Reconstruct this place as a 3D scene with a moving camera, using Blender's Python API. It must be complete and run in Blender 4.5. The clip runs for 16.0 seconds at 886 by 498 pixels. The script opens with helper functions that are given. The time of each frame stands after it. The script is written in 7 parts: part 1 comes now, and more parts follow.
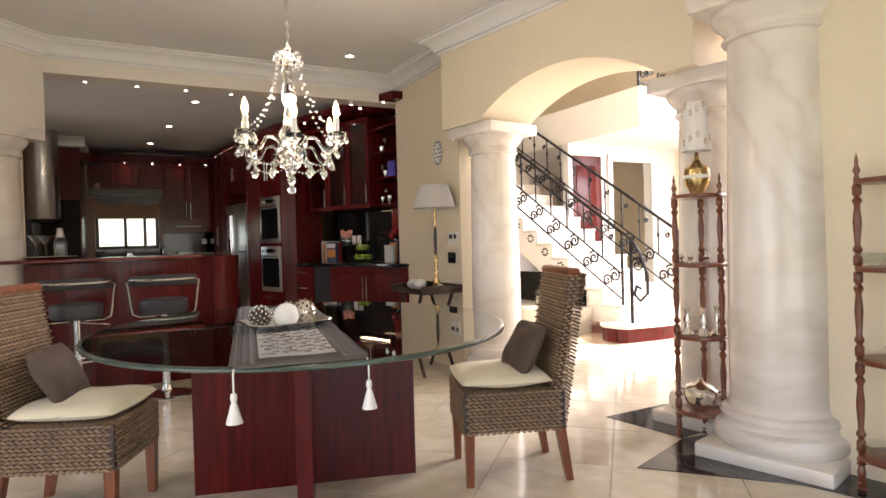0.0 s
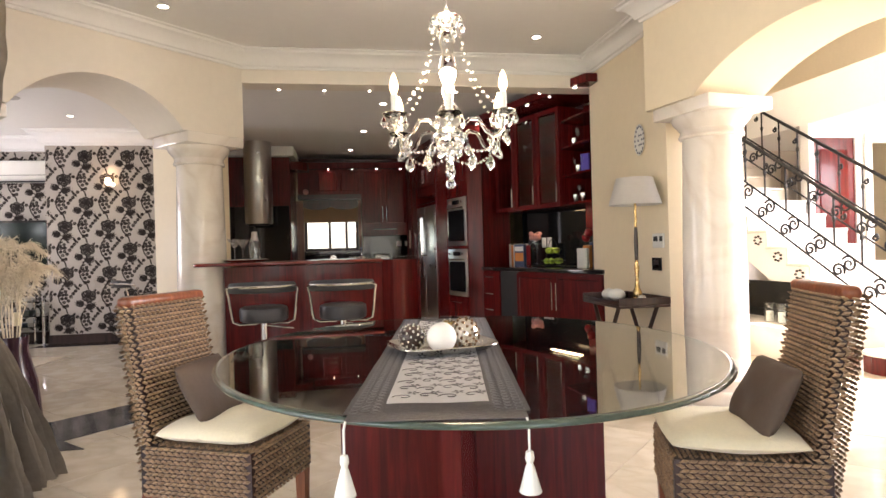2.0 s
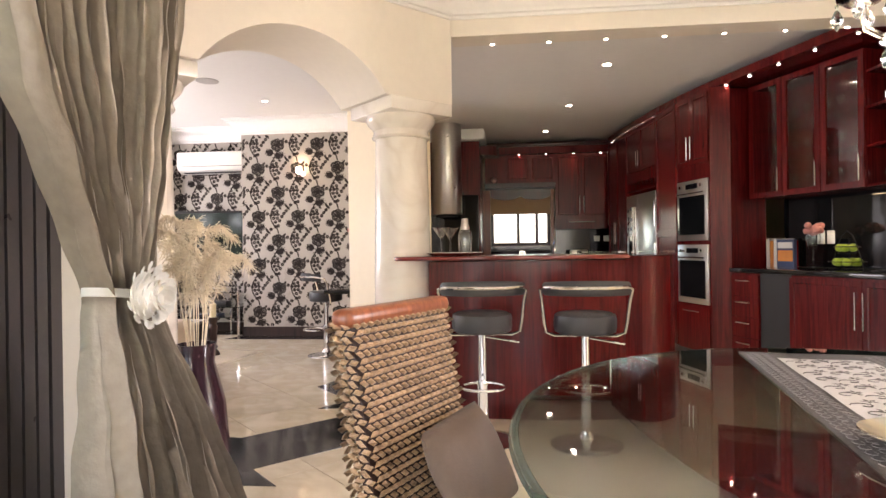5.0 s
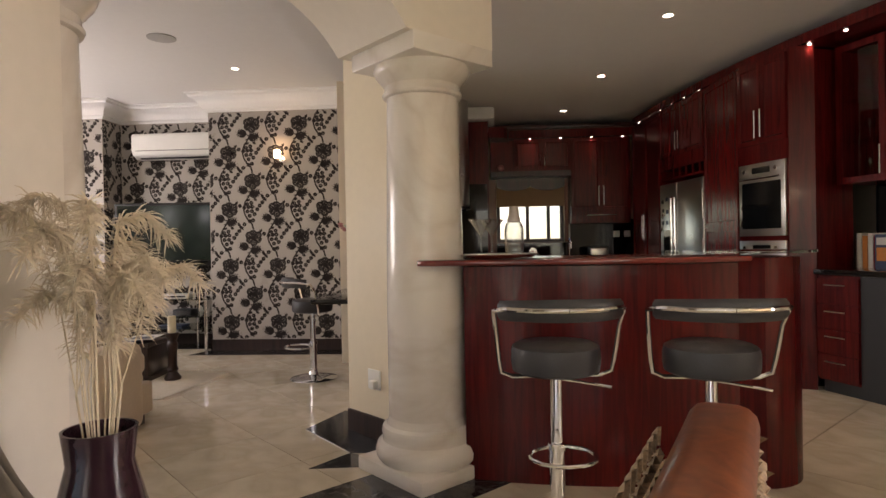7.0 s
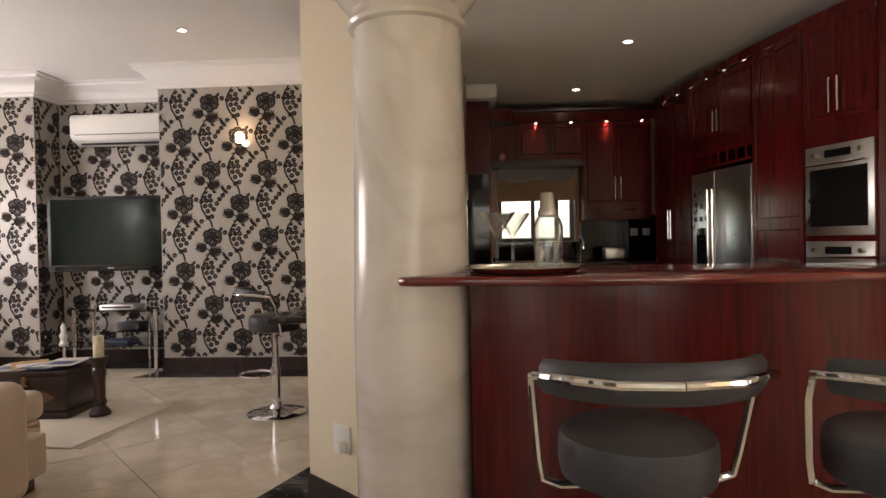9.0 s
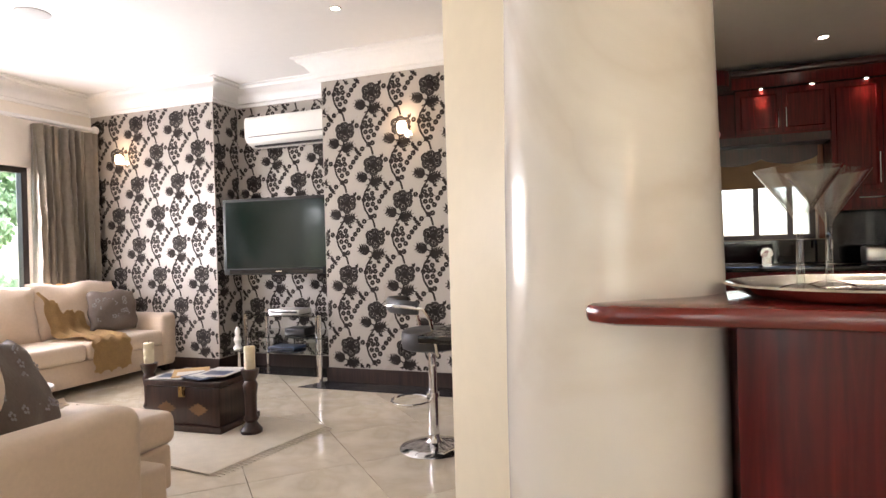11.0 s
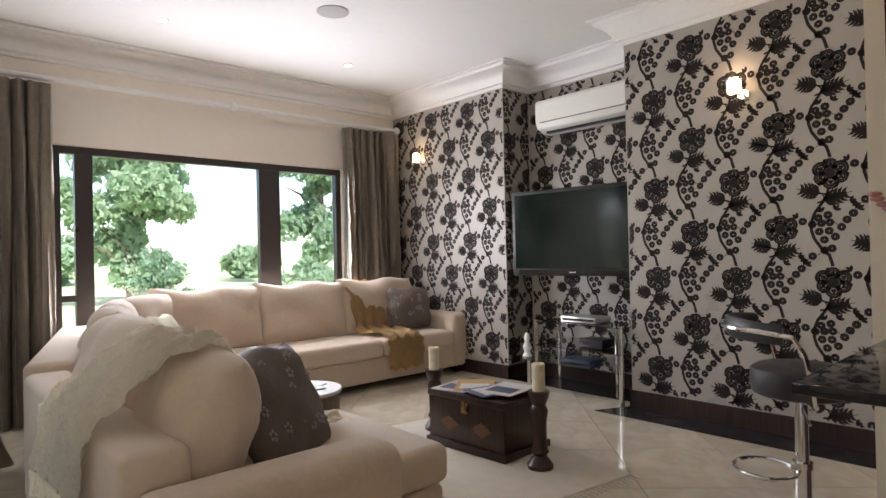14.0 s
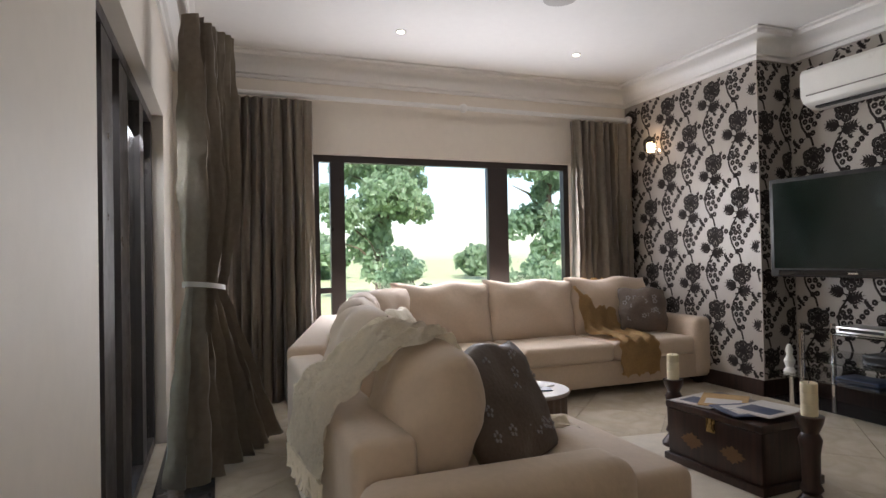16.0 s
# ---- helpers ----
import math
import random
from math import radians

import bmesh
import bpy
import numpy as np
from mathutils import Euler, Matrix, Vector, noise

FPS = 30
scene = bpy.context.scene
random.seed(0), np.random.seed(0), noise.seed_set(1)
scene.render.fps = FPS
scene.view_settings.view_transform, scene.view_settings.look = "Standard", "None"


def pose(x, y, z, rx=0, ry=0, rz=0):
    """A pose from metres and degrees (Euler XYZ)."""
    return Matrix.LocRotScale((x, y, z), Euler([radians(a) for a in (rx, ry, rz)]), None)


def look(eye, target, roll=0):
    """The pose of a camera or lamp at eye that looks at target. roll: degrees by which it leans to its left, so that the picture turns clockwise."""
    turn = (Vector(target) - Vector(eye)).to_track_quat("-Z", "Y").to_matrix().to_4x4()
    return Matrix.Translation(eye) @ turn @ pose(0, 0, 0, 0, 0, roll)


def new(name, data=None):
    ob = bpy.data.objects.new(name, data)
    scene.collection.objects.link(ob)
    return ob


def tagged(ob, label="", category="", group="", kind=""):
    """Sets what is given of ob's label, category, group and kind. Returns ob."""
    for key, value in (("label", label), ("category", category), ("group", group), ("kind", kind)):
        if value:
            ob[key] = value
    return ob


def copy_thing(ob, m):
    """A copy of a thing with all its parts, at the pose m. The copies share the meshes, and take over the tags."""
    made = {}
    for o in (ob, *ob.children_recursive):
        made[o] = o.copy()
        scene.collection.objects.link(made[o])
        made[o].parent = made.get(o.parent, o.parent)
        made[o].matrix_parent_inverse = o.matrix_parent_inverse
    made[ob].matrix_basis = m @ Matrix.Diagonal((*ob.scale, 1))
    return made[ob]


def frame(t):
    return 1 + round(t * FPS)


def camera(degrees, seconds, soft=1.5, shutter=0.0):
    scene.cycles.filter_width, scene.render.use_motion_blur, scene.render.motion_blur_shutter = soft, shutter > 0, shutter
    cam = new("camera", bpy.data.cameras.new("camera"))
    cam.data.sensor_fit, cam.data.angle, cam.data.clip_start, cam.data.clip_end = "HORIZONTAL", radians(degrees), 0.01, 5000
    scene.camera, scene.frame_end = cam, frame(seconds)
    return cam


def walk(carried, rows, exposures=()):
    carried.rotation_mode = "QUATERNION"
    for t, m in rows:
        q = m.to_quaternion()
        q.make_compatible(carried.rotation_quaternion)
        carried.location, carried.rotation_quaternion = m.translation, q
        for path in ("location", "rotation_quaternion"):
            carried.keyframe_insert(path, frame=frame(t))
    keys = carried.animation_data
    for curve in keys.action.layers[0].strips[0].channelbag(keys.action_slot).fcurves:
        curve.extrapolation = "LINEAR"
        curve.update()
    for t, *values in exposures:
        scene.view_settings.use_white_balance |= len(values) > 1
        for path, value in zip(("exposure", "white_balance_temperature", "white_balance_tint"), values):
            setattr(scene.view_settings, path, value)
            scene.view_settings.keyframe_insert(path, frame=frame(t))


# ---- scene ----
cam = camera(73.0, 16.0)
PATH = [
    (0, (0.473, 0.676, 1.177), (1.413, 2.441, 1.15), -1.6),
    (0.5, (0.592, 0.833, 1.163), (1.447, 2.641, 1.142), -1.5),
    (1, (0.672, 0.984, 1.168), (1.379, 2.855, 1.154), -1.5),
    (1.5, (0.726, 1.12, 1.174), (1.256, 3.048, 1.166), -1.5),
    (2, (0.774, 1.226, 1.191), (1.096, 3.2, 1.187), -1.6),
    (2.5, (0.826, 1.32, 1.186), (0.924, 3.317, 1.188), -1.5),
    (3, (0.793, 1.461, 1.183), (0.717, 3.459, 1.187), -1.4),
    (3.5, (0.693, 1.672, 1.183), (0.528, 3.665, 1.189), -1.3),
    (4, (0.569, 1.898, 1.182), (0.377, 3.889, 1.186), -1.0),
    (4.5, (0.44, 2.144, 1.175), (0.232, 4.133, 1.175), -1.1),
    (5, (0.284, 2.399, 1.17), (0.078, 4.388, 1.167), -0.8),
    (5.2, (0.211, 2.501, 1.18), (0.01, 4.491, 1.173), -0.7),
    (7.3, (-0.208, 3.691, 1.194), (-0.311, 5.688, 1.176), -1.0),
    (7.5, (-0.24, 3.789, 1.194), (-0.317, 5.787, 1.177), -0.8),
    (8, (-0.245, 4.116, 1.224), (-0.309, 6.115, 1.206), -0.9),
    (8.2, (-0.242, 4.205, 1.235), (-0.3, 6.204, 1.212), -0.8),
    (10.3, (-0.22, 5.244, 1.2), (-0.663, 7.194, 1.185), -1.8),
    (10.5, (-0.259, 5.321, 1.205), (-0.781, 7.252, 1.19), -1.8),
    (11, (-0.352, 5.499, 1.207), (-1.052, 7.373, 1.201), -1.6),
    (11.5, (-0.431, 5.675, 1.199), (-1.306, 7.473, 1.199), -1.6),
    (12, (-0.496, 5.814, 1.206), (-1.552, 7.513, 1.209), -1.5),
    (12.5, (-0.596, 5.925, 1.202), (-1.793, 7.527, 1.207), -1.5),
    (13, (-0.734, 6.046, 1.175), (-2.023, 7.575, 1.195), -1.3),
    (13.5, (-0.817, 6.121, 1.18), (-2.186, 7.579, 1.199), -1.3),
    (14, (-0.863, 6.176, 1.199), (-2.345, 7.519, 1.215), -1.3),
    (14.5, (-0.9, 6.208, 1.189), (-2.501, 7.406, 1.21), -1.3),
    (15, (-0.931, 6.215, 1.194), (-2.637, 7.26, 1.216), -1.3),
    (15.5, (-0.968, 6.244, 1.185), (-2.765, 7.122, 1.211), -1.1),
    (16.0, (-0.99, 6.26, 1.185), (-2.862, 6.964, 1.213), -1.1),
]
EXPOSURES = [(0.0, 1.8, 6500, 22), (1.5, 2.1, 6550, 22), (2.5, 2.5, 6600, 23), (4.0, 2.85, 6700, 24), (5.2, 2.75, 6700, 24), (7.3, 1.5, 7200, 23), (8.2, 1.3, 7200, 23), (10.3, 2.75, 6600, 21), (11.2, 2.5, 6550, 20), (12.5, 2.0, 6400, 17), (14.0, 1.6, 6350, 16), (16.0, 1.15, 6350, 16)]
walk(cam, [(t, look(eye, target, roll)) for t, eye, target, roll in PATH], EXPOSURES)

# ---------------------------------------------------------------- light
world = bpy.data.worlds.new("world")
scene.world = world
world.use_nodes = True
wn = world.node_tree.nodes
wl = world.node_tree.links
sky = wn.new("ShaderNodeTexSky")
sky.sky_type = "NISHITA"
sky.sun_disc = False
sky.sun_elevation = radians(41)
sky.sun_rotation = radians(105)
wl.new(sky.outputs[0], wn["Background"].inputs[0])
wn["Background"].inputs[1].default_value = 0.15


def lamp(name, kind, power, m, size=0.1, size_y=None, color=(1, 1, 1), angle=None, spot=None):
    d = bpy.data.lights.new(name, kind)
    d.energy, d.color = power, color
    if kind == "AREA":
        d.size = size
        if size_y:
            d.shape, d.size_y = "RECTANGLE", size_y
    elif kind == "SUN":
        d.angle = angle
    else:
        d.shadow_soft_size = size
    if kind == "SPOT":
        d.spot_size, d.spot_blend = spot, 0.6
    ob = new(name, d)
    ob.matrix_world = m
    return ob


lamp("sun", "SUN", 5.0, look((22, -6, 20), (0, 0, 0)), color=(1, 0.95, 0.86), angle=radians(0.6))
# sky light in the openings
lamp("window_sky_light", "AREA", 33, look((-6.25, 8.4, 1.35), (0, 8.2, 1.15)), 2.5, 1.4, (0.98, 0.98, 0.99))
lamp("patio_door_sky_light", "AREA", 5.0, look((-4.25, 5.66, 1.80), (-4.15, 6.75, 0.3)), 1.9, 0.4, (0.95, 0.98, 1))
lamp("dining_door_sky_light", "AREA", 10, look((-1.40, 1.7, 1.15), (3, 2.1, 1.0)), 2.6, 2.0, (1, 0.98, 0.95))
lamp("rear_door_sky_light", "AREA", 8, look((1.2, -1.85, 1.3), (1.2, 3, 1.2)), 3.2, 2.1, (1, 0.98, 0.95))
lamp("hall_window_sky_light", "AREA", 165, look((8.75, 4.2, 2.6), (5, 5.4, 0.5)), 3.4, 3.2, (1, 0.99, 0.97))
for kx, ky in ((0.4, 8.4), (1.1, 9.6), (1.2, 7.8)):
    lamp("kitchen_spot", "SPOT", 6, look((kx, ky, 2.8), (kx, ky, 0)), 0.03, color=(1, 0.86, 0.66), spot=radians(110))

# ---------------------------------------------------------------- materials
MATS = {}


def mat(name, color, rough=0.5, metal=0.0, var=0.12, scale=6.0, bump=0.0, bscale=60.0, coat=0.0, trans=0.0, ior=1.45, emit=None, estr=0.0, alpha=1.0, sheen=0.0, rvar=0.08):
    """A surface with colour variation at two scales, uneven gloss and fine relief."""
    if name in MATS:
        return MATS[name]
    m = bpy.data.materials.new(name)
    m.use_nodes = True
    n, l = m.node_tree.nodes, m.node_tree.links
    b = n["Principled BSDF"]
    b.inputs["Base Color"].default_value = (*color, 1)
    b.inputs["Roughness"].default_value = rough
    b.inputs["Metallic"].default_value = metal
    b.inputs["IOR"].default_value = ior
    b.inputs["Coat Weight"].default_value = coat
    b.inputs["Coat Roughness"].default_value = 0.08
    b.inputs["Transmission Weight"].default_value = trans
    b.inputs["Sheen Weight"].default_value = sheen
    b.inputs["Alpha"].default_value = alpha
    if emit:
        b.inputs["Emission Color"].default_value = (*emit, 1)
        b.inputs["Emission Strength"].default_value = estr
    if var or bump:
        tc = n.new("ShaderNodeTexCoord")
        n1 = n.new("ShaderNodeTexNoise")
        n1.inputs["Scale"].default_value = scale
        n1.inputs["Detail"].default_value = 6
        l.new(tc.outputs["Object"], n1.inputs["Vector"])
        if var:
            n2 = n.new("ShaderNodeTexNoise")
            n2.inputs["Scale"].default_value = scale * 9
            n2.inputs["Detail"].default_value = 3
            l.new(tc.outputs["Object"], n2.inputs["Vector"])
            add = n.new("ShaderNodeMath")
            add.operation = "ADD"
            l.new(n1.outputs[0], add.inputs[0])
            l.new(n2.outputs[0], add.inputs[1])
            mr = n.new("ShaderNodeMapRange")
            mr.inputs[1].default_value, mr.inputs[2].default_value = 0.6, 1.4
            mr.inputs[3].default_value, mr.inputs[4].default_value = 1 - var, 1 + var
            l.new(add.outputs[0], mr.inputs[0])
            mul = n.new("ShaderNodeVectorMath")
            mul.operation = "SCALE"
            mul.inputs[0].default_value = color
            l.new(mr.outputs[0], mul.inputs["Scale"])
            l.new(mul.outputs[0], b.inputs["Base Color"])
            rr = n.new("ShaderNodeMapRange")
            rr.inputs[1].default_value, rr.inputs[2].default_value = 0.3, 0.7
            rr.inputs[3].default_value, rr.inputs[4].default_value = max(0.0, rough - rvar), min(1, rough + rvar)
            l.new(n1.outputs[0], rr.inputs[0])
            l.new(rr.outputs[0], b.inputs["Roughness"])
        if bump:
            nb = n.new("ShaderNodeTexNoise")
            nb.inputs["Scale"].default_value = bscale
            nb.inputs["Detail"].default_value = 4
            l.new(tc.outputs["Object"], nb.inputs["Vector"])
            bp = n.new("ShaderNodeBump")
            bp.inputs["Strength"].default_value = bump
            bp.inputs["Distance"].default_value = 0.01
            l.new(nb.outputs[0], bp.inputs["Height"])
            l.new(bp.outputs[0], b.inputs["Normal"])
    MATS[name] = m
    return m


def wood(name, dark, light, rough=0.3, coat=0.3, along="z", scale=3.0):
    """Grained, lacquered timber; the grain runs along one axis of the object."""
    if name in MATS:
        return MATS[name]
    m = mat(name, light, rough, coat=coat, var=0)
    n, l = m.node_tree.nodes, m.node_tree.links
    b = n["Principled BSDF"]
    tc, mp = n.new("ShaderNodeTexCoord"), n.new("ShaderNodeMapping")
    k = {"x": (0.12, 2.2, 2.2), "y": (2.2, 0.12, 2.2), "z": (2.2, 2.2, 0.12)}[along]
    mp.inputs["Scale"].default_value = [v * scale for v in k]
    l.new(tc.outputs["Object"], mp.inputs[0])
    w = n.new("ShaderNodeTexNoise")
    w.inputs["Scale"].default_value, w.inputs["Detail"].default_value = 5, 8
    w.inputs["Distortion"].default_value = 1.2
    l.new(mp.outputs[0], w.inputs["Vector"])
    big = n.new("ShaderNodeTexNoise")
    big.inputs["Scale"].default_value = 1.3
    l.new(tc.outputs["Object"], big.inputs["Vector"])
    ad = n.new("ShaderNodeMath")
    ad.operation = "MULTIPLY_ADD"
    ad.inputs[1].default_value = 0.4
    l.new(big.outputs[0], ad.inputs[0])
    l.new(w.outputs[0], ad.inputs[2])
    cr = n.new("ShaderNodeValToRGB")
    cr.color_ramp.elements[0].position, cr.color_ramp.elements[1].position = 0.5, 0.9
    cr.color_ramp.elements[0].color, cr.color_ramp.elements[1].color = (*dark, 1), (*light, 1)
    l.new(ad.outputs[0], cr.inputs[0])
    l.new(cr.outputs[0], b.inputs["Base Color"])
    bp = n.new("ShaderNodeBump")
    bp.inputs["Strength"].default_value, bp.inputs["Distance"].default_value = 0.06, 0.004
    l.new(w.outputs[0], bp.inputs["Height"])
    l.new(bp.outputs[0], b.inputs["Normal"])
    return m


def marble(name, base, vein, rough=0.18, scale=1.1, width=0.06):
    """Polished stone with soft diagonal veins and cloudy patches."""
    if name in MATS:
        return MATS[name]
    m = mat(name, base, rough, coat=0.15, var=0)
    n, l = m.node_tree.nodes, m.node_tree.links
    b = n["Principled BSDF"]
    tc, mp = n.new("ShaderNodeTexCoord"), n.new("ShaderNodeMapping")
    mp.inputs["Rotation"].default_value = (0.5, 0.7, 0.3)
    l.new(tc.outputs["Object"], mp.inputs[0])
    nz = n.new("ShaderNodeTexNoise")
    nz.inputs["Scale"].default_value, nz.inputs["Detail"].default_value, nz.inputs["Distortion"].default_value = scale, 7, 1.6
    l.new(mp.outputs[0], nz.inputs["Vector"])
    cr = n.new("ShaderNodeValToRGB")
    e = cr.color_ramp.elements
    e[0].position, e[0].color = 0.5 - width, (*base, 1)
    e[1].position, e[1].color = 0.5 + width, (*base, 1)
    mid = e.new(0.5)
    mid.color = (*vein, 1)
    l.new(nz.outputs[0], cr.inputs[0])
    cl = n.new("ShaderNodeTexNoise")
    cl.inputs["Scale"].default_value, cl.inputs["Detail"].default_value = scale * 3, 5
    l.new(tc.outputs["Object"], cl.inputs["Vector"])
    mr = n.new("ShaderNodeMapRange")
    mr.inputs[1].default_value, mr.inputs[2].default_value = 0.3, 0.7
    mr.inputs[3].default_value, mr.inputs[4].default_value = 0.9, 1.05
    l.new(cl.outputs[0], mr.inputs[0])
    mul = n.new("ShaderNodeVectorMath")
    mul.operation = "SCALE"
    l.new(cr.outputs[0], mul.inputs[0])
    l.new(mr.outputs[0], mul.inputs["Scale"])
    l.new(mul.outputs[0], b.inputs["Base Color"])
    return m


def thin_glass(name, tint, gloss=1.0, power=4.5):
    """Clear sheet or blown glass: light passes straight through, and the gloss grows towards grazing angles."""
    m = bpy.data.materials.new(name)
    m.use_nodes = True
    n, l = m.node_tree.nodes, m.node_tree.links
    n.remove(n["Principled BSDF"])
    lw = n.new("ShaderNodeLayerWeight")
    pw, ma = n.new("ShaderNodeMath"), n.new("ShaderNodeMath")
    pw.operation, ma.operation = "POWER", "MULTIPLY_ADD"
    pw.inputs[1].default_value = power
    ma.inputs[1].default_value, ma.inputs[2].default_value = 0.9 * gloss, 0.045 * gloss
    l.new(lw.outputs["Facing"], pw.inputs[0])
    l.new(pw.outputs[0], ma.inputs[0])
    tr, gl, mx = n.new("ShaderNodeBsdfTransparent"), n.new("ShaderNodeBsdfGlossy"), n.new("ShaderNodeMixShader")
    tr.inputs[0].default_value = (*tint, 1)
    gl.inputs["Roughness"].default_value = 0.02
    l.new(ma.outputs[0], mx.inputs[0])
    l.new(tr.outputs[0], mx.inputs[1])
    l.new(gl.outputs[0], mx.inputs[2])
    l.new(mx.outputs[0], n["Material Output"].inputs[0])
    MATS[name] = m
    return m


CREAM = mat("cream_wall_paint", (0.80, 0.70, 0.53), 0.6, var=0.03, scale=2, bump=0.05, bscale=140)
PALE = mat("pale_wall_paint", (0.80, 0.74, 0.66), 0.6, var=0.03, scale=2, bump=0.05, bscale=140)
WHITE = mat("white_ceiling_paint", (0.80, 0.79, 0.77), 0.7, var=0.02, scale=1.5, bump=0.03, bscale=150)
TRIMW = mat("white_plaster_moulding", (0.82, 0.81, 0.79), 0.5, var=0.03, scale=4)
COLUMN = marble("cream_marble", (0.82, 0.77, 0.71), (0.73, 0.665, 0.595), 0.2, 0.7, 0.05)
TILE = marble("polished_cream_tile", (0.73, 0.655, 0.53), (0.64, 0.56, 0.43), 0.09, 1.6, 0.12)
GROUT = mat("floor_grout", (0.42, 0.37, 0.30), 0.8, var=0.1, scale=20)
BLACKT = marble("black_marble_tile", (0.02, 0.02, 0.024), (0.10, 0.09, 0.09), 0.1, 4.0, 0.03)
MAHOG = wood("mahogany", (0.050, 0.0030, 0.0036), (0.125, 0.0080, 0.0075), 0.27, 0.1)
MAHOG.node_tree.nodes["Principled BSDF"].inputs["Specular IOR Level"].default_value = 0.28
MAHOGX = wood("mahogany_top", (0.09, 0.010, 0.009), (0.21, 0.027, 0.020), 0.2, 0.5, "x")
MAHOGD = wood("dark_mahogany", (0.022, 0.006, 0.006), (0.06, 0.012, 0.011), 0.3, 0.3)
TEAK = wood("red_brown_turned_wood", (0.11, 0.030, 0.014), (0.24, 0.075, 0.03), 0.3, 0.4)
LEGW = wood("chair_leg_wood", (0.13, 0.035, 0.015), (0.26, 0.08, 0.03), 0.35, 0.2)
DARKW = wood("dark_stained_wood", (0.016, 0.008, 0.006), (0.05, 0.022, 0.016), 0.35, 0.2)
MATTW = wood("dark_matt_wood", (0.014, 0.007, 0.005), (0.042, 0.019, 0.013), 0.6, 0.0)
GRANITE = mat("black_granite", (0.012, 0.012, 0.013), 0.08, var=0.5, scale=40, coat=0.3)
CHROME = mat("chrome", (0.78, 0.78, 0.79), 0.09, 1.0, var=0.03, scale=8, rvar=0.03)
STEEL = mat("brushed_steel", (0.60, 0.58, 0.55), 0.3, 1.0, var=0.02, scale=5, rvar=0.03)
BRASS = mat("aged_brass", (0.55, 0.38, 0.16), 0.25, 1.0, var=0.15, scale=12)
SILVER = mat("silver_plate", (0.72, 0.70, 0.66), 0.16, 1.0, var=0.1, scale=18)
IRON = mat("wrought_iron", (0.022, 0.022, 0.024), 0.45, 0.6, var=0.2, scale=25, bump=0.1)
BRONZE = mat("bronze_aluminium_frame", (0.060, 0.052, 0.052), 0.35, 0.4, var=0.08, scale=9)
GLASS = thin_glass("clear_glass", (0.96, 0.98, 0.97))
GOBLET = thin_glass("blown_glass", (0.93, 0.94, 0.94), 1.5, 2.2)
RIMGLASS = mat("green_glass_edge", (0.05, 0.075, 0.062), 0.12, var=0.25, scale=6, coat=0.5)
TABLEGLASS = thin_glass("table_glass", (0.86, 0.90, 0.87), 1.25, 2.9)
BLACKG = mat("black_gloss_glass", (0.006, 0.007, 0.008), 0.05, var=0.1, scale=3)
SCREEN = mat("dark_screen_glass", (0.004, 0.011, 0.0085), 0.14, var=0.1, scale=3)
PLASTW = mat("white_plastic", (0.80, 0.79, 0.75), 0.35, var=0.03, scale=10)
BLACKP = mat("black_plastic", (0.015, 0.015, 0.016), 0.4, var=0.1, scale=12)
VINYL = mat("charcoal_vinyl", (0.035, 0.034, 0.036), 0.45, var=0.15, scale=10, bump=0.12, bscale=220)
SOFA = mat("cream_sofa_fabric", (0.62, 0.50, 0.385), 0.85, var=0.06, scale=5, bump=0.4, bscale=13, sheen=0.3)
CUSHC = mat("ivory_seat_cushion", (0.74, 0.68, 0.52), 0.8, var=0.06, scale=9, bump=0.2, bscale=120, sheen=0.2)
CUSHB = mat("taupe_cushion", (0.085, 0.058, 0.042), 0.7, var=0.1, scale=8, bump=0.15, bscale=200, sheen=0.05)
CUSHG = mat("grey_patterned_cushion", (0.115, 0.088, 0.070), 0.6, var=0.2, scale=9, bump=0.3, bscale=60, sheen=0.05)
EMBROID = mat("pale_embroidery", (0.27, 0.26, 0.27), 0.6, var=0.15, scale=20)
FUR = mat("cream_fleece_throw", (0.86, 0.78, 0.64), 0.95, var=0.10, scale=22, bump=0.7, bscale=55)
CURTAIN = mat("taupe_silk", (0.34, 0.29, 0.23), 0.38, 0.35, var=0.16, scale=3, bump=0.4, bscale=16, sheen=0.4)
RATTAN = mat("woven_rattan", (0.29, 0.195, 0.12), 0.55, var=0.55, scale=30, bump=0.2, bscale=120)
PAPER = mat("silver_white_wallpaper", (0.43, 0.39, 0.35), 0.34, var=0.03, scale=5, bump=0.04, bscale=200)
FLOCK = mat("black_flock", (0.020, 0.014, 0.012), 0.9, var=0.2, scale=40, sheen=0.15)
FLOCKP = mat("grey_petal_line", (0.10, 0.088, 0.08), 0.8, var=0.2, scale=40)
WAX = mat("ivory_wax", (0.80, 0.72, 0.52), 0.5, var=0.05, scale=15)
SHADE = mat("white_lamp_shade", (0.78, 0.76, 0.74), 0.8, var=0.04, scale=20, bump=0.1, bscale=200)
BULB = mat("lit_bulb", (1, 0.9, 0.7), 0.3, var=0, emit=(1.0, 0.66, 0.28), estr=1.8)
SPOTL = mat("lit_downlight", (1, 0.95, 0.85), 0.3, var=0, emit=(1.0, 0.88, 0.70), estr=9)
CRYSTAL = mat("crystal", (0.98, 0.98, 0.97), 0.02, var=0, trans=1.0, ior=1.55)
RUG = mat("cream_rug", (0.66, 0.60, 0.50), 0.95, var=0.1, scale=14, bump=0.5, bscale=150)
LEAF = mat("tree_leaf", (0.17, 0.25, 0.18), 0.5, var=0.4, scale=2, bump=0.05)
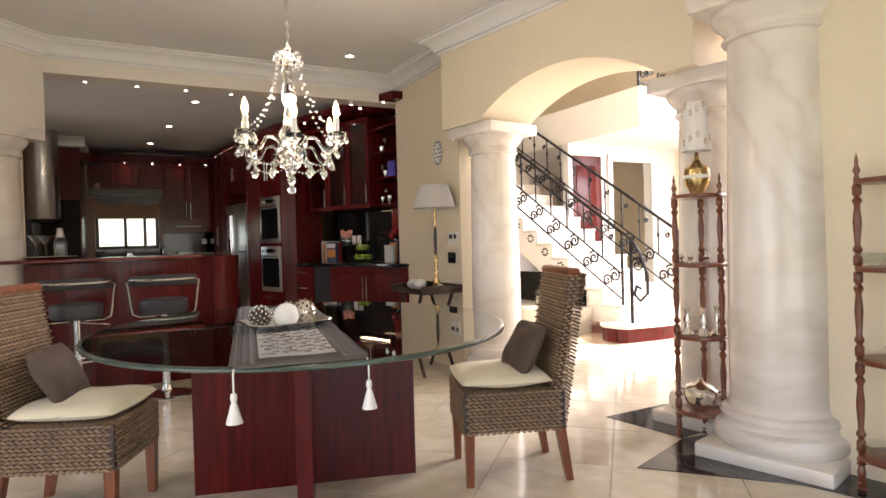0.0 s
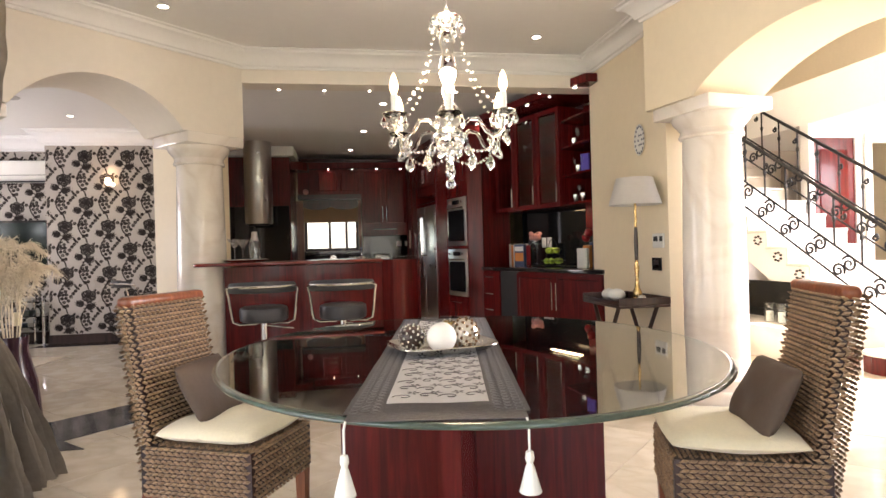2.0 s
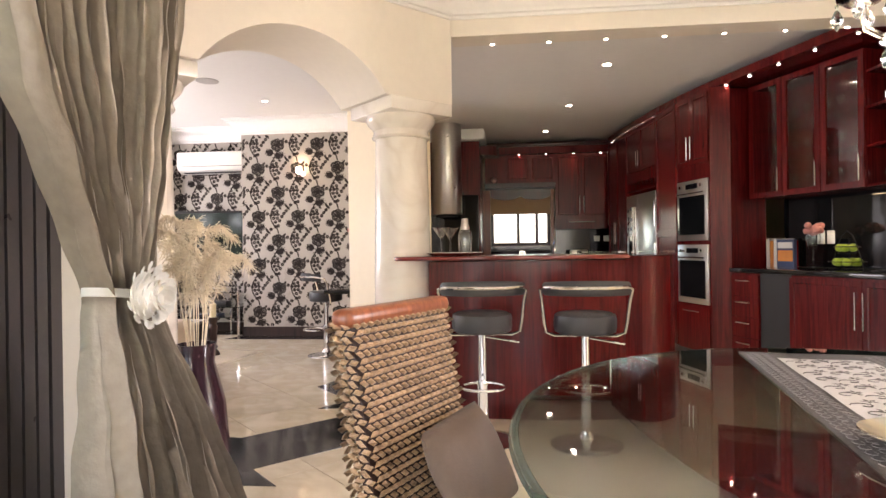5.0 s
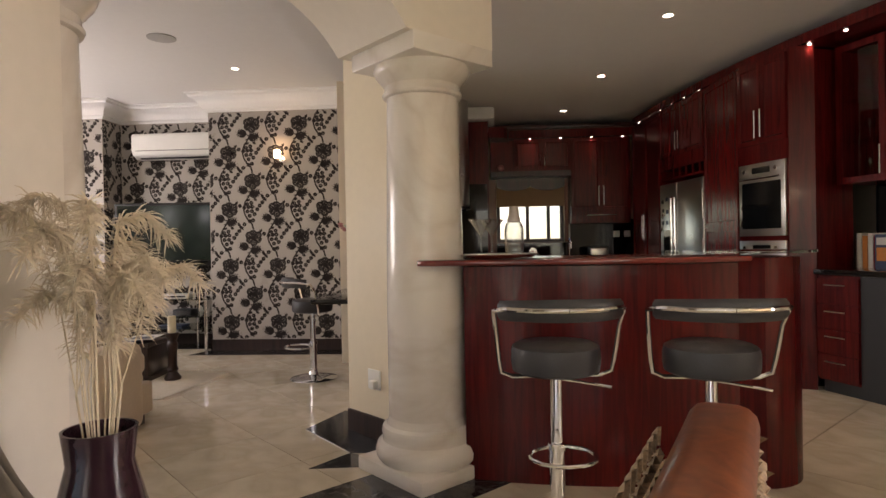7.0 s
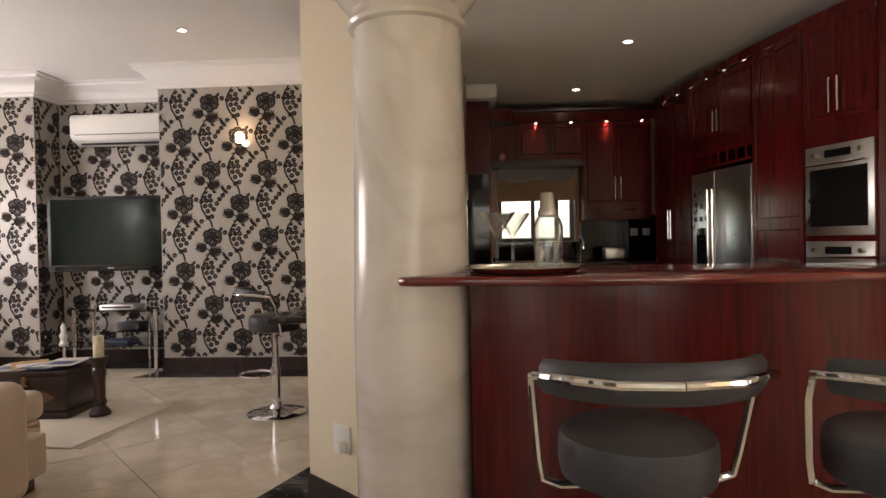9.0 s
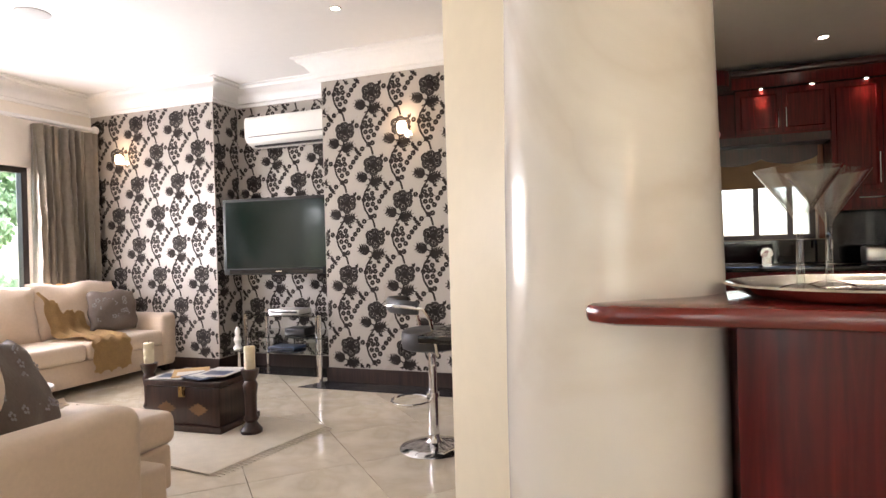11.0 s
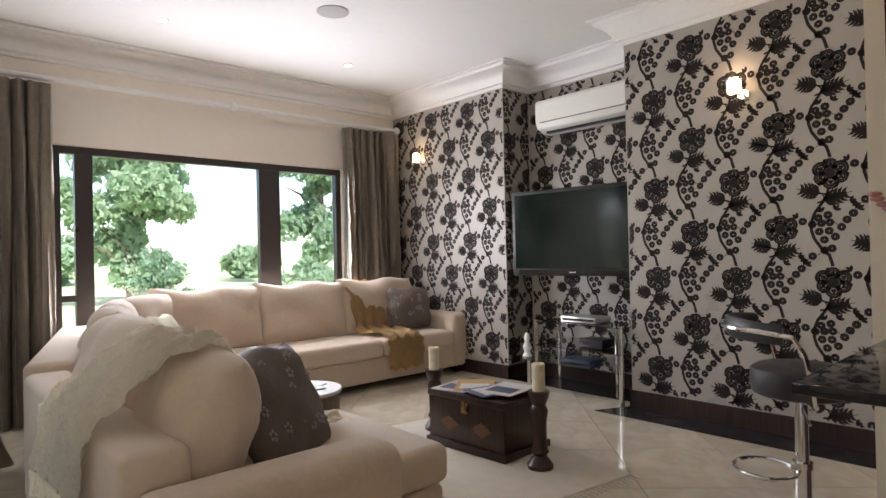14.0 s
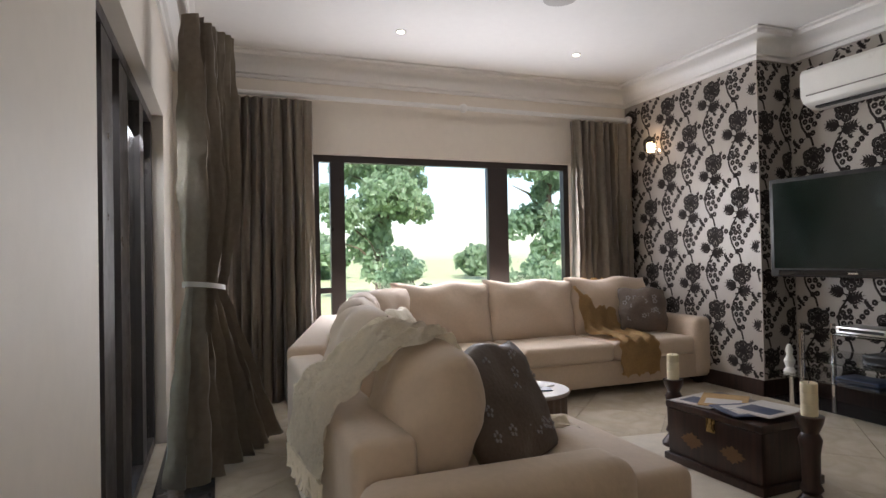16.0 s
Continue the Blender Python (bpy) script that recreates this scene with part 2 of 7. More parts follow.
LEAFL = mat("light_leaf", (0.22, 0.30, 0.20), 0.5, var=0.35, scale=2)
for leaf_m in (LEAF, LEAFL):
    # thin leaves let part of the light through
    ln, ll = leaf_m.node_tree.nodes, leaf_m.node_tree.links
    tl, mx = ln.new("ShaderNodeBsdfTranslucent"), ln.new("ShaderNodeMixShader")
    tl.inputs[0].default_value = (0.40, 0.55, 0.32, 1)
    mx.inputs[0].default_value = 0.5
    ll.new(ln["Principled BSDF"].outputs[0], mx.inputs[1])
    ll.new(tl.outputs[0], mx.inputs[2])
    ll.new(mx.outputs[0], ln["Material Output"].inputs[0])
BARK = mat("bark", (0.12, 0.09, 0.065), 0.9, var=0.3, scale=8, bump=0.6, bscale=25)
LAWN = mat("lawn", (0.37, 0.41, 0.22), 0.9, var=0.3, scale=1.2, bump=0.4, bscale=80)
PAVE = mat("patio_paving", (0.50, 0.46, 0.40), 0.7, var=0.12, scale=3, bump=0.1)
RED = mat("red_candle_glass", (0.22, 0.01, 0.012), 0.15, var=0.1, coat=0.4)
GREENF = mat("green_fruit", (0.30, 0.42, 0.05), 0.35, var=0.15, scale=12)
RUNW = mat("white_runner_panel", (0.82, 0.81, 0.81), 0.6, var=0.05, scale=20, bump=0.1, bscale=200)
LACE = mat("grey_lace", (0.15, 0.142, 0.145), 0.6, var=0.45, scale=70, bump=0.4, bscale=130)
RUNG = mat("grey_runner_border", (0.085, 0.08, 0.083), 0.5, var=0.5, scale=45, bump=0.4, bscale=90)
PAGE = mat("printed_paper", (0.62, 0.60, 0.57), 0.5, var=0.1, scale=8)
PURPLE = mat("blue_violet_card", (0.10, 0.06, 0.50), 0.4, var=0.1)
ORANGE = mat("orange_print", (0.60, 0.22, 0.05), 0.5, var=0.2, scale=12)
NAVY = mat("navy_print", (0.04, 0.06, 0.12), 0.4, var=0.2, scale=12)
SCARF = mat("ochre_gauze", (0.50, 0.33, 0.15), 0.8, var=0.2, scale=10, bump=0.3, bscale=90)
PAMPAS = mat("dried_grass", (0.66, 0.56, 0.42), 0.9, var=0.2, scale=10)
BLIND = mat("tan_roman_blind", (0.36, 0.24, 0.14), 0.8, var=0.08, scale=9, bump=0.2, bscale=120)
PINK = mat("dusky_flower", (0.50, 0.22, 0.20), 0.7, var=0.2, scale=15)
GOLDB = mat("gilt_inlay", (0.17, 0.095, 0.045), 0.45, 0.3, var=0.2, scale=15)
PVASE = mat("dark_plum_vase", (0.03, 0.012, 0.018), 0.2, var=0.2, coat=0.3)

# ---------------------------------------------------------------- mesh helpers


def box(bm, x0, x1, y0, y1, z0, z1, m=None):
    v = [bm.verts.new((m @ Vector(p)) if m else p) for p in ((x0, y0, z0), (x1, y0, z0), (x1, y1, z0), (x0, y1, z0), (x0, y0, z1), (x1, y0, z1), (x1, y1, z1), (x0, y1, z1))]
    for f in ((0, 3, 2, 1), (4, 5, 6, 7), (0, 1, 5, 4), (1, 2, 6, 5), (2, 3, 7, 6), (3, 0, 4, 7)):
        bm.faces.new([v[i] for i in f])
    return v


def bevel(bm, w, seg=2):
    bmesh.ops.recalc_face_normals(bm, faces=bm.faces)
    bm.normal_update()
    bmesh.ops.bevel(bm, geom=[e for e in bm.edges if e.is_manifold and e.calc_face_angle(0) > 0.5], offset=w, segments=seg, profile=0.5, affect="EDGES", clamp_overlap=True)


def rings(bm, loops, closed=True, cap=True):
    """Skin over a list of loops of points."""
    rs = [[bm.verts.new(p) for p in lp] for lp in loops]
    n = len(rs[0])
    for a, b in zip(rs, rs[1:]):
        for i in range(n if closed else n - 1):
            j = (i + 1) % n
            bm.faces.new((a[i], a[j], b[j], b[i]))
    if cap and closed:
        bm.faces.new(rs[0][::-1])
        bm.faces.new(rs[-1])
    return rs


def lathe(bm, prof, n=20, c=(0, 0, 0), cap=True):
    rings(bm, [[(c[0] + r * math.cos(2 * math.pi * i / n), c[1] + r * math.sin(2 * math.pi * i / n), c[2] + z) for i in range(n)] for r, z in prof], True, cap)


def tube(bm, pts, r, n=8, closed=False):
    pts = [Vector(p) for p in pts]
    loops = []
    up = Vector((0, 0, 1))
    k = len(pts)
    prev = None
    for i, p in enumerate(pts):
        if closed:
            d = pts[(i + 1) % k] - pts[i - 1]
        else:
            d = pts[min(i + 1, k - 1)] - pts[max(i - 1, 0)]
        d.normalize()
        if prev is None:
            a = d.orthogonal().normalized()
        else:
            a = (prev - d * prev.dot(d)).normalized()
        prev = a
        b = d.cross(a)
        rr = r[i] if isinstance(r, (list, tuple)) else r
        loops.append([p + rr * (math.cos(2 * math.pi * j / n) * a + math.sin(2 * math.pi * j / n) * b) for j in range(n)])
    if closed:
        loops.append(loops[0])
    rings(bm, loops, True, not closed)


def prism(bm, poly, z0, z1):
    """An upright prism on a plan outline."""
    a = [bm.verts.new((x, y, z0)) for x, y in poly]
    b = [bm.verts.new((x, y, z1)) for x, y in poly]
    n = len(poly)
    for i in range(n):
        j = (i + 1) % n
        bm.faces.new((a[i], a[j], b[j], b[i]))
    bm.faces.new(a[::-1])
    bm.faces.new(b)


def slab(bm, outline, m, t):
    """A flat outline (u, v) in the local x-z plane, thickened along local y by t."""
    a = [bm.verts.new(m @ Vector((u, 0, v))) for u, v in outline]
    b = [bm.verts.new(m @ Vector((u, t, v))) for u, v in outline]
    n = len(outline)
    for i in range(n):
        j = (i + 1) % n
        bm.faces.new((a[i], a[j], b[j], b[i]))
    bm.faces.new(a[::-1])
    bm.faces.new(b)


def ball(bm, c, r, nu=12, nv=8, sx=1, sy=1, sz=1):
    lathe_pts = []
    for j in range(nv + 1):
        a = -math.pi / 2 + math.pi * j / nv
        lathe_pts.append((max(1e-4, math.cos(a)) * r, math.sin(a) * r))
    rings(bm, [[(c[0] + q * sx * math.cos(2 * math.pi * i / nu), c[1] + q * sy * math.sin(2 * math.pi * i / nu), c[2] + z * sz) for i in range(nu)] for q, z in lathe_pts])


def finish(name, bm, material, smooth=True, angle=40):
    bmesh.ops.recalc_face_normals(bm, faces=bm.faces)
    me = bpy.data.meshes.new(name)
    bm.to_mesh(me)
    bm.free()
    me.materials.append(material)
    if smooth:
        me.polygons.foreach_set("use_smooth", [True] * len(me.polygons))
        me.set_sharp_from_angle(angle=radians(angle))
    return me


def part(name, bm, material, parent=None, label="", smooth=True, angle=40, kind=""):
    ob = new(name, finish(name, bm, material, smooth, angle))
    if parent:
        ob.parent = parent
    tagged(ob, label, kind=kind)
    return ob


def thing(name, label, category, m=None, group="", kind=""):
    ob = new(name)
    ob.empty_display_size = 0.1
    if m is not None:
        ob.matrix_world = m
    return tagged(ob, label, category, group, kind)


def B(*boxes):
    bm = bmesh.new()
    for b in boxes:
        box(bm, *b)
    return bm


def RB(w, seg, *boxes):
    bm = B(*boxes)
    bevel(bm, w, seg)
    return bm


def structure(name, bm, material, label, category, smooth=False):
    ob = new(name, finish(name, bm, material, smooth))
    return tagged(ob, label, category, kind="structure")

# ---------------------------------------------------------------- structure
CEIL = 2.96
KCEIL = 2.86
D45 = math.sqrt(0.5)

structure("floor", B((-6.6, 9.2, -2.2, 12.6, -0.12, -0.010)), GROUT, "grouted bed under the polished floor tiles", "floor")
structure("ceiling", B((-6.6, 3.34, -2.2, 10.9, CEIL, CEIL + 0.15), (3.34, 4.5, -2.2, 2.6, CEIL, CEIL + 0.15)), WHITE, "smooth white painted ceiling", "ceiling")
structure("ceiling_kitchen", B((-1.6, 4.1, 6.922, 12.6, KCEIL, KCEIL + 0.08)), WHITE, "white painted kitchen ceiling", "ceiling")
structure("ceiling_hall", B((3.3, 9.2, 0.5, 12.6, 5.4, 5.55)), WHITE, "high white ceiling over the stair hall", "ceiling")
structure("wall_header", B((-0.085, 4.1, 6.70, 6.92, 2.69, CEIL)), PALE, "cream header beam over the kitchen opening", "wall")
structure("wall_plate", B((3.14, 3.34, 5.33, 6.70, 0, CEIL)), CREAM, "cream painted wall beside the arch", "wall")
structure("wall_kitchen_side", B((3.86, 4.10, 6.62, 12.5, 0, 3.2), (3.34, 4.10, 6.45, 6.618, 0, CEIL)), CREAM, "kitchen side wall behind the cabinets", "wall")


def arch_wall(name, m, length, top, t, a0, a1, spring, rise, material, label, jamb0=True, jamb1=True):
    """A wall with a segmental arch between a0 and a1, that springs at the given height."""
    pts = [(0, top), (0, 0 if jamb0 else spring), (a0, 0 if jamb0 else spring)]
    if jamb0:
        pts.append((a0, spring))
    half, mid = (a1 - a0) / 2, (a0 + a1) / 2
    rad = (half * half + rise * rise) / (2 * rise)
    for i in range(1, 28):
        u = a0 + (a1 - a0) * i / 28
        pts.append((u, spring + rise - rad + math.sqrt(rad * rad - (u - mid) ** 2)))
    if jamb1:
        pts.append((a1, spring))
    pts += [(a1, 0 if jamb1 else spring), (length, 0 if jamb1 else spring), (length, top)]
    bm = bmesh.new()
    slab(bm, pts, m, t)
    return structure(name, bm, material, label, "wall", True)


# diagonal arch between the dining room and the lounge: from the patio corner to the kitchen opening
AW = pose(-1.80, 4.99, 0, 0, 0, 45)
arch_wall("wall_lounge_arch", AW, 2.43, CEIL, 0.60, 0.66, 1.86, 2.20, 0.31, PALE, "cream arched wall between dining room and lounge", False, False)
# arch to the stair hall
HW = pose(2.98, 5.33, 0, 0, 0, -80)
arch_wall("wall_hall_arch", HW, 2.34, CEIL, 0.58, 0.48, 2.12, 2.15, 0.26, CREAM, "cream arched wall towards the stair hall", False, False)
bm = bmesh.new()
box(bm, 2.342, 2.88, 0, 0.58, 2.42, CEIL, HW)
box(bm, 2.88, 7.6, 0, 0.30, 0, CEIL, HW)
structure("wall_hall_end", bm, CREAM, "cream wall beside the large column", "wall")
structure("wall_hall_above", B((3.36, 3.6, -2.07, 12.5, CEIL + 0.0, 5.4)), CREAM, "upper wall of the stair hall", "wall")

# lounge walls
structure("wall_wallpaper_right", B((-3.30, -1.2, 10.30, 10.9, 0, CEIL)), PAPER, "silver wallpaper wall with black flock flowers", "wall")
structure("wall_wallpaper_left", B((-6.6, -4.66, 10.42, 10.9, 0, CEIL)), PAPER, "silver wallpaper wall with black flock flowers", "wall")
structure("wall_wallpaper_niche", B((-4.66, -3.30, 10.80, 10.95, 0, CEIL)), PAPER, "papered recess behind the television", "wall")
WX = -6.36
bm = B((WX - 0.22, WX, 5.5, 7.06, 0, CEIL), (WX - 0.22, WX, 9.72, 10.42, 0, CEIL), (WX - 0.22, WX, 7.06, 9.72, 2.13, CEIL), (WX - 0.22, WX, 7.06, 9.72, 0, 0.42))
structure("wall_window", bm, PALE, "cream wall with a wide garden window", "wall")
PY = 5.93
bm = B((-6.6, -5.35, PY - 0.22, PY, 0, CEIL), (-3.0, -1.90, PY - 0.22, PY, 0, CEIL), (-5.35, -3.0, PY - 0.22, PY, 2.16, CEIL))
structure("wall_patio", bm, PALE, "cream wall with patio sliding doors", "wall")
DX = -1.45
bm = B((DX - 0.22, DX, 4.76, 5.33, 0, CEIL), (DX - 0.22, DX, -2.2, 0.1, 0, CEIL), (DX - 0.22, DX, 0.1, 4.76, 2.16, CEIL))
structure("wall_dining_doors", bm, PALE, "cream wall with dining room sliding doors", "wall")
bm = B((DX, -0.6, -2.2, -2.0, 0, CEIL), (2.9, 4.4, -2.2, -2.0, 0, CEIL), (-0.6, 2.9, -2.2, -2.0, 2.35, CEIL))
structure("wall_rear", bm, PALE, "cream rear wall with glazed doors", "wall")
# partition between lounge and kitchen
bm = bmesh.new()
prism(bm, [(-0.50, 6.87), (-1.03, 7.37), (-0.92, 7.48), (-0.30, 7.16)], 0, CEIL)
structure("wall_partition", bm, CREAM, "cream splayed wall end beside the column", "wall")
structure("wall_kitchen_left", B((-1.6, -1.2, 9.55, 10.30, 0, CEIL), (-1.6, -1.2, 10.9, 12.5, 0, CEIL), (-1.2, -1.19, 10.3, 10.9, 0, CEIL)), CREAM, "wall between kitchen and lounge", "wall")
KY = 12.22
bm = B((-1.6, 0.06, KY, KY + 0.2, 0, 3.0), (1.02, 4.1, KY, KY + 0.2, 0, 3.0), (0.06, 1.02, KY, KY + 0.2, 1.78, 3.0), (0.06, 1.02, KY, KY + 0.2, 0, 1.19))
structure("wall_kitchen_back", bm, CREAM, "kitchen back wall with a small window", "wall")

# stair hall walls
bm = B((3.56, 9.1, 11.9, 12.1, 0, 5.4), (4.102, 4.2, 6.5, 11.9, 0, 3.0))
structure("wall_hall_far", bm, CREAM, "far cream wall of the stair hall", "wall")
bm = B((8.9, 9.1, 0.5, 2.4, 0, 5.4), (8.9, 9.1, 6.0, 11.9, 0, 5.4), (8.9, 9.1, 2.4, 6.0, 4.3, 5.4), (8.9, 9.1, 2.4, 6.0, 0, 0.9))
structure("wall_hall_side", bm, CREAM, "hall wall with a tall bright window", "wall")
structure("wall_hall_near", B((4.2, 9.1, 0.5, 0.7, 0, 5.4)), CREAM, "near wall of the stair hall", "wall")


def crown(name, pts, top, size=0.2, closed=False):
    """A stepped plaster cornice along a line of plan points; the room lies to the left of the line."""
    prof = [(0, -1), (0.10, -1), (0.14, -0.88), (0.26, -0.84), (0.34, -0.62), (0.56, -0.34), (0.80, -0.22), (0.84, -0.10), (1, -0.06), (1, 0), (0, 0)]
    bm = bmesh.new()
    k = len(pts)
    loops = []
    for i in range(k):
        p = Vector(pts[i])
        d0 = (p - Vector(pts[i - 1])).normalized() if i else None
        d1 = (Vector(pts[i + 1]) - p).normalized() if i < k - 1 else None
        if d0 is None:
            d0 = d1
        if d1 is None:
            d1 = d0
        n0, n1 = Vector((-d0.y, d0.x)), Vector((-d1.y, d1.x))
        nn = (n0 + n1) / (1 + n0.dot(n1))
        loops.append([(p.x + nn.x * a * size, p.y + nn.y * a * size, top + b * size) for a, b in prof])
    rings(bm, loops)
    return structure(name, bm, TRIMW, "white moulded plaster cornice", "cornice", True)


crown("trim_cornice_lounge", [(-3.30 - 0.0, 10.80), (-3.30, 10.30), (-1.6, 10.30)][::-1] + [(-4.66, 10.80), (-4.66, 10.42), (WX, 10.42), (WX, PY), (-1.9, PY)], CEIL, 0.2)
crown("trim_cornice_dining", [(4.0, -2.0), (4.0, -0.45), (2.98, 5.33), (3.14, 5.33), (3.14, 6.70), (-0.085, 6.70), (DX, 5.335), (DX, -2.0), (4.0, -2.0)], CEIL, 0.15)

for nm, bxs in (("baseboard_right", [(-3.315, -1.6, 10.285, 10.30, 0, 0.13), (-3.315, -3.30, 10.285, 10.80, 0, 0.13)]), ("baseboard_left", [(WX, -4.645, 10.405, 10.42, 0, 0.13), (-4.66, -4.645, 10.405, 10.80, 0, 0.13)]), ("baseboard_niche", [(-4.645, -3.315, 10.785, 10.80, 0, 0.13)])):
    structure(nm, B(*bxs), MATTW, "dark wood skirting board", "skirting")
bm = bmesh.new()
prism(bm, [(-0.59, 6.935), (-1.04, 7.36), (-1.03, 7.37), (-0.58, 6.945)], 0, 0.14)
structure("baseboard_partition", bm, MATTW, "dark skirting on the splayed wall end", "skirting")

# ---------------------------------------------------------------- columns


def column(m, r, h, label):
    t = thing("column", label, "column", m, "marble columns", "structure")
    s = 1.32 * r
    bm = bmesh.new()
    box(bm, -s, s, -s, s, 0, 0.075)
    bevel(bm, 0.012, 2)
    part("plinth", bm, COLUMN, t)
    bm = bmesh.new()
    lathe(bm, [(1.25 * r, 0.075), (1.34 * r, 0.10), (1.36 * r, 0.13), (1.30 * r, 0.165), (1.18 * r, 0.18), (1.16 * r, 0.20), (1.20 * r, 0.225), (1.16 * r, 0.25), (1.06 * r, 0.262), (1.0 * r, 0.30)], 40)
    part("base", bm, COLUMN, t)
    bm = bmesh.new()
    lathe(bm, [(r, 0.30), (1.0 * r, 0.9), (0.97 * r, h * 0.6), (0.91 * r, h - 0.25)], 40)
    part("shaft", bm, COLUMN, t)
    bm = bmesh.new()
    q = 0.91 * r
    lathe(bm, [(q, h - 0.25), (q * 1.10, h - 0.243), (q * 1.13, h - 0.23), (q * 1.08, h - 0.215), (q * 1.06, h - 0.19), (q * 1.16, h - 0.165), (q * 1.30, h - 0.135), (q * 1.36, h - 0.11), (q * 1.34, h - 0.09), (q * 1.2, h - 0.085)], 40)
    part("capital", bm, COLUMN, t)
    bm = bmesh.new()
    s2 = q * 1.42
    box(bm, -s2, s2, -s2, s2, h - 0.09, h)
    bevel(bm, 0.008, 2)
    part("abacus", bm, COLUMN, t)
    return t


column(pose(-0.455, 6.695, 0, 0, 0, 45), 0.205, 2.20, "cream marble column at the kitchen bar")
column(pose(-1.73, 5.49, 0, 0, 0, 45), 0.205, 2.20, "cream marble column beside the patio doors")
column(pose(3.33, 5.07, 0, 0, 0, 10), 0.21, 2.15, "cream marble column at the hall arch")
column(pose(3.73, 3.17, 0, 0, 0, 10), 0.22, 2.15, "cream marble column beyond the whatnot stand")
column(pose(3.50, 2.62, 0, 0, 0, 14), 0.245, 2.42, "veined white marble column on a square plinth")

# ---------------------------------------------------------------- windows and doors


def glazed(name, m, w, h, mull, fr=0.06, depth=0.07, label="", transoms=(), sash=0.045):
    """A framed window in the local x-z plane, with mullions at given places."""
    t = tagged(new(name), label, "window", kind="structure")
    t.matrix_world = m
    part("frame", B((0, fr, 0, depth, 0, h), (w - fr, w, 0, depth, 0, h), (fr, w - fr, 0, depth, 0, fr), (fr, w - fr, 0, depth, h - fr, h)), BRONZE, t)
    for a, b in mull:
        part("mullion", B((a, b, 0.004, depth - 0.004, fr, h - fr)), BRONZE, t)
    for a, b, z in transoms:
        part("transom", B((a, b, 0.006, depth - 0.006, z, z + 0.05)), BRONZE, t)
    edges = [fr] + [x for ab in mull for x in ab] + [w - fr]
    for a, b in zip(edges[::2], edges[1::2]):
        p = part("pane", B((a, b, depth * 0.45, depth * 0.45 + 0.006, fr, h - fr)), GLASS, t)
        p.visible_shadow = False
    return t


glazed("window_1", pose(WX - 0.05, 7.06, 0.42, 0, 0, 90), 2.66, 1.71, [(0.16, 0.29), (1.73, 1.95)], label="wide bronze-framed garden window", transoms=[(0.06, 0.16, 0.46), (0.06, 0.16, 0.1)])
glazed("window_2", pose(0.06, KY + 0.06, 1.19), 0.96, 0.59, [(0.42, 0.47), (0.72, 0.77)], fr=0.05, label="small bright kitchen window")
glazed("window_3", pose(8.95, 2.4, 0.9, 0, 0, 90), 3.6, 3.4, [(1.1, 1.2), (2.3, 2.4)], label="tall hall window")
glazed("sliding_door_1", pose(-5.35, PY - 0.14, 0.0), 2.35, 2.16, [(0.45, 0.62), (1.1, 1.36), (1.55, 1.8), (2.05, 2.2)], label="bronze-framed patio sliding doors")
SLAT0 = 4.32
glazed("sliding_door_2", pose(DX - 0.14, 0.1, 0.0, 0, 0, 90), 4.66, 2.16, [(1.2, 1.32), (2.5, 2.62), (3.3, 3.4)] + [(SLAT0 + 0.07 * i, SLAT0 + 0.055 + 0.07 * i) for i in range(4)], label="bronze-framed dining room sliding doors")
glazed("sliding_door_3", pose(-0.6, -2.12, 0.0), 3.5, 2.35, [(1.1, 1.2), (2.3, 2.4)], label="glazed doors behind the dining room")

# ---------------------------------------------------------------- outdoors
structure("ground", B((-400, 400, -400, 400, -0.30, -0.16)), LAWN, "mown garden lawn", "ground")
bm = B((-6.4, -1.5, -3.0, 5.45, -0.16, -0.05), (-9.5, -6.6, 3.0, 12.0, -0.158, -0.10))
structure("pavement_patio", bm, PAVE, "pale stone patio paving outside the doors", "pavement")


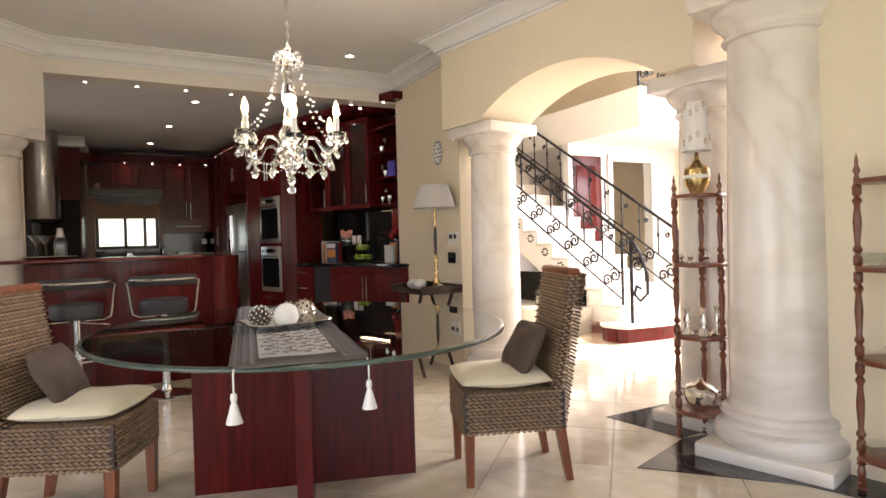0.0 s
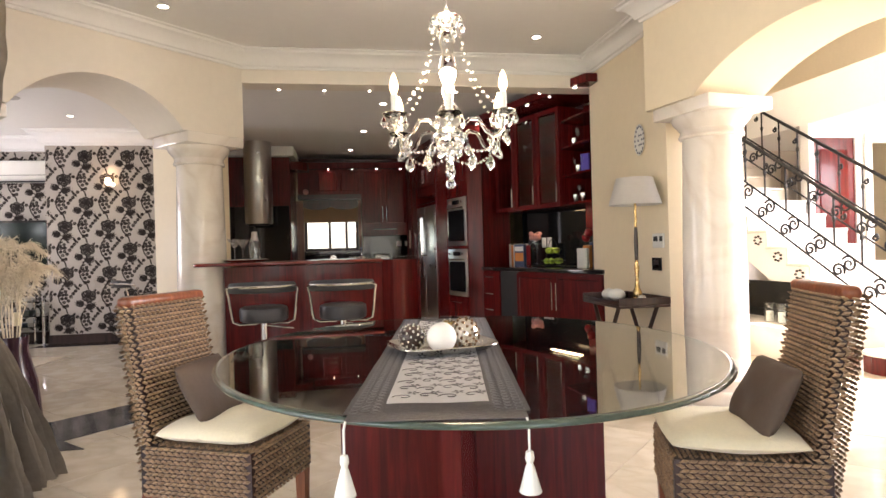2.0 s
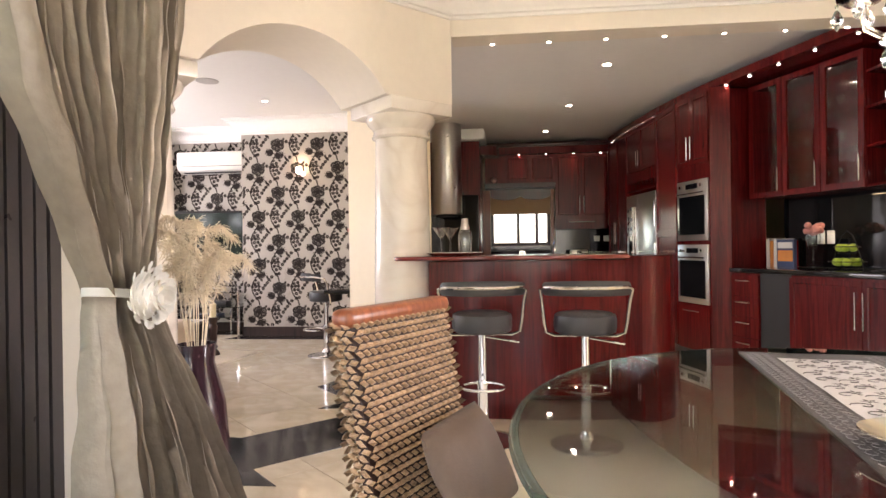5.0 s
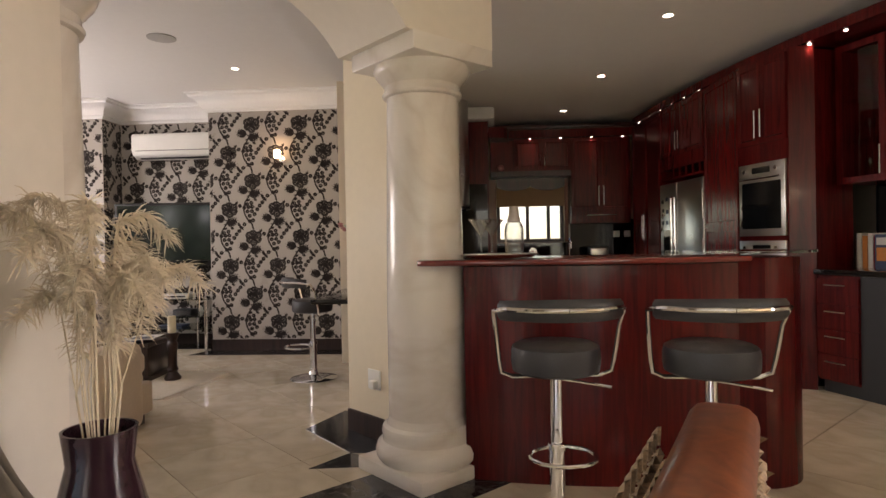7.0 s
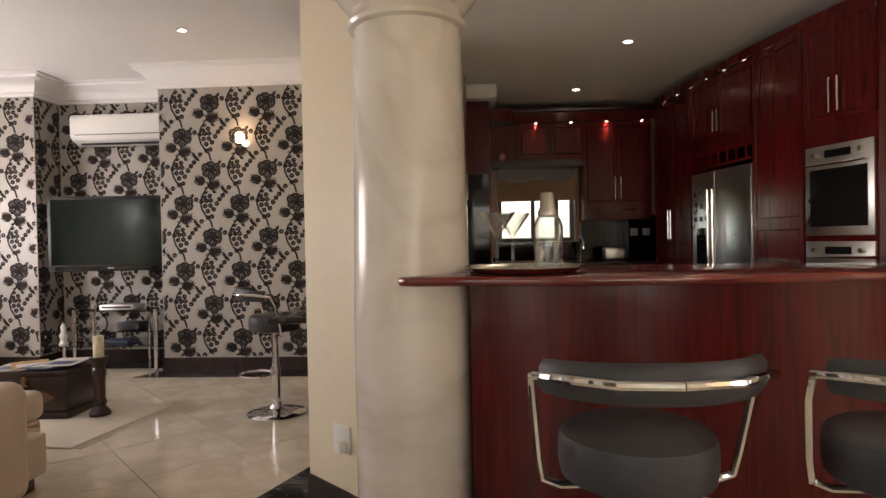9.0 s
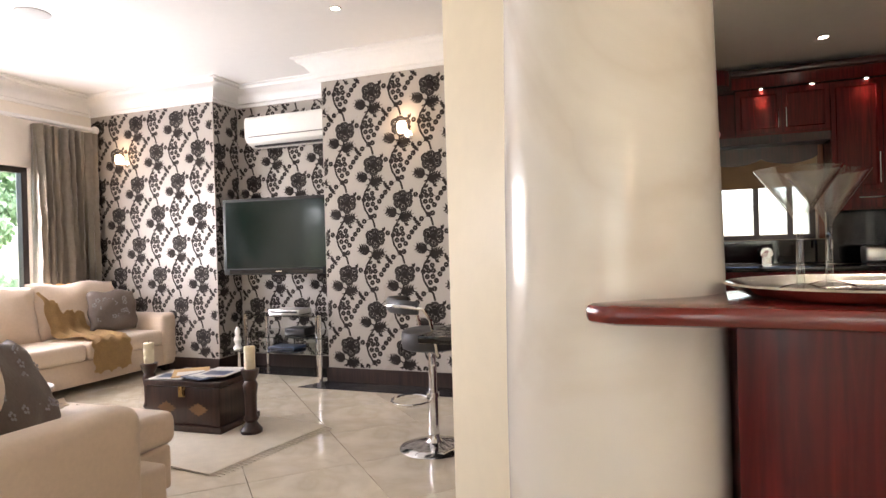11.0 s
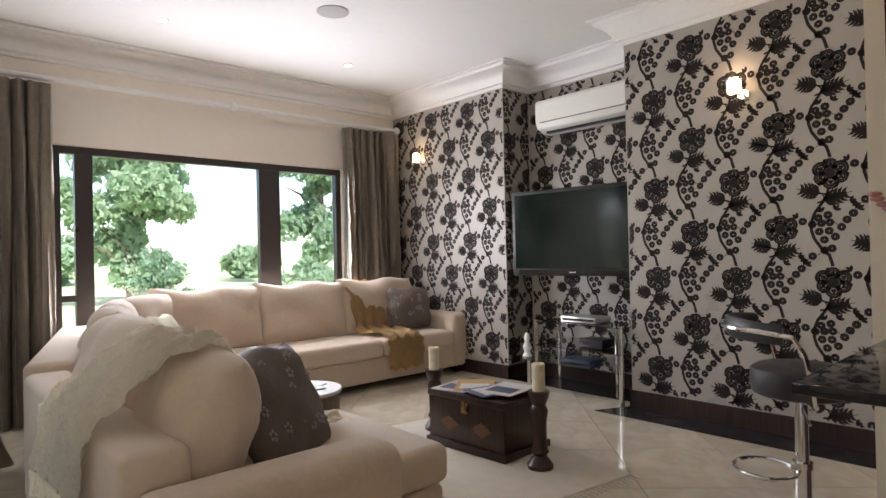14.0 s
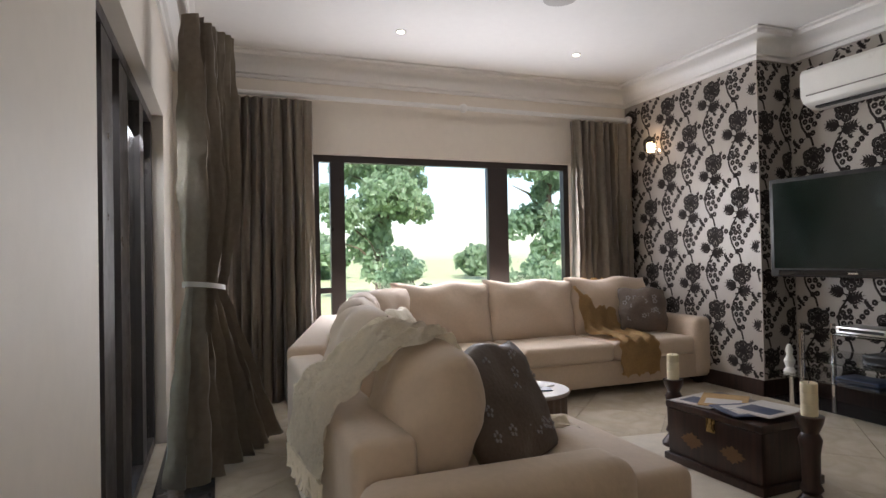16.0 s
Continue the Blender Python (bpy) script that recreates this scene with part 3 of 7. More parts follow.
def tree(m, h, crown_r, seed, label, trunk=0.16, low=0.35, name="tree", leafm=None, count=2600, ls=0.16):
    rnd = random.Random(seed)
    t = thing(name, label, "tree" if name == "tree" else name, m, "garden trees" if name == "tree" else "garden shrubs")
    bm = bmesh.new()
    tube(bm, [(0, 0, 0), (0.05, 0.02, h * 0.3), (0.0, 0.06, h * 0.6), (0.03, 0, h * 0.85)], [trunk, trunk * 0.8, trunk * 0.5, trunk * 0.15], 8)
    for i in range(9):
        a, z = rnd.uniform(0, 6.28), h * rnd.uniform(low, 0.75)
        r = crown_r * rnd.uniform(0.5, 0.85)
        tube(bm, [(0, 0.04, z), (math.cos(a) * r * 0.5, math.sin(a) * r * 0.5, z + 0.12 * h), (math.cos(a) * r, math.sin(a) * r, z + 0.16 * h)], [trunk * 0.35, trunk * 0.2, trunk * 0.06], 5)
    part("trunk", bm, BARK, t)
    clumps = []
    for i in range(34):
        a, u = rnd.uniform(0, 6.28), rnd.random() ** 0.6
        z = rnd.uniform(low, 1.0)
        prof = math.sin(math.pi * min(1, max(0.06, (z - low) / (1.04 - low)))) ** 0.6
        clumps.append((math.cos(a) * crown_r * u * prof, math.sin(a) * crown_r * u * prof, h * z, crown_r * rnd.uniform(0.18, 0.36)))
    vs, fs = [], []
    for i in range(count):
        cx, cy, cz, cr = rnd.choice(clumps)
        d = Vector((rnd.gauss(0, 1), rnd.gauss(0, 1), rnd.gauss(0, 0.8)))
        d = d.normalized() * cr * rnd.uniform(0.5, 1.1)
        p = Vector((cx, cy, cz)) + d
        s = ls * rnd.uniform(0.6, 1.3)
        q = Euler((rnd.uniform(-1.5, 1.5), rnd.uniform(-1.5, 1.5), rnd.uniform(0, 6.28))).to_matrix()
        k = len(vs)
        for c in ((-0.5, 0, 0), (0, -0.3, 0.08), (0.5, 0, 0), (0, 0.3, 0.08)):
            vs.append(p + q @ (Vector(c) * s))
        fs += [(k, k + 1, k + 2, k + 3)]
    me = bpy.data.meshes.new("crown")
    me.from_pydata(vs, [], fs)
    me.materials.append(leafm or LEAF)
    c = new("crown", me)
    c.parent = t
    return t


tree(pose(-19.8, 11.1, -0.16), 5.2, 1.9, 1, "young broad-leaved garden tree in full leaf", 0.14, 0.2, leafm=LEAFL, count=11000, ls=0.25)
tree(pose(-22.5, 18.9, -0.16), 9.0, 1.9, 2, "tall dark leafy garden tree", 0.3, 0.12, count=11000, ls=0.28)
tree(pose(-27, 18.9, -0.16), 10.5, 1.3, 3, "tall eucalyptus with a bare trunk", 0.10, 0.62, count=3500, ls=0.4)
tree(pose(-40, 24, -0.16), 1.7, 1.8, 4, "dense green hedge tree far off", 0.3, 0.1, leafm=LEAFL, count=5000, ls=0.6)
tree(pose(-42, 12, -0.16), 2.6, 2.8, 5, "dense green hedge tree far off", 0.3, 0.1, leafm=LEAFL, count=5000, ls=0.6)
tree(pose(-38, 4, -0.16), 3.4, 3.0, 6, "dense green hedge tree far off", 0.3, 0.1, leafm=LEAFL, count=5000, ls=0.6)
tree(pose(-13.4, 10.0, -0.16), 1.45, 0.62, 7, "clipped round garden shrub", 0.04, 0.05, "shrub", count=5000, ls=0.1)
tree(pose(-10.6, 11.7, -0.16), 1.15, 0.8, 8, "loose leafy garden shrub", 0.03, 0.05, "shrub", LEAFL, 3500, 0.13)
tree(pose(-14.0, 7.0, -0.16), 1.2, 0.9, 9, "loose leafy garden shrub", 0.03, 0.05, "shrub", LEAFL, 3500, 0.13)
tree(pose(-5.2, 3.0, -0.16), 2.4, 0.8, 10, "leafy green shrub on the patio", 0.05, 0.2, "shrub", LEAFL, 4000, 0.12)

# ---------------------------------------------------------------- kitchen


def handle(parent, x, z0, z1, y=-0.035, r=0.006, horizontal=False, x1=0):
    bm = bmesh.new()
    if horizontal:
        tube(bm, [(x, y, z0), (x1, y, z0)], r, 8)
        for u in (x + 0.02, x1 - 0.02):
            tube(bm, [(u, y, z0), (u, 0, z0)], r * 0.7, 6)
    else:
        tube(bm, [(x, y, z0), (x, y, z1)], r, 8)
        for z in (z0 + 0.03, z1 - 0.03):
            tube(bm, [(x, y, z), (x, 0, z)], r * 0.7, 6)
    return part("handle", bm, CHROME, parent, "slim chrome bar handle")


def panel_door(parent, x0, x1, z0, z1, side=1, material=None, hz=None, handles=True):
    """A framed cabinet door in the local x-z plane, facing -y."""
    w = 0.055
    bm = B((x0, x1, -0.024, -0.002, z0, z1))
    if z1 - z0 > 0.25 and x1 - x0 > 0.16:
        bm.normal_update()
        face = min(bm.faces, key=lambda f: f.calc_center_median().y)
        bmesh.ops.inset_region(bm, faces=[face], thickness=w, depth=0)
        bmesh.ops.inset_region(bm, faces=[face], thickness=0.012, depth=0)
        for v in face.verts:
            v.co.y += 0.009
    d = part("door", bm, material or MAHOG, parent, smooth=False)
    if handles:
        hx = x1 - 0.03 if side > 0 else x0 + 0.03
        a, b = hz or (z0 + 0.05, z0 + 0.28)
        handle(d, hx, a, b, -0.055)
    return d


def cabinet(name, label, m, w, d, z0, z1, doors=(), drawers=(), plinth=0.0, category="cabinet", material=None):
    t = thing(name, label, category, m, "fitted kitchen units")
    part("body", B((0, w, 0, d, z0 + plinth, z1)), material or MAHOG, t, smooth=False)
    if plinth:
        part("plinth", B((0, w, 0.05, d, z0, z0 + plinth)), BLACKP, t, smooth=False)
    for x0, x1, a, b, side, hz in doors:
        panel_door(t, x0 + 0.003, x1 - 0.003, a, b, side, material, hz)
    for a, b in drawers:
        dr = part("drawer", B((0.004, w - 0.004, -0.02, -0.002, a, b)), material or MAHOG, t, smooth=False)
        handle(dr, w * 0.25, b - 0.05, 0, -0.045, horizontal=True, x1=w * 0.75)
    return t


def along(a, b):
    """The pose of a unit whose front runs from a to b in plan, seen from its front (left to right)."""
    dx, dy = b[0] - a[0], b[1] - a[1]
    return pose(a[0], a[1], 0, 0, 0, math.degrees(math.atan2(dy, dx))), math.hypot(dx, dy)


# counter run below the glass cabinets
A0, A1, A2, A3 = (2.44, 8.36), (2.56, 8.04), (2.68, 7.72), (3.14, 6.48)
m, w = along(A0, A1)
cabinet("drawer_unit", "mahogany drawer unit with chrome bar handles", m, w, 0.6, 0, 0.90, drawers=[(0.12, 0.30), (0.31, 0.49), (0.50, 0.68), (0.69, 0.88)], plinth=0.1)
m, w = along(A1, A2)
# closed box, not hollow: its black colour stands in for the recess's inner shade
cabinet("recess_shade_block", "solid kitchen base unit coloured black as the shade inside an open recess", m, w, 0.6, 0, 0.90, plinth=0.1, material=BLACKP)
m, w = along(A2, A3)
cabinet("base_cabinet", "mahogany base cabinet with two doors", m, w, 0.6, 0, 0.90, doors=[(0, w * 0.5, 0.11, 0.88, 1, (0.52, 0.80)), (w * 0.5, w, 0.11, 0.88, -1, (0.52, 0.80))], plinth=0.1)
m, w = along(A0, A3)
t = thing("worktop", "polished black granite worktop on the base units", "worktop", m)
part("slab", RB(0.006, 2, (-0.02, w + 0.015, -0.03, 0.62, 0.905, 0.945)), GRANITE, t)
t = thing("splashback", "black gloss splashback behind the worktop", "splashback", m)
part("panel", B((0, w, 0.605, 0.618, 0.946, 1.62)), BLACKG, t)
for x in (0.42, 0.52):
    s = thing("wall_switch", "white wall socket plate on the black splashback", "switch", m @ pose(x, 0.604, 1.22))
    part("plate", RB(0.004, 2, (-0.04, 0.04, -0.008, 0, -0.06, 0.06)), PLASTW, s)

# glass-fronted wall cabinet, then open curved shelves
G0 = m @ Vector((-0.02, 0.22, 0))
ang = math.degrees(math.atan2(A3[1] - A0[1], A3[0] - A0[0]))
gm = pose(G0.x, G0.y, 0, 0, 0, ang)
GW, GZ0, GZ1 = 1.20, 1.60, 2.67
t = thing("glass_cabinet", "mahogany wall cabinet with three glazed doors", "cabinet", gm, "fitted kitchen units")
part("body", B((0, GW, 0.02, 0.38, GZ0, GZ0 + 0.03), (0, GW, 0.02, 0.38, GZ1 - 0.03, GZ1), (0, 0.02, 0.02, 0.38, GZ0 + 0.03, GZ1 - 0.03), (GW - 0.02, GW, 0.02, 0.38, GZ0 + 0.03, GZ1 - 0.03), (0.02, GW - 0.02, 0.36, 0.38, GZ0 + 0.03, GZ1 - 0.03)), MAHOG, t, smooth=False)
for z in (1.93, 2.24):
    part("shelf", B((0.02, GW - 0.02, 0.05, 0.36, z, z + 0.008)), GLASS, t)
for i in range(3):
    a, b = GW / 3 * i + 0.004, GW / 3 * (i + 1) - 0.004
    f = 0.05
    d = part("door", B((a, a + f, -0.004, 0.018, GZ0, GZ1), (b - f, b, -0.004, 0.018, GZ0, GZ1), (a + f, b - f, -0.004, 0.018, GZ0, GZ0 + f), (a + f, b - f, -0.004, 0.018, GZ1 - f, GZ1)), MAHOG, t, smooth=False)
    p = part("pane", B((a + f, b - f, 0.004, 0.009, GZ0 + f, GZ1 - f)), GLASS, d)
    p.visible_shadow = False
    handle(d, b - 0.025, GZ0 + 0.05, GZ0 + 0.26, -0.035)
rnd = random.Random(4)


def goblet(bm, x, y, z, h, r):
    lathe(bm, [(r * 0.7, 0), (r * 0.15, 0.01), (r * 0.12, h * 0.45), (r * 0.8, h * 0.6), (r, h * 0.85), (r * 0.85, h), (r * 0.8, h), (r * 0.9, h * 0.85), (r * 0.7, h * 0.62), (0.001, h * 0.55)], 10, (x, y, z), False)


for k, z in enumerate((GZ0 + 0.031, 1.939, 2.249)):
    for i in range(6):
        g = thing("wine_glass", "clear stemmed wine glass on a cabinet shelf", "glass", gm @ pose(0.12 + i * 0.175, 0.2 + 0.05 * (i % 2), z), "glassware")
        bm = bmesh.new()
        goblet(bm, 0, 0, 0, 0.17, 0.035)
        part("bowl", bm, GLASS, g)
# open display shelves towards the wall
SX = GW + 0.002
SW = w + 0.04 - SX
t = thing("display_shelves", "open mahogany display shelves with a curved front", "shelf", gm, "fitted kitchen units")
bm = B((SX, SX + SW, 0.35, 0.38, 1.28, 2.70), (SX + SW - 0.025, SX + SW, -0.19, 0.35, 0.95, 2.70))
part("back_panel", bm, MAHOG, t, smooth=False)
for z in (1.60, 1.90, 2.20, 2.48):
    bm = bmesh.new()
    prism(bm, [(SX, 0.349), (SX, 0.02)] + [(SX + (SW - 0.03) * u, 0.02 - 0.16 * math.sin(u * math.pi / 2)) for u in (0.2, 0.4, 0.6, 0.8, 1.0)] + [(SX + SW - 0.026, 0.349)], z, z + 0.02)
    part("shelf", bm, MAHOG, t, smooth=False)
for z, kinds in ((1.62, "pgpb"), (1.92, "gpg"), (2.22, "pg")):
    for i, c in enumerate(kinds):
        px, py = SX + 0.08 + i * 0.09, 0.14 - 0.03 * i
        if c == "b":
            o = thing("card", "blue violet card standing on a shelf", "card", gm @ pose(SX + 0.30, 0.08, z + 0.30, 0, 0, 8))
            part("sheet", B((-0.05, 0.05, -0.01, 0.01, -0.0, 0.2)), PURPLE, o)
            continue
        o = thing("silver_cup" if c == "p" else "wine_glass", "small silver cup on the display shelf" if c == "p" else "clear stemmed wine glass on the display shelf", "cup" if c == "p" else "glass", gm @ pose(px, py, z))
        bm = bmesh.new()
        if c == "p":
            lathe(bm, [(0.028, 0), (0.03, 0.005), (0.022, 0.02), (0.034, 0.06), (0.036, 0.1), (0.033, 0.1), (0.03, 0.06)], 14)
        else:
            goblet(bm, 0, 0, 0, 0.19, 0.032)
        part("body", bm, SILVER if c == "p" else GLASS, o)
# curved cornice over the whole run, with small lights
CURVE = [(3.12, 6.52), (2.86, 7.24), (2.62, 7.95), (2.42, 8.55), (2.28, 9.1), (2.16, 9.7), (2.07, 10.3), (2.0, 10.9), (1.93, 11.55)]
t = thing("curved_cornice", "mahogany curved cornice with small lit spotlights", "cornice")
bm = bmesh.new()
prism(bm, [(x - 0.10, y - 0.02) for x, y in CURVE] + [(x + 0.55, y) for x, y in CURVE[::-1]], 2.70, 2.78)
part("fascia", bm, MAHOG, t, smooth=False)


def downlight(m, r, label, ring=CHROME):
    o = thing("downlight", label, "downlight", m, "recessed spotlights")
    bm = bmesh.new()
    lathe(bm, [(r * 1.35, 0), (r * 1.35, -0.006), (r, -0.008), (r, 0)], 16)
    part("bezel", bm, ring, o)
    bm = bmesh.new()
    lathe(bm, [(r * 0.98, -0.0085), (r * 0.6, -0.0115), (0.001, -0.012)], 14)
    part("bulb", bm, SPOTL, o)
    return o


for i in range(len(CURVE) - 1):
    for u in (0.25, 0.75):
        x = CURVE[i][0] * (1 - u) + CURVE[i + 1][0] * u
        y = CURVE[i][1] * (1 - u) + CURVE[i + 1][1] * u
        downlight(pose(x - 0.06, y - 0.01, 2.70), 0.014, "tiny lit spotlight under the cabinet cornice")
for i, u in ((2, 0.75), (3, 0.25), (4, 0.25), (5, 0.25), (6, 0.25), (7, 0.25)):
    x, y = CURVE[i][0] * (1 - u) + CURVE[i + 1][0] * u, CURVE[i][1] * (1 - u) + CURVE[i + 1][1] * u
    lamp("cornice_spot", "SPOT", 1.3, look((x - 0.065, y - 0.01, 2.68), (x + 0.02, y, 1.9)), 0.01, color=(1, 0.8, 0.6), spot=radians(95))
for x in (0.52, 1.36):
    lamp("cornice_spot", "SPOT", 1.3, look((x, 11.86, 2.60), (x, 11.9, 1.9)), 0.01, color=(1, 0.8, 0.6), spot=radians(95))
# tall oven housing
O0, O1 = (2.12, 8.98), (2.27, 8.44)
m, w = along(O0, O1)
t = cabinet("oven_housing", "tall mahogany oven housing", m, w, 0.6, 0, 2.69, doors=[(0, w / 2, 1.98, 2.66, 1, (2.03, 2.26)), (w / 2, w, 1.98, 2.66, -1, (2.03, 2.26))], drawers=[(0.12, 0.55)], plinth=0.1)
for nm, z0, z1, lab in (("oven", 0.575, 1.17, "steel built-in oven with a black glass door"), ("microwave_oven", 1.21, 1.82, "steel built-in microwave with a black glass door")):
    o = thing(nm, lab, "oven", m)
    part("fascia", RB(0.004, 2, (0.015, w - 0.015, -0.022, -0.002, z0, z1)), STEEL, o)
    part("door_glass", B((0.06, w - 0.06, -0.028, -0.0225, z0 + 0.06, z1 - 0.16)), BLACKG, o)
    part("control_panel", B((0.18, w - 0.18, -0.0265, -0.0225, z1 - 0.085, z1 - 0.035)), BLACKG, o)
    handle(o, 0.05, z1 - 0.13, 0, -0.055, 0.008, True, w - 0.05)
    for u in (0.1, w - 0.1):
        bm = bmesh.new()
        tube(bm, [(u, -0.022, z1 - 0.06), (u, -0.045, z1 - 0.06)], 0.018, 12)
        part("knob", bm, CHROME, o)
m, w = along(O1, (2.44, 8.38))
cabinet("filler_panel", "mahogany side panel of the oven housing", m, w, 0.5, 0, 2.69)
# pantry and fridge housing
m, w = along((2.08, 9.66), O0)
cabinet("pantry_unit", "tall mahogany pantry unit", m, w, 0.6, 0, 2.69, doors=[(0, w, 0.12, 1.3, -1, (0.9, 1.2)), (0, w, 1.31, 2.66, -1, (1.4, 1.7))], plinth=0.1)
F0, F1 = (1.93, 10.66), (2.08, 9.68)
m, w = along(F0, F1)
t = thing("fridge", "steel double-door fridge with magnets", "fridge", m)
part("body", B((0.01, w - 0.01, 0.03, 0.62, 0.02, 1.83)), STEEL, t)
for a, b in ((0.012, w * 0.42), (w * 0.42 + 0.006, w - 0.012)):
    d = part("door", RB(0.012, 3, (a, b, -0.02, 0.028, 0.05, 1.82)), STEEL, t)
    handle(d, w * 0.42 + (-0.035 if a < 0.1 else 0.045), 0.75, 1.65, -0.07, 0.012)
o = part("dispenser", B((0.1, 0.3, -0.024, -0.0205, 0.95, 1.3)), BLACKG, t)
for i in range(9):
    g = thing("fridge_magnet", "small dark fridge magnet", "magnet", m @ pose(0.08 + 0.1 * (i % 3) + 0.02 * rnd.random(), -0.021, 1.38 + 0.12 * (i // 3) + 0.03 * rnd.random()))
    part("tile", B((-0.022, 0.022, -0.006, 0, -0.022, 0.022)), (BLACKP, NAVY, RED)[i % 3], g)
cabinet("fridge_bridge", "mahogany cupboard above the fridge", m, w, 0.6, 1.98, 2.69, doors=[(0, w / 2, 2.12, 2.66, 1, (2.17, 2.36)), (w / 2, w, 2.12, 2.66, -1, (2.17, 2.36))])
t = thing("wine_rack", "open wooden wine rack above the fridge", "rack", m)
part("rack", B((0.02, w - 0.02, -0.015, -0.002, 1.86, 1.88), *[(0.05 + i * 0.14, 0.07 + i * 0.14, -0.014, -0.002, 1.881, 1.979) for i in range(7)]), MAHOG, t, smooth=False)
m, w = along((1.86, 11.6), F0)
cabinet("corner_tall_unit", "tall mahogany corner unit", m, w, 0.6, 0, 2.69, doors=[(0, w / 2, 0.12, 2.66, 1, (1.2, 1.5)), (w / 2, w, 0.12, 2.66, -1, (1.2, 1.5))], plinth=0.1)
# back wall
BX0, BX1 = -0.02, 1.84
cabinet("back_base_units", "mahogany base units below the kitchen window", pose(BX0, 11.62, 0), BX1 - BX0, 0.6, 0, 0.90, doors=[(i * 0.465, i * 0.465 + 0.465, 0.12, 0.88, 1, (0.6, 0.8)) for i in range(4)], plinth=0.1)
t = thing("back_worktop", "black granite worktop below the window", "worktop")
part("slab", RB(0.006, 2, (BX0, BX1 + 0.4, 11.59, 12.215, 0.905, 0.945)), GRANITE, t)
t = thing("back_splashback", "black gloss wall panel behind the back worktop", "splashback")
part("panel", B((1.10, 2.6, 12.205, 12.215, 0.946, 1.5), (BX0, 1.10, 12.207, 12.215, 0.946, 1.185)), BLACKG, t)
cabinet("wall_cabinet", "mahogany wall cabinet beside the window", pose(1.08, 11.9, 0), 0.80, 0.31, 1.44, 2.62, doors=[(0, 0.4, 1.62, 2.6, 1, (1.68, 1.95)), (0.4, 0.8, 1.62, 2.6, -1, (1.68, 1.95))], drawers=[(1.46, 1.60)])
cabinet("over_window_cabinet", "mahogany cupboard over the kitchen window", pose(0.30, 11.9, 0), 0.78, 0.31, 2.18, 2.62, doors=[(0, 0.39, 2.2, 2.6, 1, (2.24, 2.42)), (0.39, 0.78, 2.2, 2.6, -1, (2.24, 2.42))])
cabinet("open_niche", "open mahogany niche holding small ornaments", pose(-0.02, 12.0, 0), 0.32, 0.2, 2.18, 2.62)
t = thing("pelmet_board", "dark timber pelmet under the wall cupboards", "pelmet")
part("board", B((-0.02, 1.08, 11.89, 12.2, 2.10, 2.178)), MAHOGD, t, smooth=False)
t = thing("window_surround", "light brown timber window board", "trim")
part("board", B((-0.06, 0.055, 12.16, 12.21, 1.0, 2.095), (1.025, 1.075, 12.16, 12.21, 1.19, 2.095)), LEGW, t, smooth=False)
t = thing("cornice_moulding", "dark mahogany cornice over the back cabinets", "cornice")
part("moulding", RB(0.02, 2, (-0.1, 2.5, 11.80, 12.2, 2.737, 2.80)), MAHOGD, t)
part("fascia", B((-0.05, 2.0, 11.84, 12.2, 2.625, 2.735)), MAHOG, t, smooth=False)
for i in range(5):
    downlight(pose(0.1 + i * 0.42, 11.87, 2.622), 0.014, "tiny lit spotlight over the back cabinets")
t = thing("roman_blind", "tan scalloped roman blind over the kitchen window", "blind")
bm = bmesh.new()
pts = [(0.06, 2.09), (0.06, 1.70)] + [(0.06 + 0.96 * u, 1.70 + 0.0 * u) for u in (0.5,)] + [(1.02, 1.70), (1.02, 2.09)]
slab(bm, pts, pose(0, 12.14, 0), 0.02)
part("fabric", bm, BLIND, t)
bm = bmesh.new()
slab(bm, [(0.06, 2.1)] + [(0.06 + 0.96 * i / 24, 1.985 - 0.06 * abs(math.sin(math.pi * 2 * i / 24)) ** 0.7) for i in range(25)] + [(1.02, 2.1)], pose(0, 12.11, 0), 0.02)
part("valance", bm, MAHOGD, t, "dark scalloped valance")
for x in (1.75, 1.9):
    s = thing("wall_socket", "white wall socket on the black splashback", "socket", pose(x, 12.204, 1.29))
    part("plate", RB(0.004, 2, (-0.045, 0.045, -0.008, 0, -0.045, 0.045)), PLASTW, s)
t = thing("kettle", "small steel kettle on the back worktop", "kettle", pose(2.05, 11.8, 0.946))
bm = bmesh.new()
lathe(bm, [(0.07, 0), (0.075, 0.02), (0.06, 0.14), (0.045, 0.19), (0.01, 0.21)], 20)
part("body", bm, STEEL, t)
bm = bmesh.new()
tube(bm, [(0.06, 0, 0.15), (0.12, 0, 0.14), (0.11, 0, 0.04), (0.07, 0, 0.03)], 0.01, 8)
part("grip", bm, BLACKP, t)
t = thing("toaster", "steel two-slot toaster on the back worktop", "toaster", pose(1.42, 11.85, 0.946))
part("body", RB(0.03, 3, (-0.13, 0.13, -0.08, 0.08, 0.012, 0.17)), STEEL, t)
part("foot", B((-0.11, 0.11, -0.06, 0.06, 0, 0.014)), BLACKP, t)
t = thing("tap", "curved chrome kitchen tap by the sink", "tap", pose(1.05, 12.0, 0.946))
bm = bmesh.new()
tube(bm, [(0, 0, 0)] + [(0.0, -0.09 + 0.09 * math.cos(a), 0.2 + 0.09 * math.sin(a)) for a in (0, 0.5, 1, 1.57, 2.1, 2.7, 3.14)] + [(0, -0.18, 0.15)], 0.011, 8)
part("spout", bm, CHROME, t)
t = thing("round_clock", "small round pale clock on the window sill", "clock", pose(0.56, 12.1, 1.0))
bm = bmesh.new()
tube(bm, [(0, 0, 0.06), (0, -0.025, 0.06)], 0.055, 20)
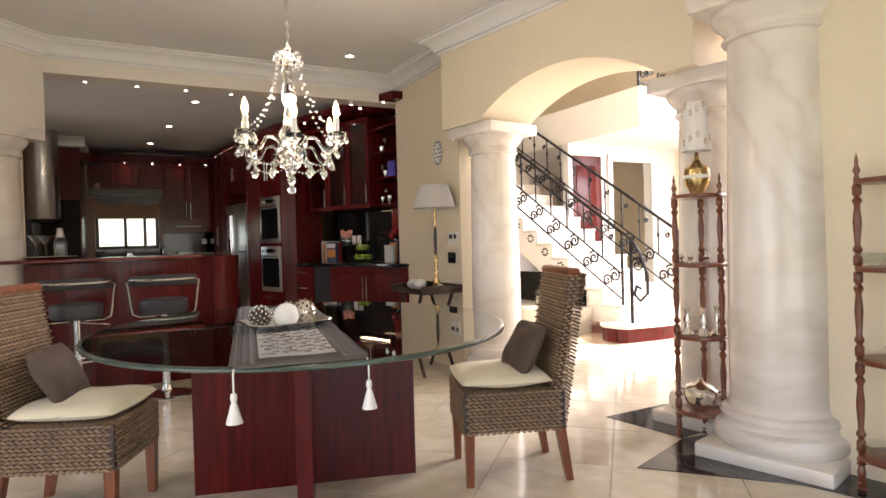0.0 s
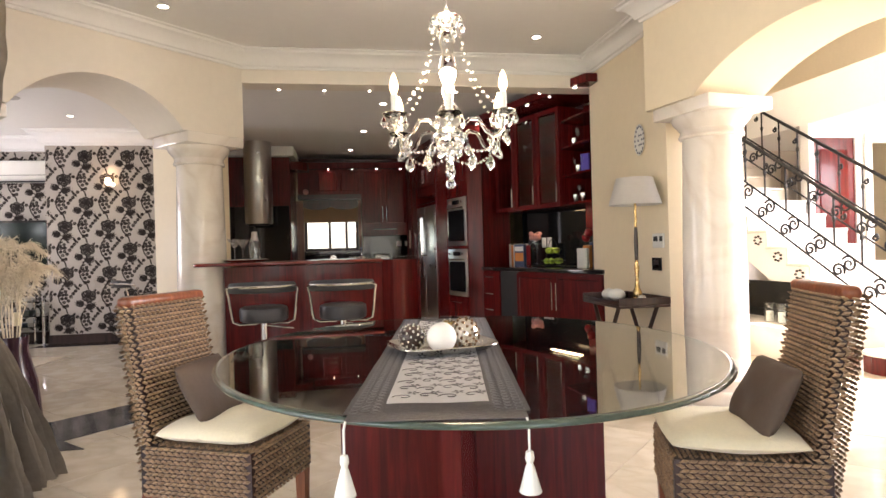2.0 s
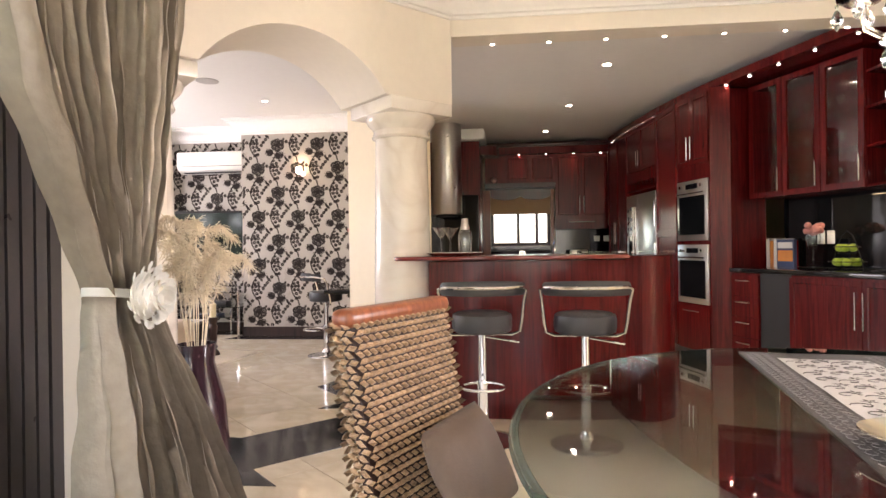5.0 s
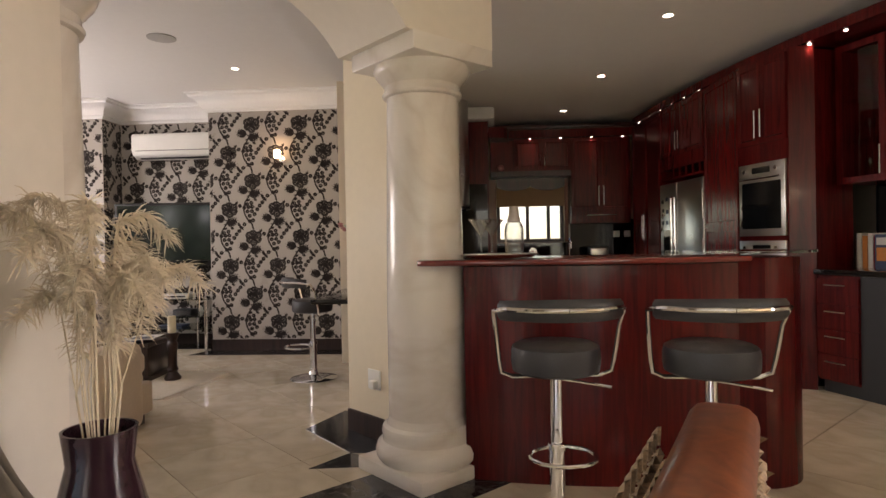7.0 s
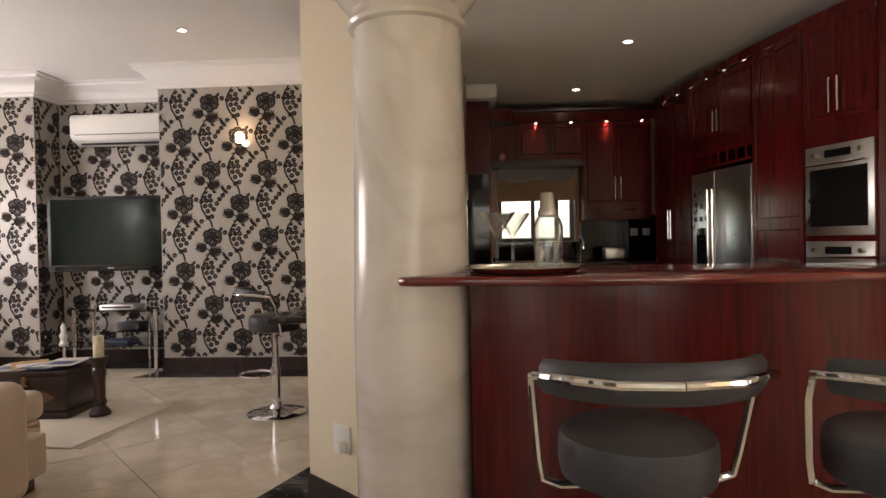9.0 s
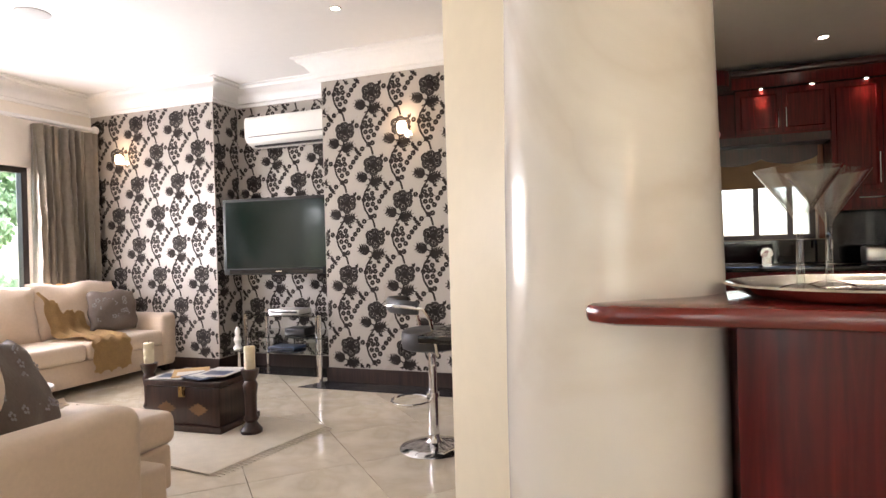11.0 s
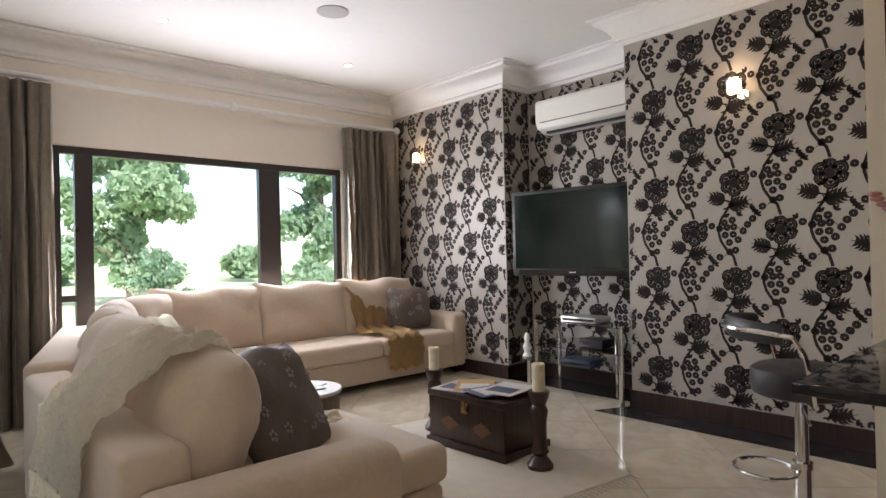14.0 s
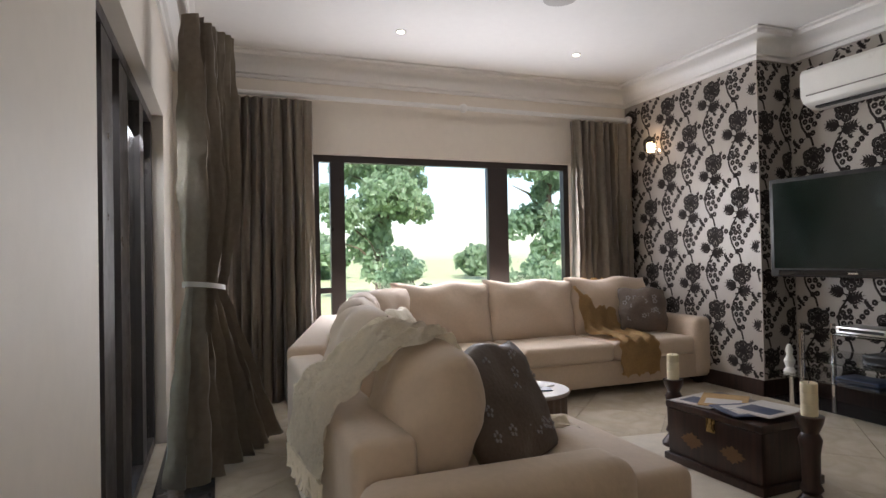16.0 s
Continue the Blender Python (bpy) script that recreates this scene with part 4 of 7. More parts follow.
part("case", bm, SILVER, t)
part("foot", B((-0.04, 0.04, -0.025, 0.0, -0.054, 0.012)), SILVER, t)
# cooker block with hood
t = cooker = cabinet("cooker_block", "tall mahogany and black glass cooker wall", pose(-1.19, 10.95, 0), 1.13, 1.2, 0, 2.69, plinth=0.1)
part("glass_panel", B((0.02, 1.11, -0.014, -0.002, 0.95, 1.92)), BLACKG, t)
t = thing("block_cornice", "white cornice on top of the cooker wall", "cornice")
part("moulding", RB(0.03, 2, (-1.19, 0.02, 10.86, 12.1, 2.70, 2.855)), TRIMW, t)
bm = bmesh.new()
prism(bm, [(0, -0.1)] + [(0.26 * math.sin(a), 0.1 - 0.2 * math.cos(a)) for a in (0.2, 0.5, 0.8, 1.1, 1.4)] + [(0.27, 0.3), (0, 0.3)], 0, 0.13)
bmesh.ops.translate(bm, verts=bm.verts, vec=(1.135, 0.15, 2.5))
part("rounded_bulkhead", bm, MAHOG, cooker, "dark rounded bulkhead", smooth=False)
t = thing("extractor_hood", "tall brushed steel cylinder extractor hood", "extractor hood", pose(-0.50, 10.62, 0))
bm = bmesh.new()
lathe(bm, [(0.20, 1.63), (0.205, 1.64), (0.205, 2.86)], 32)
part("cylinder", bm, STEEL, t)
bm = bmesh.new()
lathe(bm, [(0.15, 1.60), (0.15, 1.63), (0.19, 1.6301)], 24)
part("filter", bm, BLACKP, t)
t = cabinet("hob_cabinet", "mahogany base unit with a black hob", pose(-1.19, 10.32, 0), 1.13, 0.62, 0, 0.90, plinth=0.1)
part("hob", RB(0.004, 2, (0.0, 1.13, -0.02, 0.61, 0.903, 0.94)), GRANITE, t)
t = thing("teapot", "small painted teapot in the kitchen niche", "teapot", pose(0.12, 11.94, 2.621 - 0.44 + 0.0))
bm = bmesh.new()
ball(bm, (0, 0, 0.05), 0.05)
part("pot", bm, PINK, t)
# ceiling lights
for x, y in ((1.25, 8.09), (1.07, 9.68), (0.90, 11.25)):
    downlight(pose(x, y, KCEIL), 0.035, "round lit ceiling downlight")
for i in range(7):
    downlight(pose(0.21 + i * 0.415, 6.885, 2.69), 0.014, "tiny lit spotlight in the header beam")
for x, y in ((2.42, 6.1), (-0.45, 5.72), (2.2, 2.2), (0.2, 1.6)):
    downlight(pose(x, y, CEIL), 0.035, "round lit ceiling downlight")

# breakfast bar
def bar_front(off, n=14):
    """The plan curve of the bar's front, bowed towards the dining room."""
    pts = []
    for i in range(n + 1):
        u = i / n
        pts.append((-0.25 + 1.34 * u, 6.60 - off - 0.12 * math.sin(math.pi * (u * 0.75 + 0.1))))
    return pts


t = thing("breakfast_bar", "mahogany breakfast bar with a rounded end", "bar")
bm = bmesh.new()
fr = bar_front(0.0)
prism(bm, fr + [(1.09, 6.95), (-0.25, 6.95)], 0.0, 1.075)
part("front_panel", bm, MAHOG, t, smooth=False)
bm = bmesh.new()
cx, cy, cr = 1.18, 6.74, 0.27
prism(bm, [(1.092, 6.95), (1.092, fr[-1][1] + 0.01)] + [(cx + cr * math.sin(a), cy - cr * math.cos(a)) for a in [x * 0.17 for x in range(0, 12)]] + [(1.40, 6.95)], 0.0, 1.10)
part("rounded_end", bm, MAHOG, t)
t = thing("mahogany_worktop", "red mahogany bar top with a pointed end", "worktop")
bm = bmesh.new()
tip = [(-0.475, 6.44), (-0.43, 6.40)]
edge = [(x, y - 0.16) for x, y in bar_front(0.0)[1:]]
prism(bm, tip + edge + [(1.10, 6.99), (-0.20, 6.99), (-0.22, 6.72), (-0.40, 6.5)], 1.085, 1.115)
bevel(bm, 0.01, 2)
part("top", bm, MAHOGX, t)
t = thing("glass_shelf", "frosted glass shelf on the rounded bar end", "shelf")
bm = bmesh.new()
prism(bm, [(0.80, 6.52)] + [(1.16 + 0.36 * math.sin(a), 6.74 - 0.36 * math.cos(a)) for a in [x * 0.17 for x in range(-3, 12)]] + [(1.50, 7.0), (0.82, 6.95)], 1.122, 1.134)
part("pane", bm, TABLEGLASS, t)

# bar stools


def stool(m, drop_z=0.0):
    t = thing("bar_stool", "chrome bar stool with a charcoal vinyl seat", "bar stool", m, "bar stools")
    bm = bmesh.new()
    lathe(bm, [(0.205, 0), (0.21, 0.006), (0.205, 0.012), (0.12, 0.03), (0.05, 0.045), (0.036, 0.07), (0.034, 0.09)], 32)
    part("base", bm, CHROME, t)
    bm = bmesh.new()
    lathe(bm, [(0.032, 0.09), (0.032, 0.34), (0.038, 0.342), (0.038, 0.37), (0.025, 0.372), (0.025, 0.66)], 18)
    part("post", bm, CHROME, t)
    bm = bmesh.new()
    tube(bm, [(0.0, -0.035, 0.36)] + [(0.13 * math.cos(a), -0.135 - 0.115 * math.sin(a), 0.36) for a in [math.pi * (-0.4 + 1.8 * i / 14) for i in range(15)]], 0.008, 8)
    part("footrest", bm, CHROME, t)
    bm = bmesh.new()
    lathe(bm, [(0.03, 0.66), (0.155, 0.662), (0.176, 0.672), (0.181, 0.70), (0.181, 0.745), (0.176, 0.768), (0.155, 0.78), (0.001, 0.784)], 32)
    part("seat", bm, VINYL, t)
    bm = bmesh.new()
    tube(bm, [(0.02, 0, 0.63), (0.10, -0.02, 0.62), (0.22, -0.03, 0.60)], 0.006, 6)
    part("lever", bm, CHROME, t)
    # frame that rises from under the seat to the backrest
    for s in (-1, 1):
        bm = bmesh.new()
        tube(bm, [(s * 0.05, 0, 0.645), (s * 0.18, 0.0, 0.645), (s * 0.225, -0.01, 0.665), (s * 0.235, -0.02, 0.72), (s * 0.25, -0.05, 0.86), (s * 0.258, -0.09, 0.925), (s * 0.225, -0.19, 0.94), (s * 0.12, -0.262, 0.94), (0, -0.28, 0.94)], 0.0095, 8)
        part("frame_tube", bm, CHROME, t)
    bm = bmesh.new()
    loops = []
    for i in range(17):
        a = -1.18 + 2.36 * i / 16
        cx, cy = 0.235 * math.sin(a), -0.03 - 0.205 * math.cos(a)
        nx, ny = math.sin(a), -math.cos(a)
        k = 0.75 + 0.25 * math.cos(a * 0.9)
        loops.append([(cx + nx * (0.012 + q * 0.02), cy + ny * (0.012 + q * 0.02), 0.925 + zz * 0.043 * k + 0.012 * math.cos(a)) for q, zz in ((-0.6, -0.9), (0.4, -1), (1, -0.6), (1, 0.6), (0.4, 1), (-0.6, 0.9), (-1, 0.5), (-1, -0.5))])
    rings(bm, loops)
    part("backrest", bm, VINYL, t, angle=60)
    if drop_z:
        for c in t.children:
            if c.name.split(".")[0] not in ("base", "post"):
                c.location.z -= drop_z
            elif c.name.startswith("post"):
                c.scale.z = 1 - drop_z / 0.66
    return t


st = stool(pose(0.14, 6.02, 0, 0, 0, 4))
copy_thing(st, pose(0.745, 5.98, 0, 0, 0, -3))
tagged(stool(pose(-1.69, 8.84, 0, 0, 0, -58), 0.06), "chrome bar stool with charcoal seat by the wallpaper")

# things on the bar
TX, TY = -0.07, 6.56
t = thing("serving_tray", "round silver serving tray on the bar", "tray", pose(TX, TY, 1.119))
bm = bmesh.new()
lathe(bm, [(0.001, 0.004), (0.165, 0.004), (0.18, 0.014), (0.195, 0.02), (0.198, 0.017), (0.18, 0.008), (0.165, 0), (0.001, 0)], 40)
part("dish", bm, SILVER, t)
for dx, dy in ((-0.088, 0.005), (-0.032, 0.083)):
    t = thing("martini_glass", "clear martini glass on the silver tray", "glass", pose(TX + dx, TY + dy, 1.1235), "martini glasses")
    bm = bmesh.new()
    lathe(bm, [(0.001, 0), (0.038, 0), (0.036, 0.004), (0.006, 0.012), (0.0045, 0.10), (0.008, 0.112), (0.062, 0.19), (0.0605, 0.19), (0.006, 0.117), (0.001, 0.117)], 28, cap=False)
    part("bowl", bm, GOBLET, t)
t = thing("cocktail_shaker", "glass cocktail shaker with a steel cap", "shaker", pose(TX + 0.078, TY + 0.0, 1.1235))
bm = bmesh.new()
lathe(bm, [(0.001, 0), (0.038, 0), (0.044, 0.01), (0.048, 0.09), (0.049, 0.14), (0.04, 0.165), (0.028, 0.18), (0.026, 0.18), (0.038, 0.163), (0.046, 0.14), (0.045, 0.09), (0.041, 0.014), (0.001, 0.012)], 28, cap=False)
part("bottle", bm, GOBLET, t)
bm = bmesh.new()
lathe(bm, [(0.031, 0.172), (0.033, 0.176), (0.033, 0.19), (0.027, 0.2), (0.024, 0.245), (0.02, 0.25), (0.001, 0.251)], 24)
part("cap", bm, STEEL, t)
# worktop clutter
m, w = along(A0, A3)


def on_top(x, y, rz=0):
    return m @ pose(x, y, 0.9455, 0, 0, rz)


t = thing("cookbook", "upright cookbook with an orange landscape cover", "book", on_top(0.22, 0.30, -4))
part("cover", B((0, 0.21, 0, 0.03, 0, 0.26)), NAVY, t)
part("picture", B((0.015, 0.195, -0.002, -0.0005, 0.06, 0.16)), ORANGE, t)
part("title_bar", B((0.015, 0.195, -0.002, -0.0005, 0.18, 0.235)), PAGE, t)
for i in range(4):
    t = thing("book", "upright hardback book on the worktop", "book", on_top(0.03 + 0.045 * i, 0.36, 0), "row of books")
    part("cover", B((0, 0.038, 0, 0.2, 0, 0.27 - 0.02 * (i % 2))), (PAGE, ORANGE, PAGE, RED)[i], t)
t = thing("flower_glass", "tall glass vase with dusky flowers", "vase", on_top(0.62, 0.30))
bm = bmesh.new()
goblet(bm, 0, 0, 0, 0.32, 0.06)
part("vase", bm, GLASS, t)
bm = bmesh.new()
for i in range(14):
    ball(bm, (rnd.uniform(-0.09, 0.09), rnd.uniform(-0.06, 0.06), 0.33 + rnd.uniform(-0.02, 0.05)), 0.03, 7, 5)
part("blooms", bm, PINK, t)
t = thing("fruit_stand", "two-tier wire stand of green fruit", "fruit stand", on_top(0.98, 0.26))
bm = bmesh.new()
for z, r in ((0.04, 0.13), (0.16, 0.09)):
    tube(bm, [(r * math.cos(a), r * math.sin(a), z + 0.03) for a in [i * math.pi / 10 for i in range(20)]], 0.004, 6, True)
    tube(bm, [(r * 0.7 * math.cos(a), r * 0.7 * math.sin(a), z - 0.02) for a in [i * math.pi / 10 for i in range(20)]], 0.003, 6, True)
for s in (-1, 1):
    tube(bm, [(s * 0.14, 0, 0.0), (s * 0.13, 0, 0.07), (s * 0.09, 0, 0.19), (s * 0.05, 0, 0.28), (0, 0, 0.32)], 0.004, 6)
part("wire_frame", bm, IRON, t)
for z, r, k in ((0.055, 0.075, 7), (0.17, 0.05, 5)):
    for i in range(k):
        bm = bmesh.new()
        ball(bm, (r * math.cos(6.28 * i / k), r * math.sin(6.28 * i / k), z + 0.012), 0.034, 10, 7)
        part("fruit", bm, GREENF, t)
for i, (mm, a) in enumerate(((PAGE, 1.32), (ORANGE, 1.36), (NAVY, 1.41))):
    t = thing("book", "upright cookbook beside the wall", "book", on_top(a, 0.30 + 0.05 * i, -5), "cookbooks")
    part("cover", B((0, 0.16 - 0.05 * i, 0, 0.03, 0, 0.2 + 0.03 * i)), mm, t)
for i in range(3):
    t = thing("candle_goblet", "tall glass candle holder with a red candle", "candle holder", on_top(1.55 + 0.09 * i, 0.22 - 0.05 * (i % 2)), "red candle goblets")
    h = 0.26 + 0.05 * i
    bm = bmesh.new()
    lathe(bm, [(0.035, 0), (0.034, 0.006), (0.008, 0.02), (0.011, h * 0.5), (0.008, h - 0.02), (0.03, h)], 16)
    part("stem", bm, GLASS, t)
    bm = bmesh.new()
    ball(bm, (0, 0, h + 0.045), 0.045, 16, 10)
    part("candle", bm, RED, t)
lamp("under_cabinet_light", "AREA", 0.5, m @ pose(1.0, 0.4, 1.585), 0.5, 0.05, (1.0, 0.75, 0.4))

# hatch counter between kitchen and lounge
t = thing("hatch_counter", "black granite hatch counter beside the lounge", "worktop")
part("slab", RB(0.006, 2, (-1.55, -1.14, 8.30, 9.54, 0.72, 0.76)), GRANITE, t)
part("leg_panel", B((-1.22, -1.18, 8.6, 9.54, 0, 0.719)), MAHOGD, t, smooth=False)
t = cabinet("hatch_cabinet", "tall mahogany cabinet at the end of the kitchen wall", pose(-1.47, 9.30, 0), 0.28, 0.24, 0.77, 2.84)
t = thing("orchid", "pink orchid sprig on the hatch counter", "flower", pose(-1.30, 9.0, 0.761))
bm = bmesh.new()
lathe(bm, [(0.04, 0), (0.05, 0.1), (0.03, 0.16), (0.028, 0.16), (0.04, 0.09), (0.03, 0.01)], 16, cap=False)
part("vase", bm, PVASE, t)
bm = bmesh.new()
tube(bm, [(0, 0, 0.02), (0, 0, 0.35), (-0.05, 0, 0.55), (-0.12, 0, 0.62)], 0.004, 6)
part("stem", bm, LEAF, t)
bm = bmesh.new()
for i in range(9):
    ball(bm, (-0.02 - 0.018 * i, rnd.uniform(-0.03, 0.03), 0.52 + 0.012 * i + rnd.uniform(-0.02, 0.02)), 0.022, 7, 5, 1.2, 1.2, 0.5)
part("blooms", bm, PINK, t)

# ---------------------------------------------------------------- dining room
TC = (1.24, 3.62)
TZ = 0.79
t = thing("dining_table", "oval glass dining table on a mahogany cross base", "table", pose(TC[0], TC[1], 0))
bm = bmesh.new()
N = 96
for_loops = []
for s, z in ((0.978, TZ - 0.018), (0.978, TZ)):
    for_loops.append([(0.955 * s * math.cos(2 * math.pi * i / N), 1.09 * s * math.sin(2 * math.pi * i / N), z) for i in range(N)])
rings(bm, for_loops)
p = part("glass_top", bm, TABLEGLASS, t, angle=80)
p.visible_shadow = False
bm = bmesh.new()
rings(bm, [[(0.955 * s * math.cos(2 * math.pi * i / N), 1.09 * s * math.sin(2 * math.pi * i / N), z) for i in range(N)] for s, z in ((0.9785, TZ), (0.992, TZ - 0.001), (0.998, TZ - 0.004), (1.0, TZ - 0.009), (0.998, TZ - 0.014), (0.99, TZ - 0.018), (0.9785, TZ - 0.018))], True, False)
part("polished_edge", bm, RIMGLASS, t, "green polished glass edge", angle=80)
pm = pose(0.01, -0.01, 0, 0, 0, -16.5)
bm = bmesh.new()
box(bm, -0.53, 0.53, -0.025, 0.025, 0, TZ - 0.02, pm)
part("base_panel", bm, MAHOG, t, smooth=False)
for a, b in ((-0.62, -0.026), (0.026, 0.62)):
    bm = bmesh.new()
    box(bm, -0.03, 0.03, a, b, 0, TZ - 0.02, pm)
    part("cross_panel", bm, MAHOG, t, smooth=False)

# runner with tassels
rm = pose(0.975, 2.625, TZ, 0, 0, -10)
t = thing("table_runner", "grey and white embroidered table runner with tassels", "table runner", rm)


def cloth(parent, name, x0, x1, y0, y1, z, material, label=""):
    rr = random.Random(3)
    bm = bmesh.new()
    nx, ny = 8, 30
    g = [[bm.verts.new((x0 + (x1 - x0) * i / nx, y0 + (y1 - y0) * j / ny, z + 0.0015 + 0.001 * math.sin(j * 0.9 + i))) for i in range(nx + 1)] for j in range(ny + 1)]
    for j in range(ny):
        for i in range(nx):
            bm.faces.new((g[j][i], g[j][i + 1], g[j + 1][i + 1], g[j + 1][i]))
    bmesh.ops.solidify(bm, geom=bm.faces[:], thickness=0.0015)
    return part(name, bm, material, parent, label)


cloth(t, "border", -0.228, 0.228, 0.03, 1.96, 0.001, LACE, "dark grey lace border")
cloth(t, "centre_panel", -0.132, 0.132, 0.12, 1.84, 0.0035, RUNW, "white centre panel")
bm = bmesh.new()
for j in range(19):
    y0 = 0.19 + 0.088 * j
    for i in range(4):
        s, x = (1 if (i + j) % 2 else -1), -0.093 + 0.062 * i
        curl = [(x + (0.030 - 0.0026 * k) * math.cos(0.62 * k) * s, y0 + s * 0.008 + (0.026 - 0.0022 * k) * math.sin(0.62 * k), 0.0062) for k in range(10)]
        tube(bm, curl, 0.0013, 4)
        for k in range(5):
            a = k * 1.2566 + i + j
            px, py = x + 0.024 + 0.011 * math.cos(a), y0 + 0.036 + 0.011 * math.sin(a)
            leaf = Matrix.Translation((px, py, 0.0062)) @ Matrix.Rotation(a, 4, "Z")
            vs = [bm.verts.new(leaf @ Vector(c)) for c in ((-0.010, 0, 0), (0, -0.0045, 0), (0.011, 0, 0), (0, 0.0045, 0), (0, 0, 0.0012))]
            for q in range(4):
                bm.faces.new((vs[q], vs[(q + 1) % 4], vs[4]))
part("embroidery", bm, RUNG, t, "dark scrolling embroidery", kind="stuff")
bm = bmesh.new()
for j in range(63):
    for s in (-1, 1):
        for q in range(3):
            x, y = s * (0.152 + 0.026 * q), 0.05 + 0.03 * j + 0.015 * (q % 2)
            tube(bm, [(x + 0.0105 * math.cos(b), y + 0.012 * math.sin(b), 0.0045) for b in [k * 0.85 + q for k in range(7)]], 0.0008, 3)
part("lace_relief", bm, EMBROID, t, "pale lace relief", kind="stuff")
bm = B((-0.215, 0.215, -0.03, 0.03, 0.0022, 0.0042))
part("front_fold", bm, RUNG, t, smooth=False)
for s in (-1, 1):
    bm = bmesh.new()
    tube(bm, [(s * 0.21, -0.03, 0.004), (s * 0.212, -0.045, -0.01), (s * 0.212, -0.046, -0.07)], 0.003, 6)
    lathe(bm, [(0.001, 0), (0.009, -0.004), (0.011, -0.02), (0.007, -0.03), (0.011, -0.04), (0.026, -0.095), (0.001, -0.095)], 14, (s * 0.212, -0.046, -0.065))
    part("tassel", bm, PLASTW, t, "white silk tassel")

bw = pose(1.13, 3.50, TZ + 0.0065, 0, 0, 10)
t = thing("platter", "square silver platter with upturned edges", "platter", bw)
bm = bmesh.new()
lp = []
for s, z in ((0.001, 0.004), (0.12, 0.004), (0.16, 0.014), (0.2, 0.034), (0.201, 0.031), (0.16, 0.008), (0.12, 0.0), (0.001, 0.0)):
    lp.append([(s * (abs(math.cos(a)) ** 0.5) * math.copysign(1, math.cos(a)), 0.8 * s * (abs(math.sin(a)) ** 0.5) * math.copysign(1, math.sin(a)), z) for a in [i * math.pi / 18 for i in range(36)]])
rings(bm, lp)
part("dish", bm, SILVER, t)
for x, y, r, mm, lab in ((-0.02, -0.06, 0.056, PLASTW, "plain white decorative ball in the platter"), (-0.11, 0.03, 0.05, DARKW, "dark brown carved ball in the platter"), (0.09, -0.01, 0.058, SILVER, "silver and bronze mosaic ball in the platter"), (0.06, 0.09, 0.05, BRASS, "bronze mosaic ball in the platter")):
    o = thing("decorative_ball", lab, "ball", bw @ pose(x, y, 0.004 + r), "decorative balls")
    bm = bmesh.new()
    ball(bm, (0, 0, 0), r, 24, 16)
    part("ball", bm, mm, o)
    if mm is not PLASTW:
        bm = bmesh.new()
        for i in range(70):
            z = 1 - 2 * (i + 0.5) / 70
            q = math.sqrt(1 - z * z)
            a = i * 2.39996
            ball(bm, (r * q * math.cos(a), r * q * math.sin(a), r * z), 0.007, 5, 3, 1, 1, 1)
        part("studs", bm, (GOLDB if mm is SILVER else SILVER), o)


# rattan chairs
def weave(bm, fn, nu, nv, su, sv, d):
    """Braided cane beads over a surface fn(u, v) that gives a place and its outward normal."""
    for j in range(nv):
        for i in range(nu):
            u, v = 0.035 + 0.93 * (i + 0.3 + 0.4 * (j % 2)) / nu, (j + 0.5) / nv
            if u > 1:
                continue
            p, n, du = fn(u, v)
            dv = n.cross(du)
            tilt = 0.28 if (j % 2) else -0.28
            a = (du * math.cos(tilt) + dv * math.sin(tilt)) * su
            b = (dv * math.cos(tilt) - du * math.sin(tilt)) * sv
            k = [bm.verts.new(p + q) for q in (-a - 0.3 * n * d, -b * 0.8 + a * 0.2 - 0.2 * n * d, a - 0.3 * n * d, b * 0.8 - a * 0.2 - 0.2 * n * d, n * d + a * 0.3, n * d - a * 0.3)]
            for f in ((0, 1, 5), (1, 4, 5), (1, 2, 4), (2, 3, 4), (3, 5, 4), (3, 0, 5)):
                bm.faces.new([k[x] for x in f])


def plane_fn(o, eu, ev):
    o, eu, ev = Vector(o), Vector(eu), Vector(ev)
    n = eu.cross(ev).normalized()
    return lambda u, v: (o + eu * u + ev * v, n, eu.normalized())


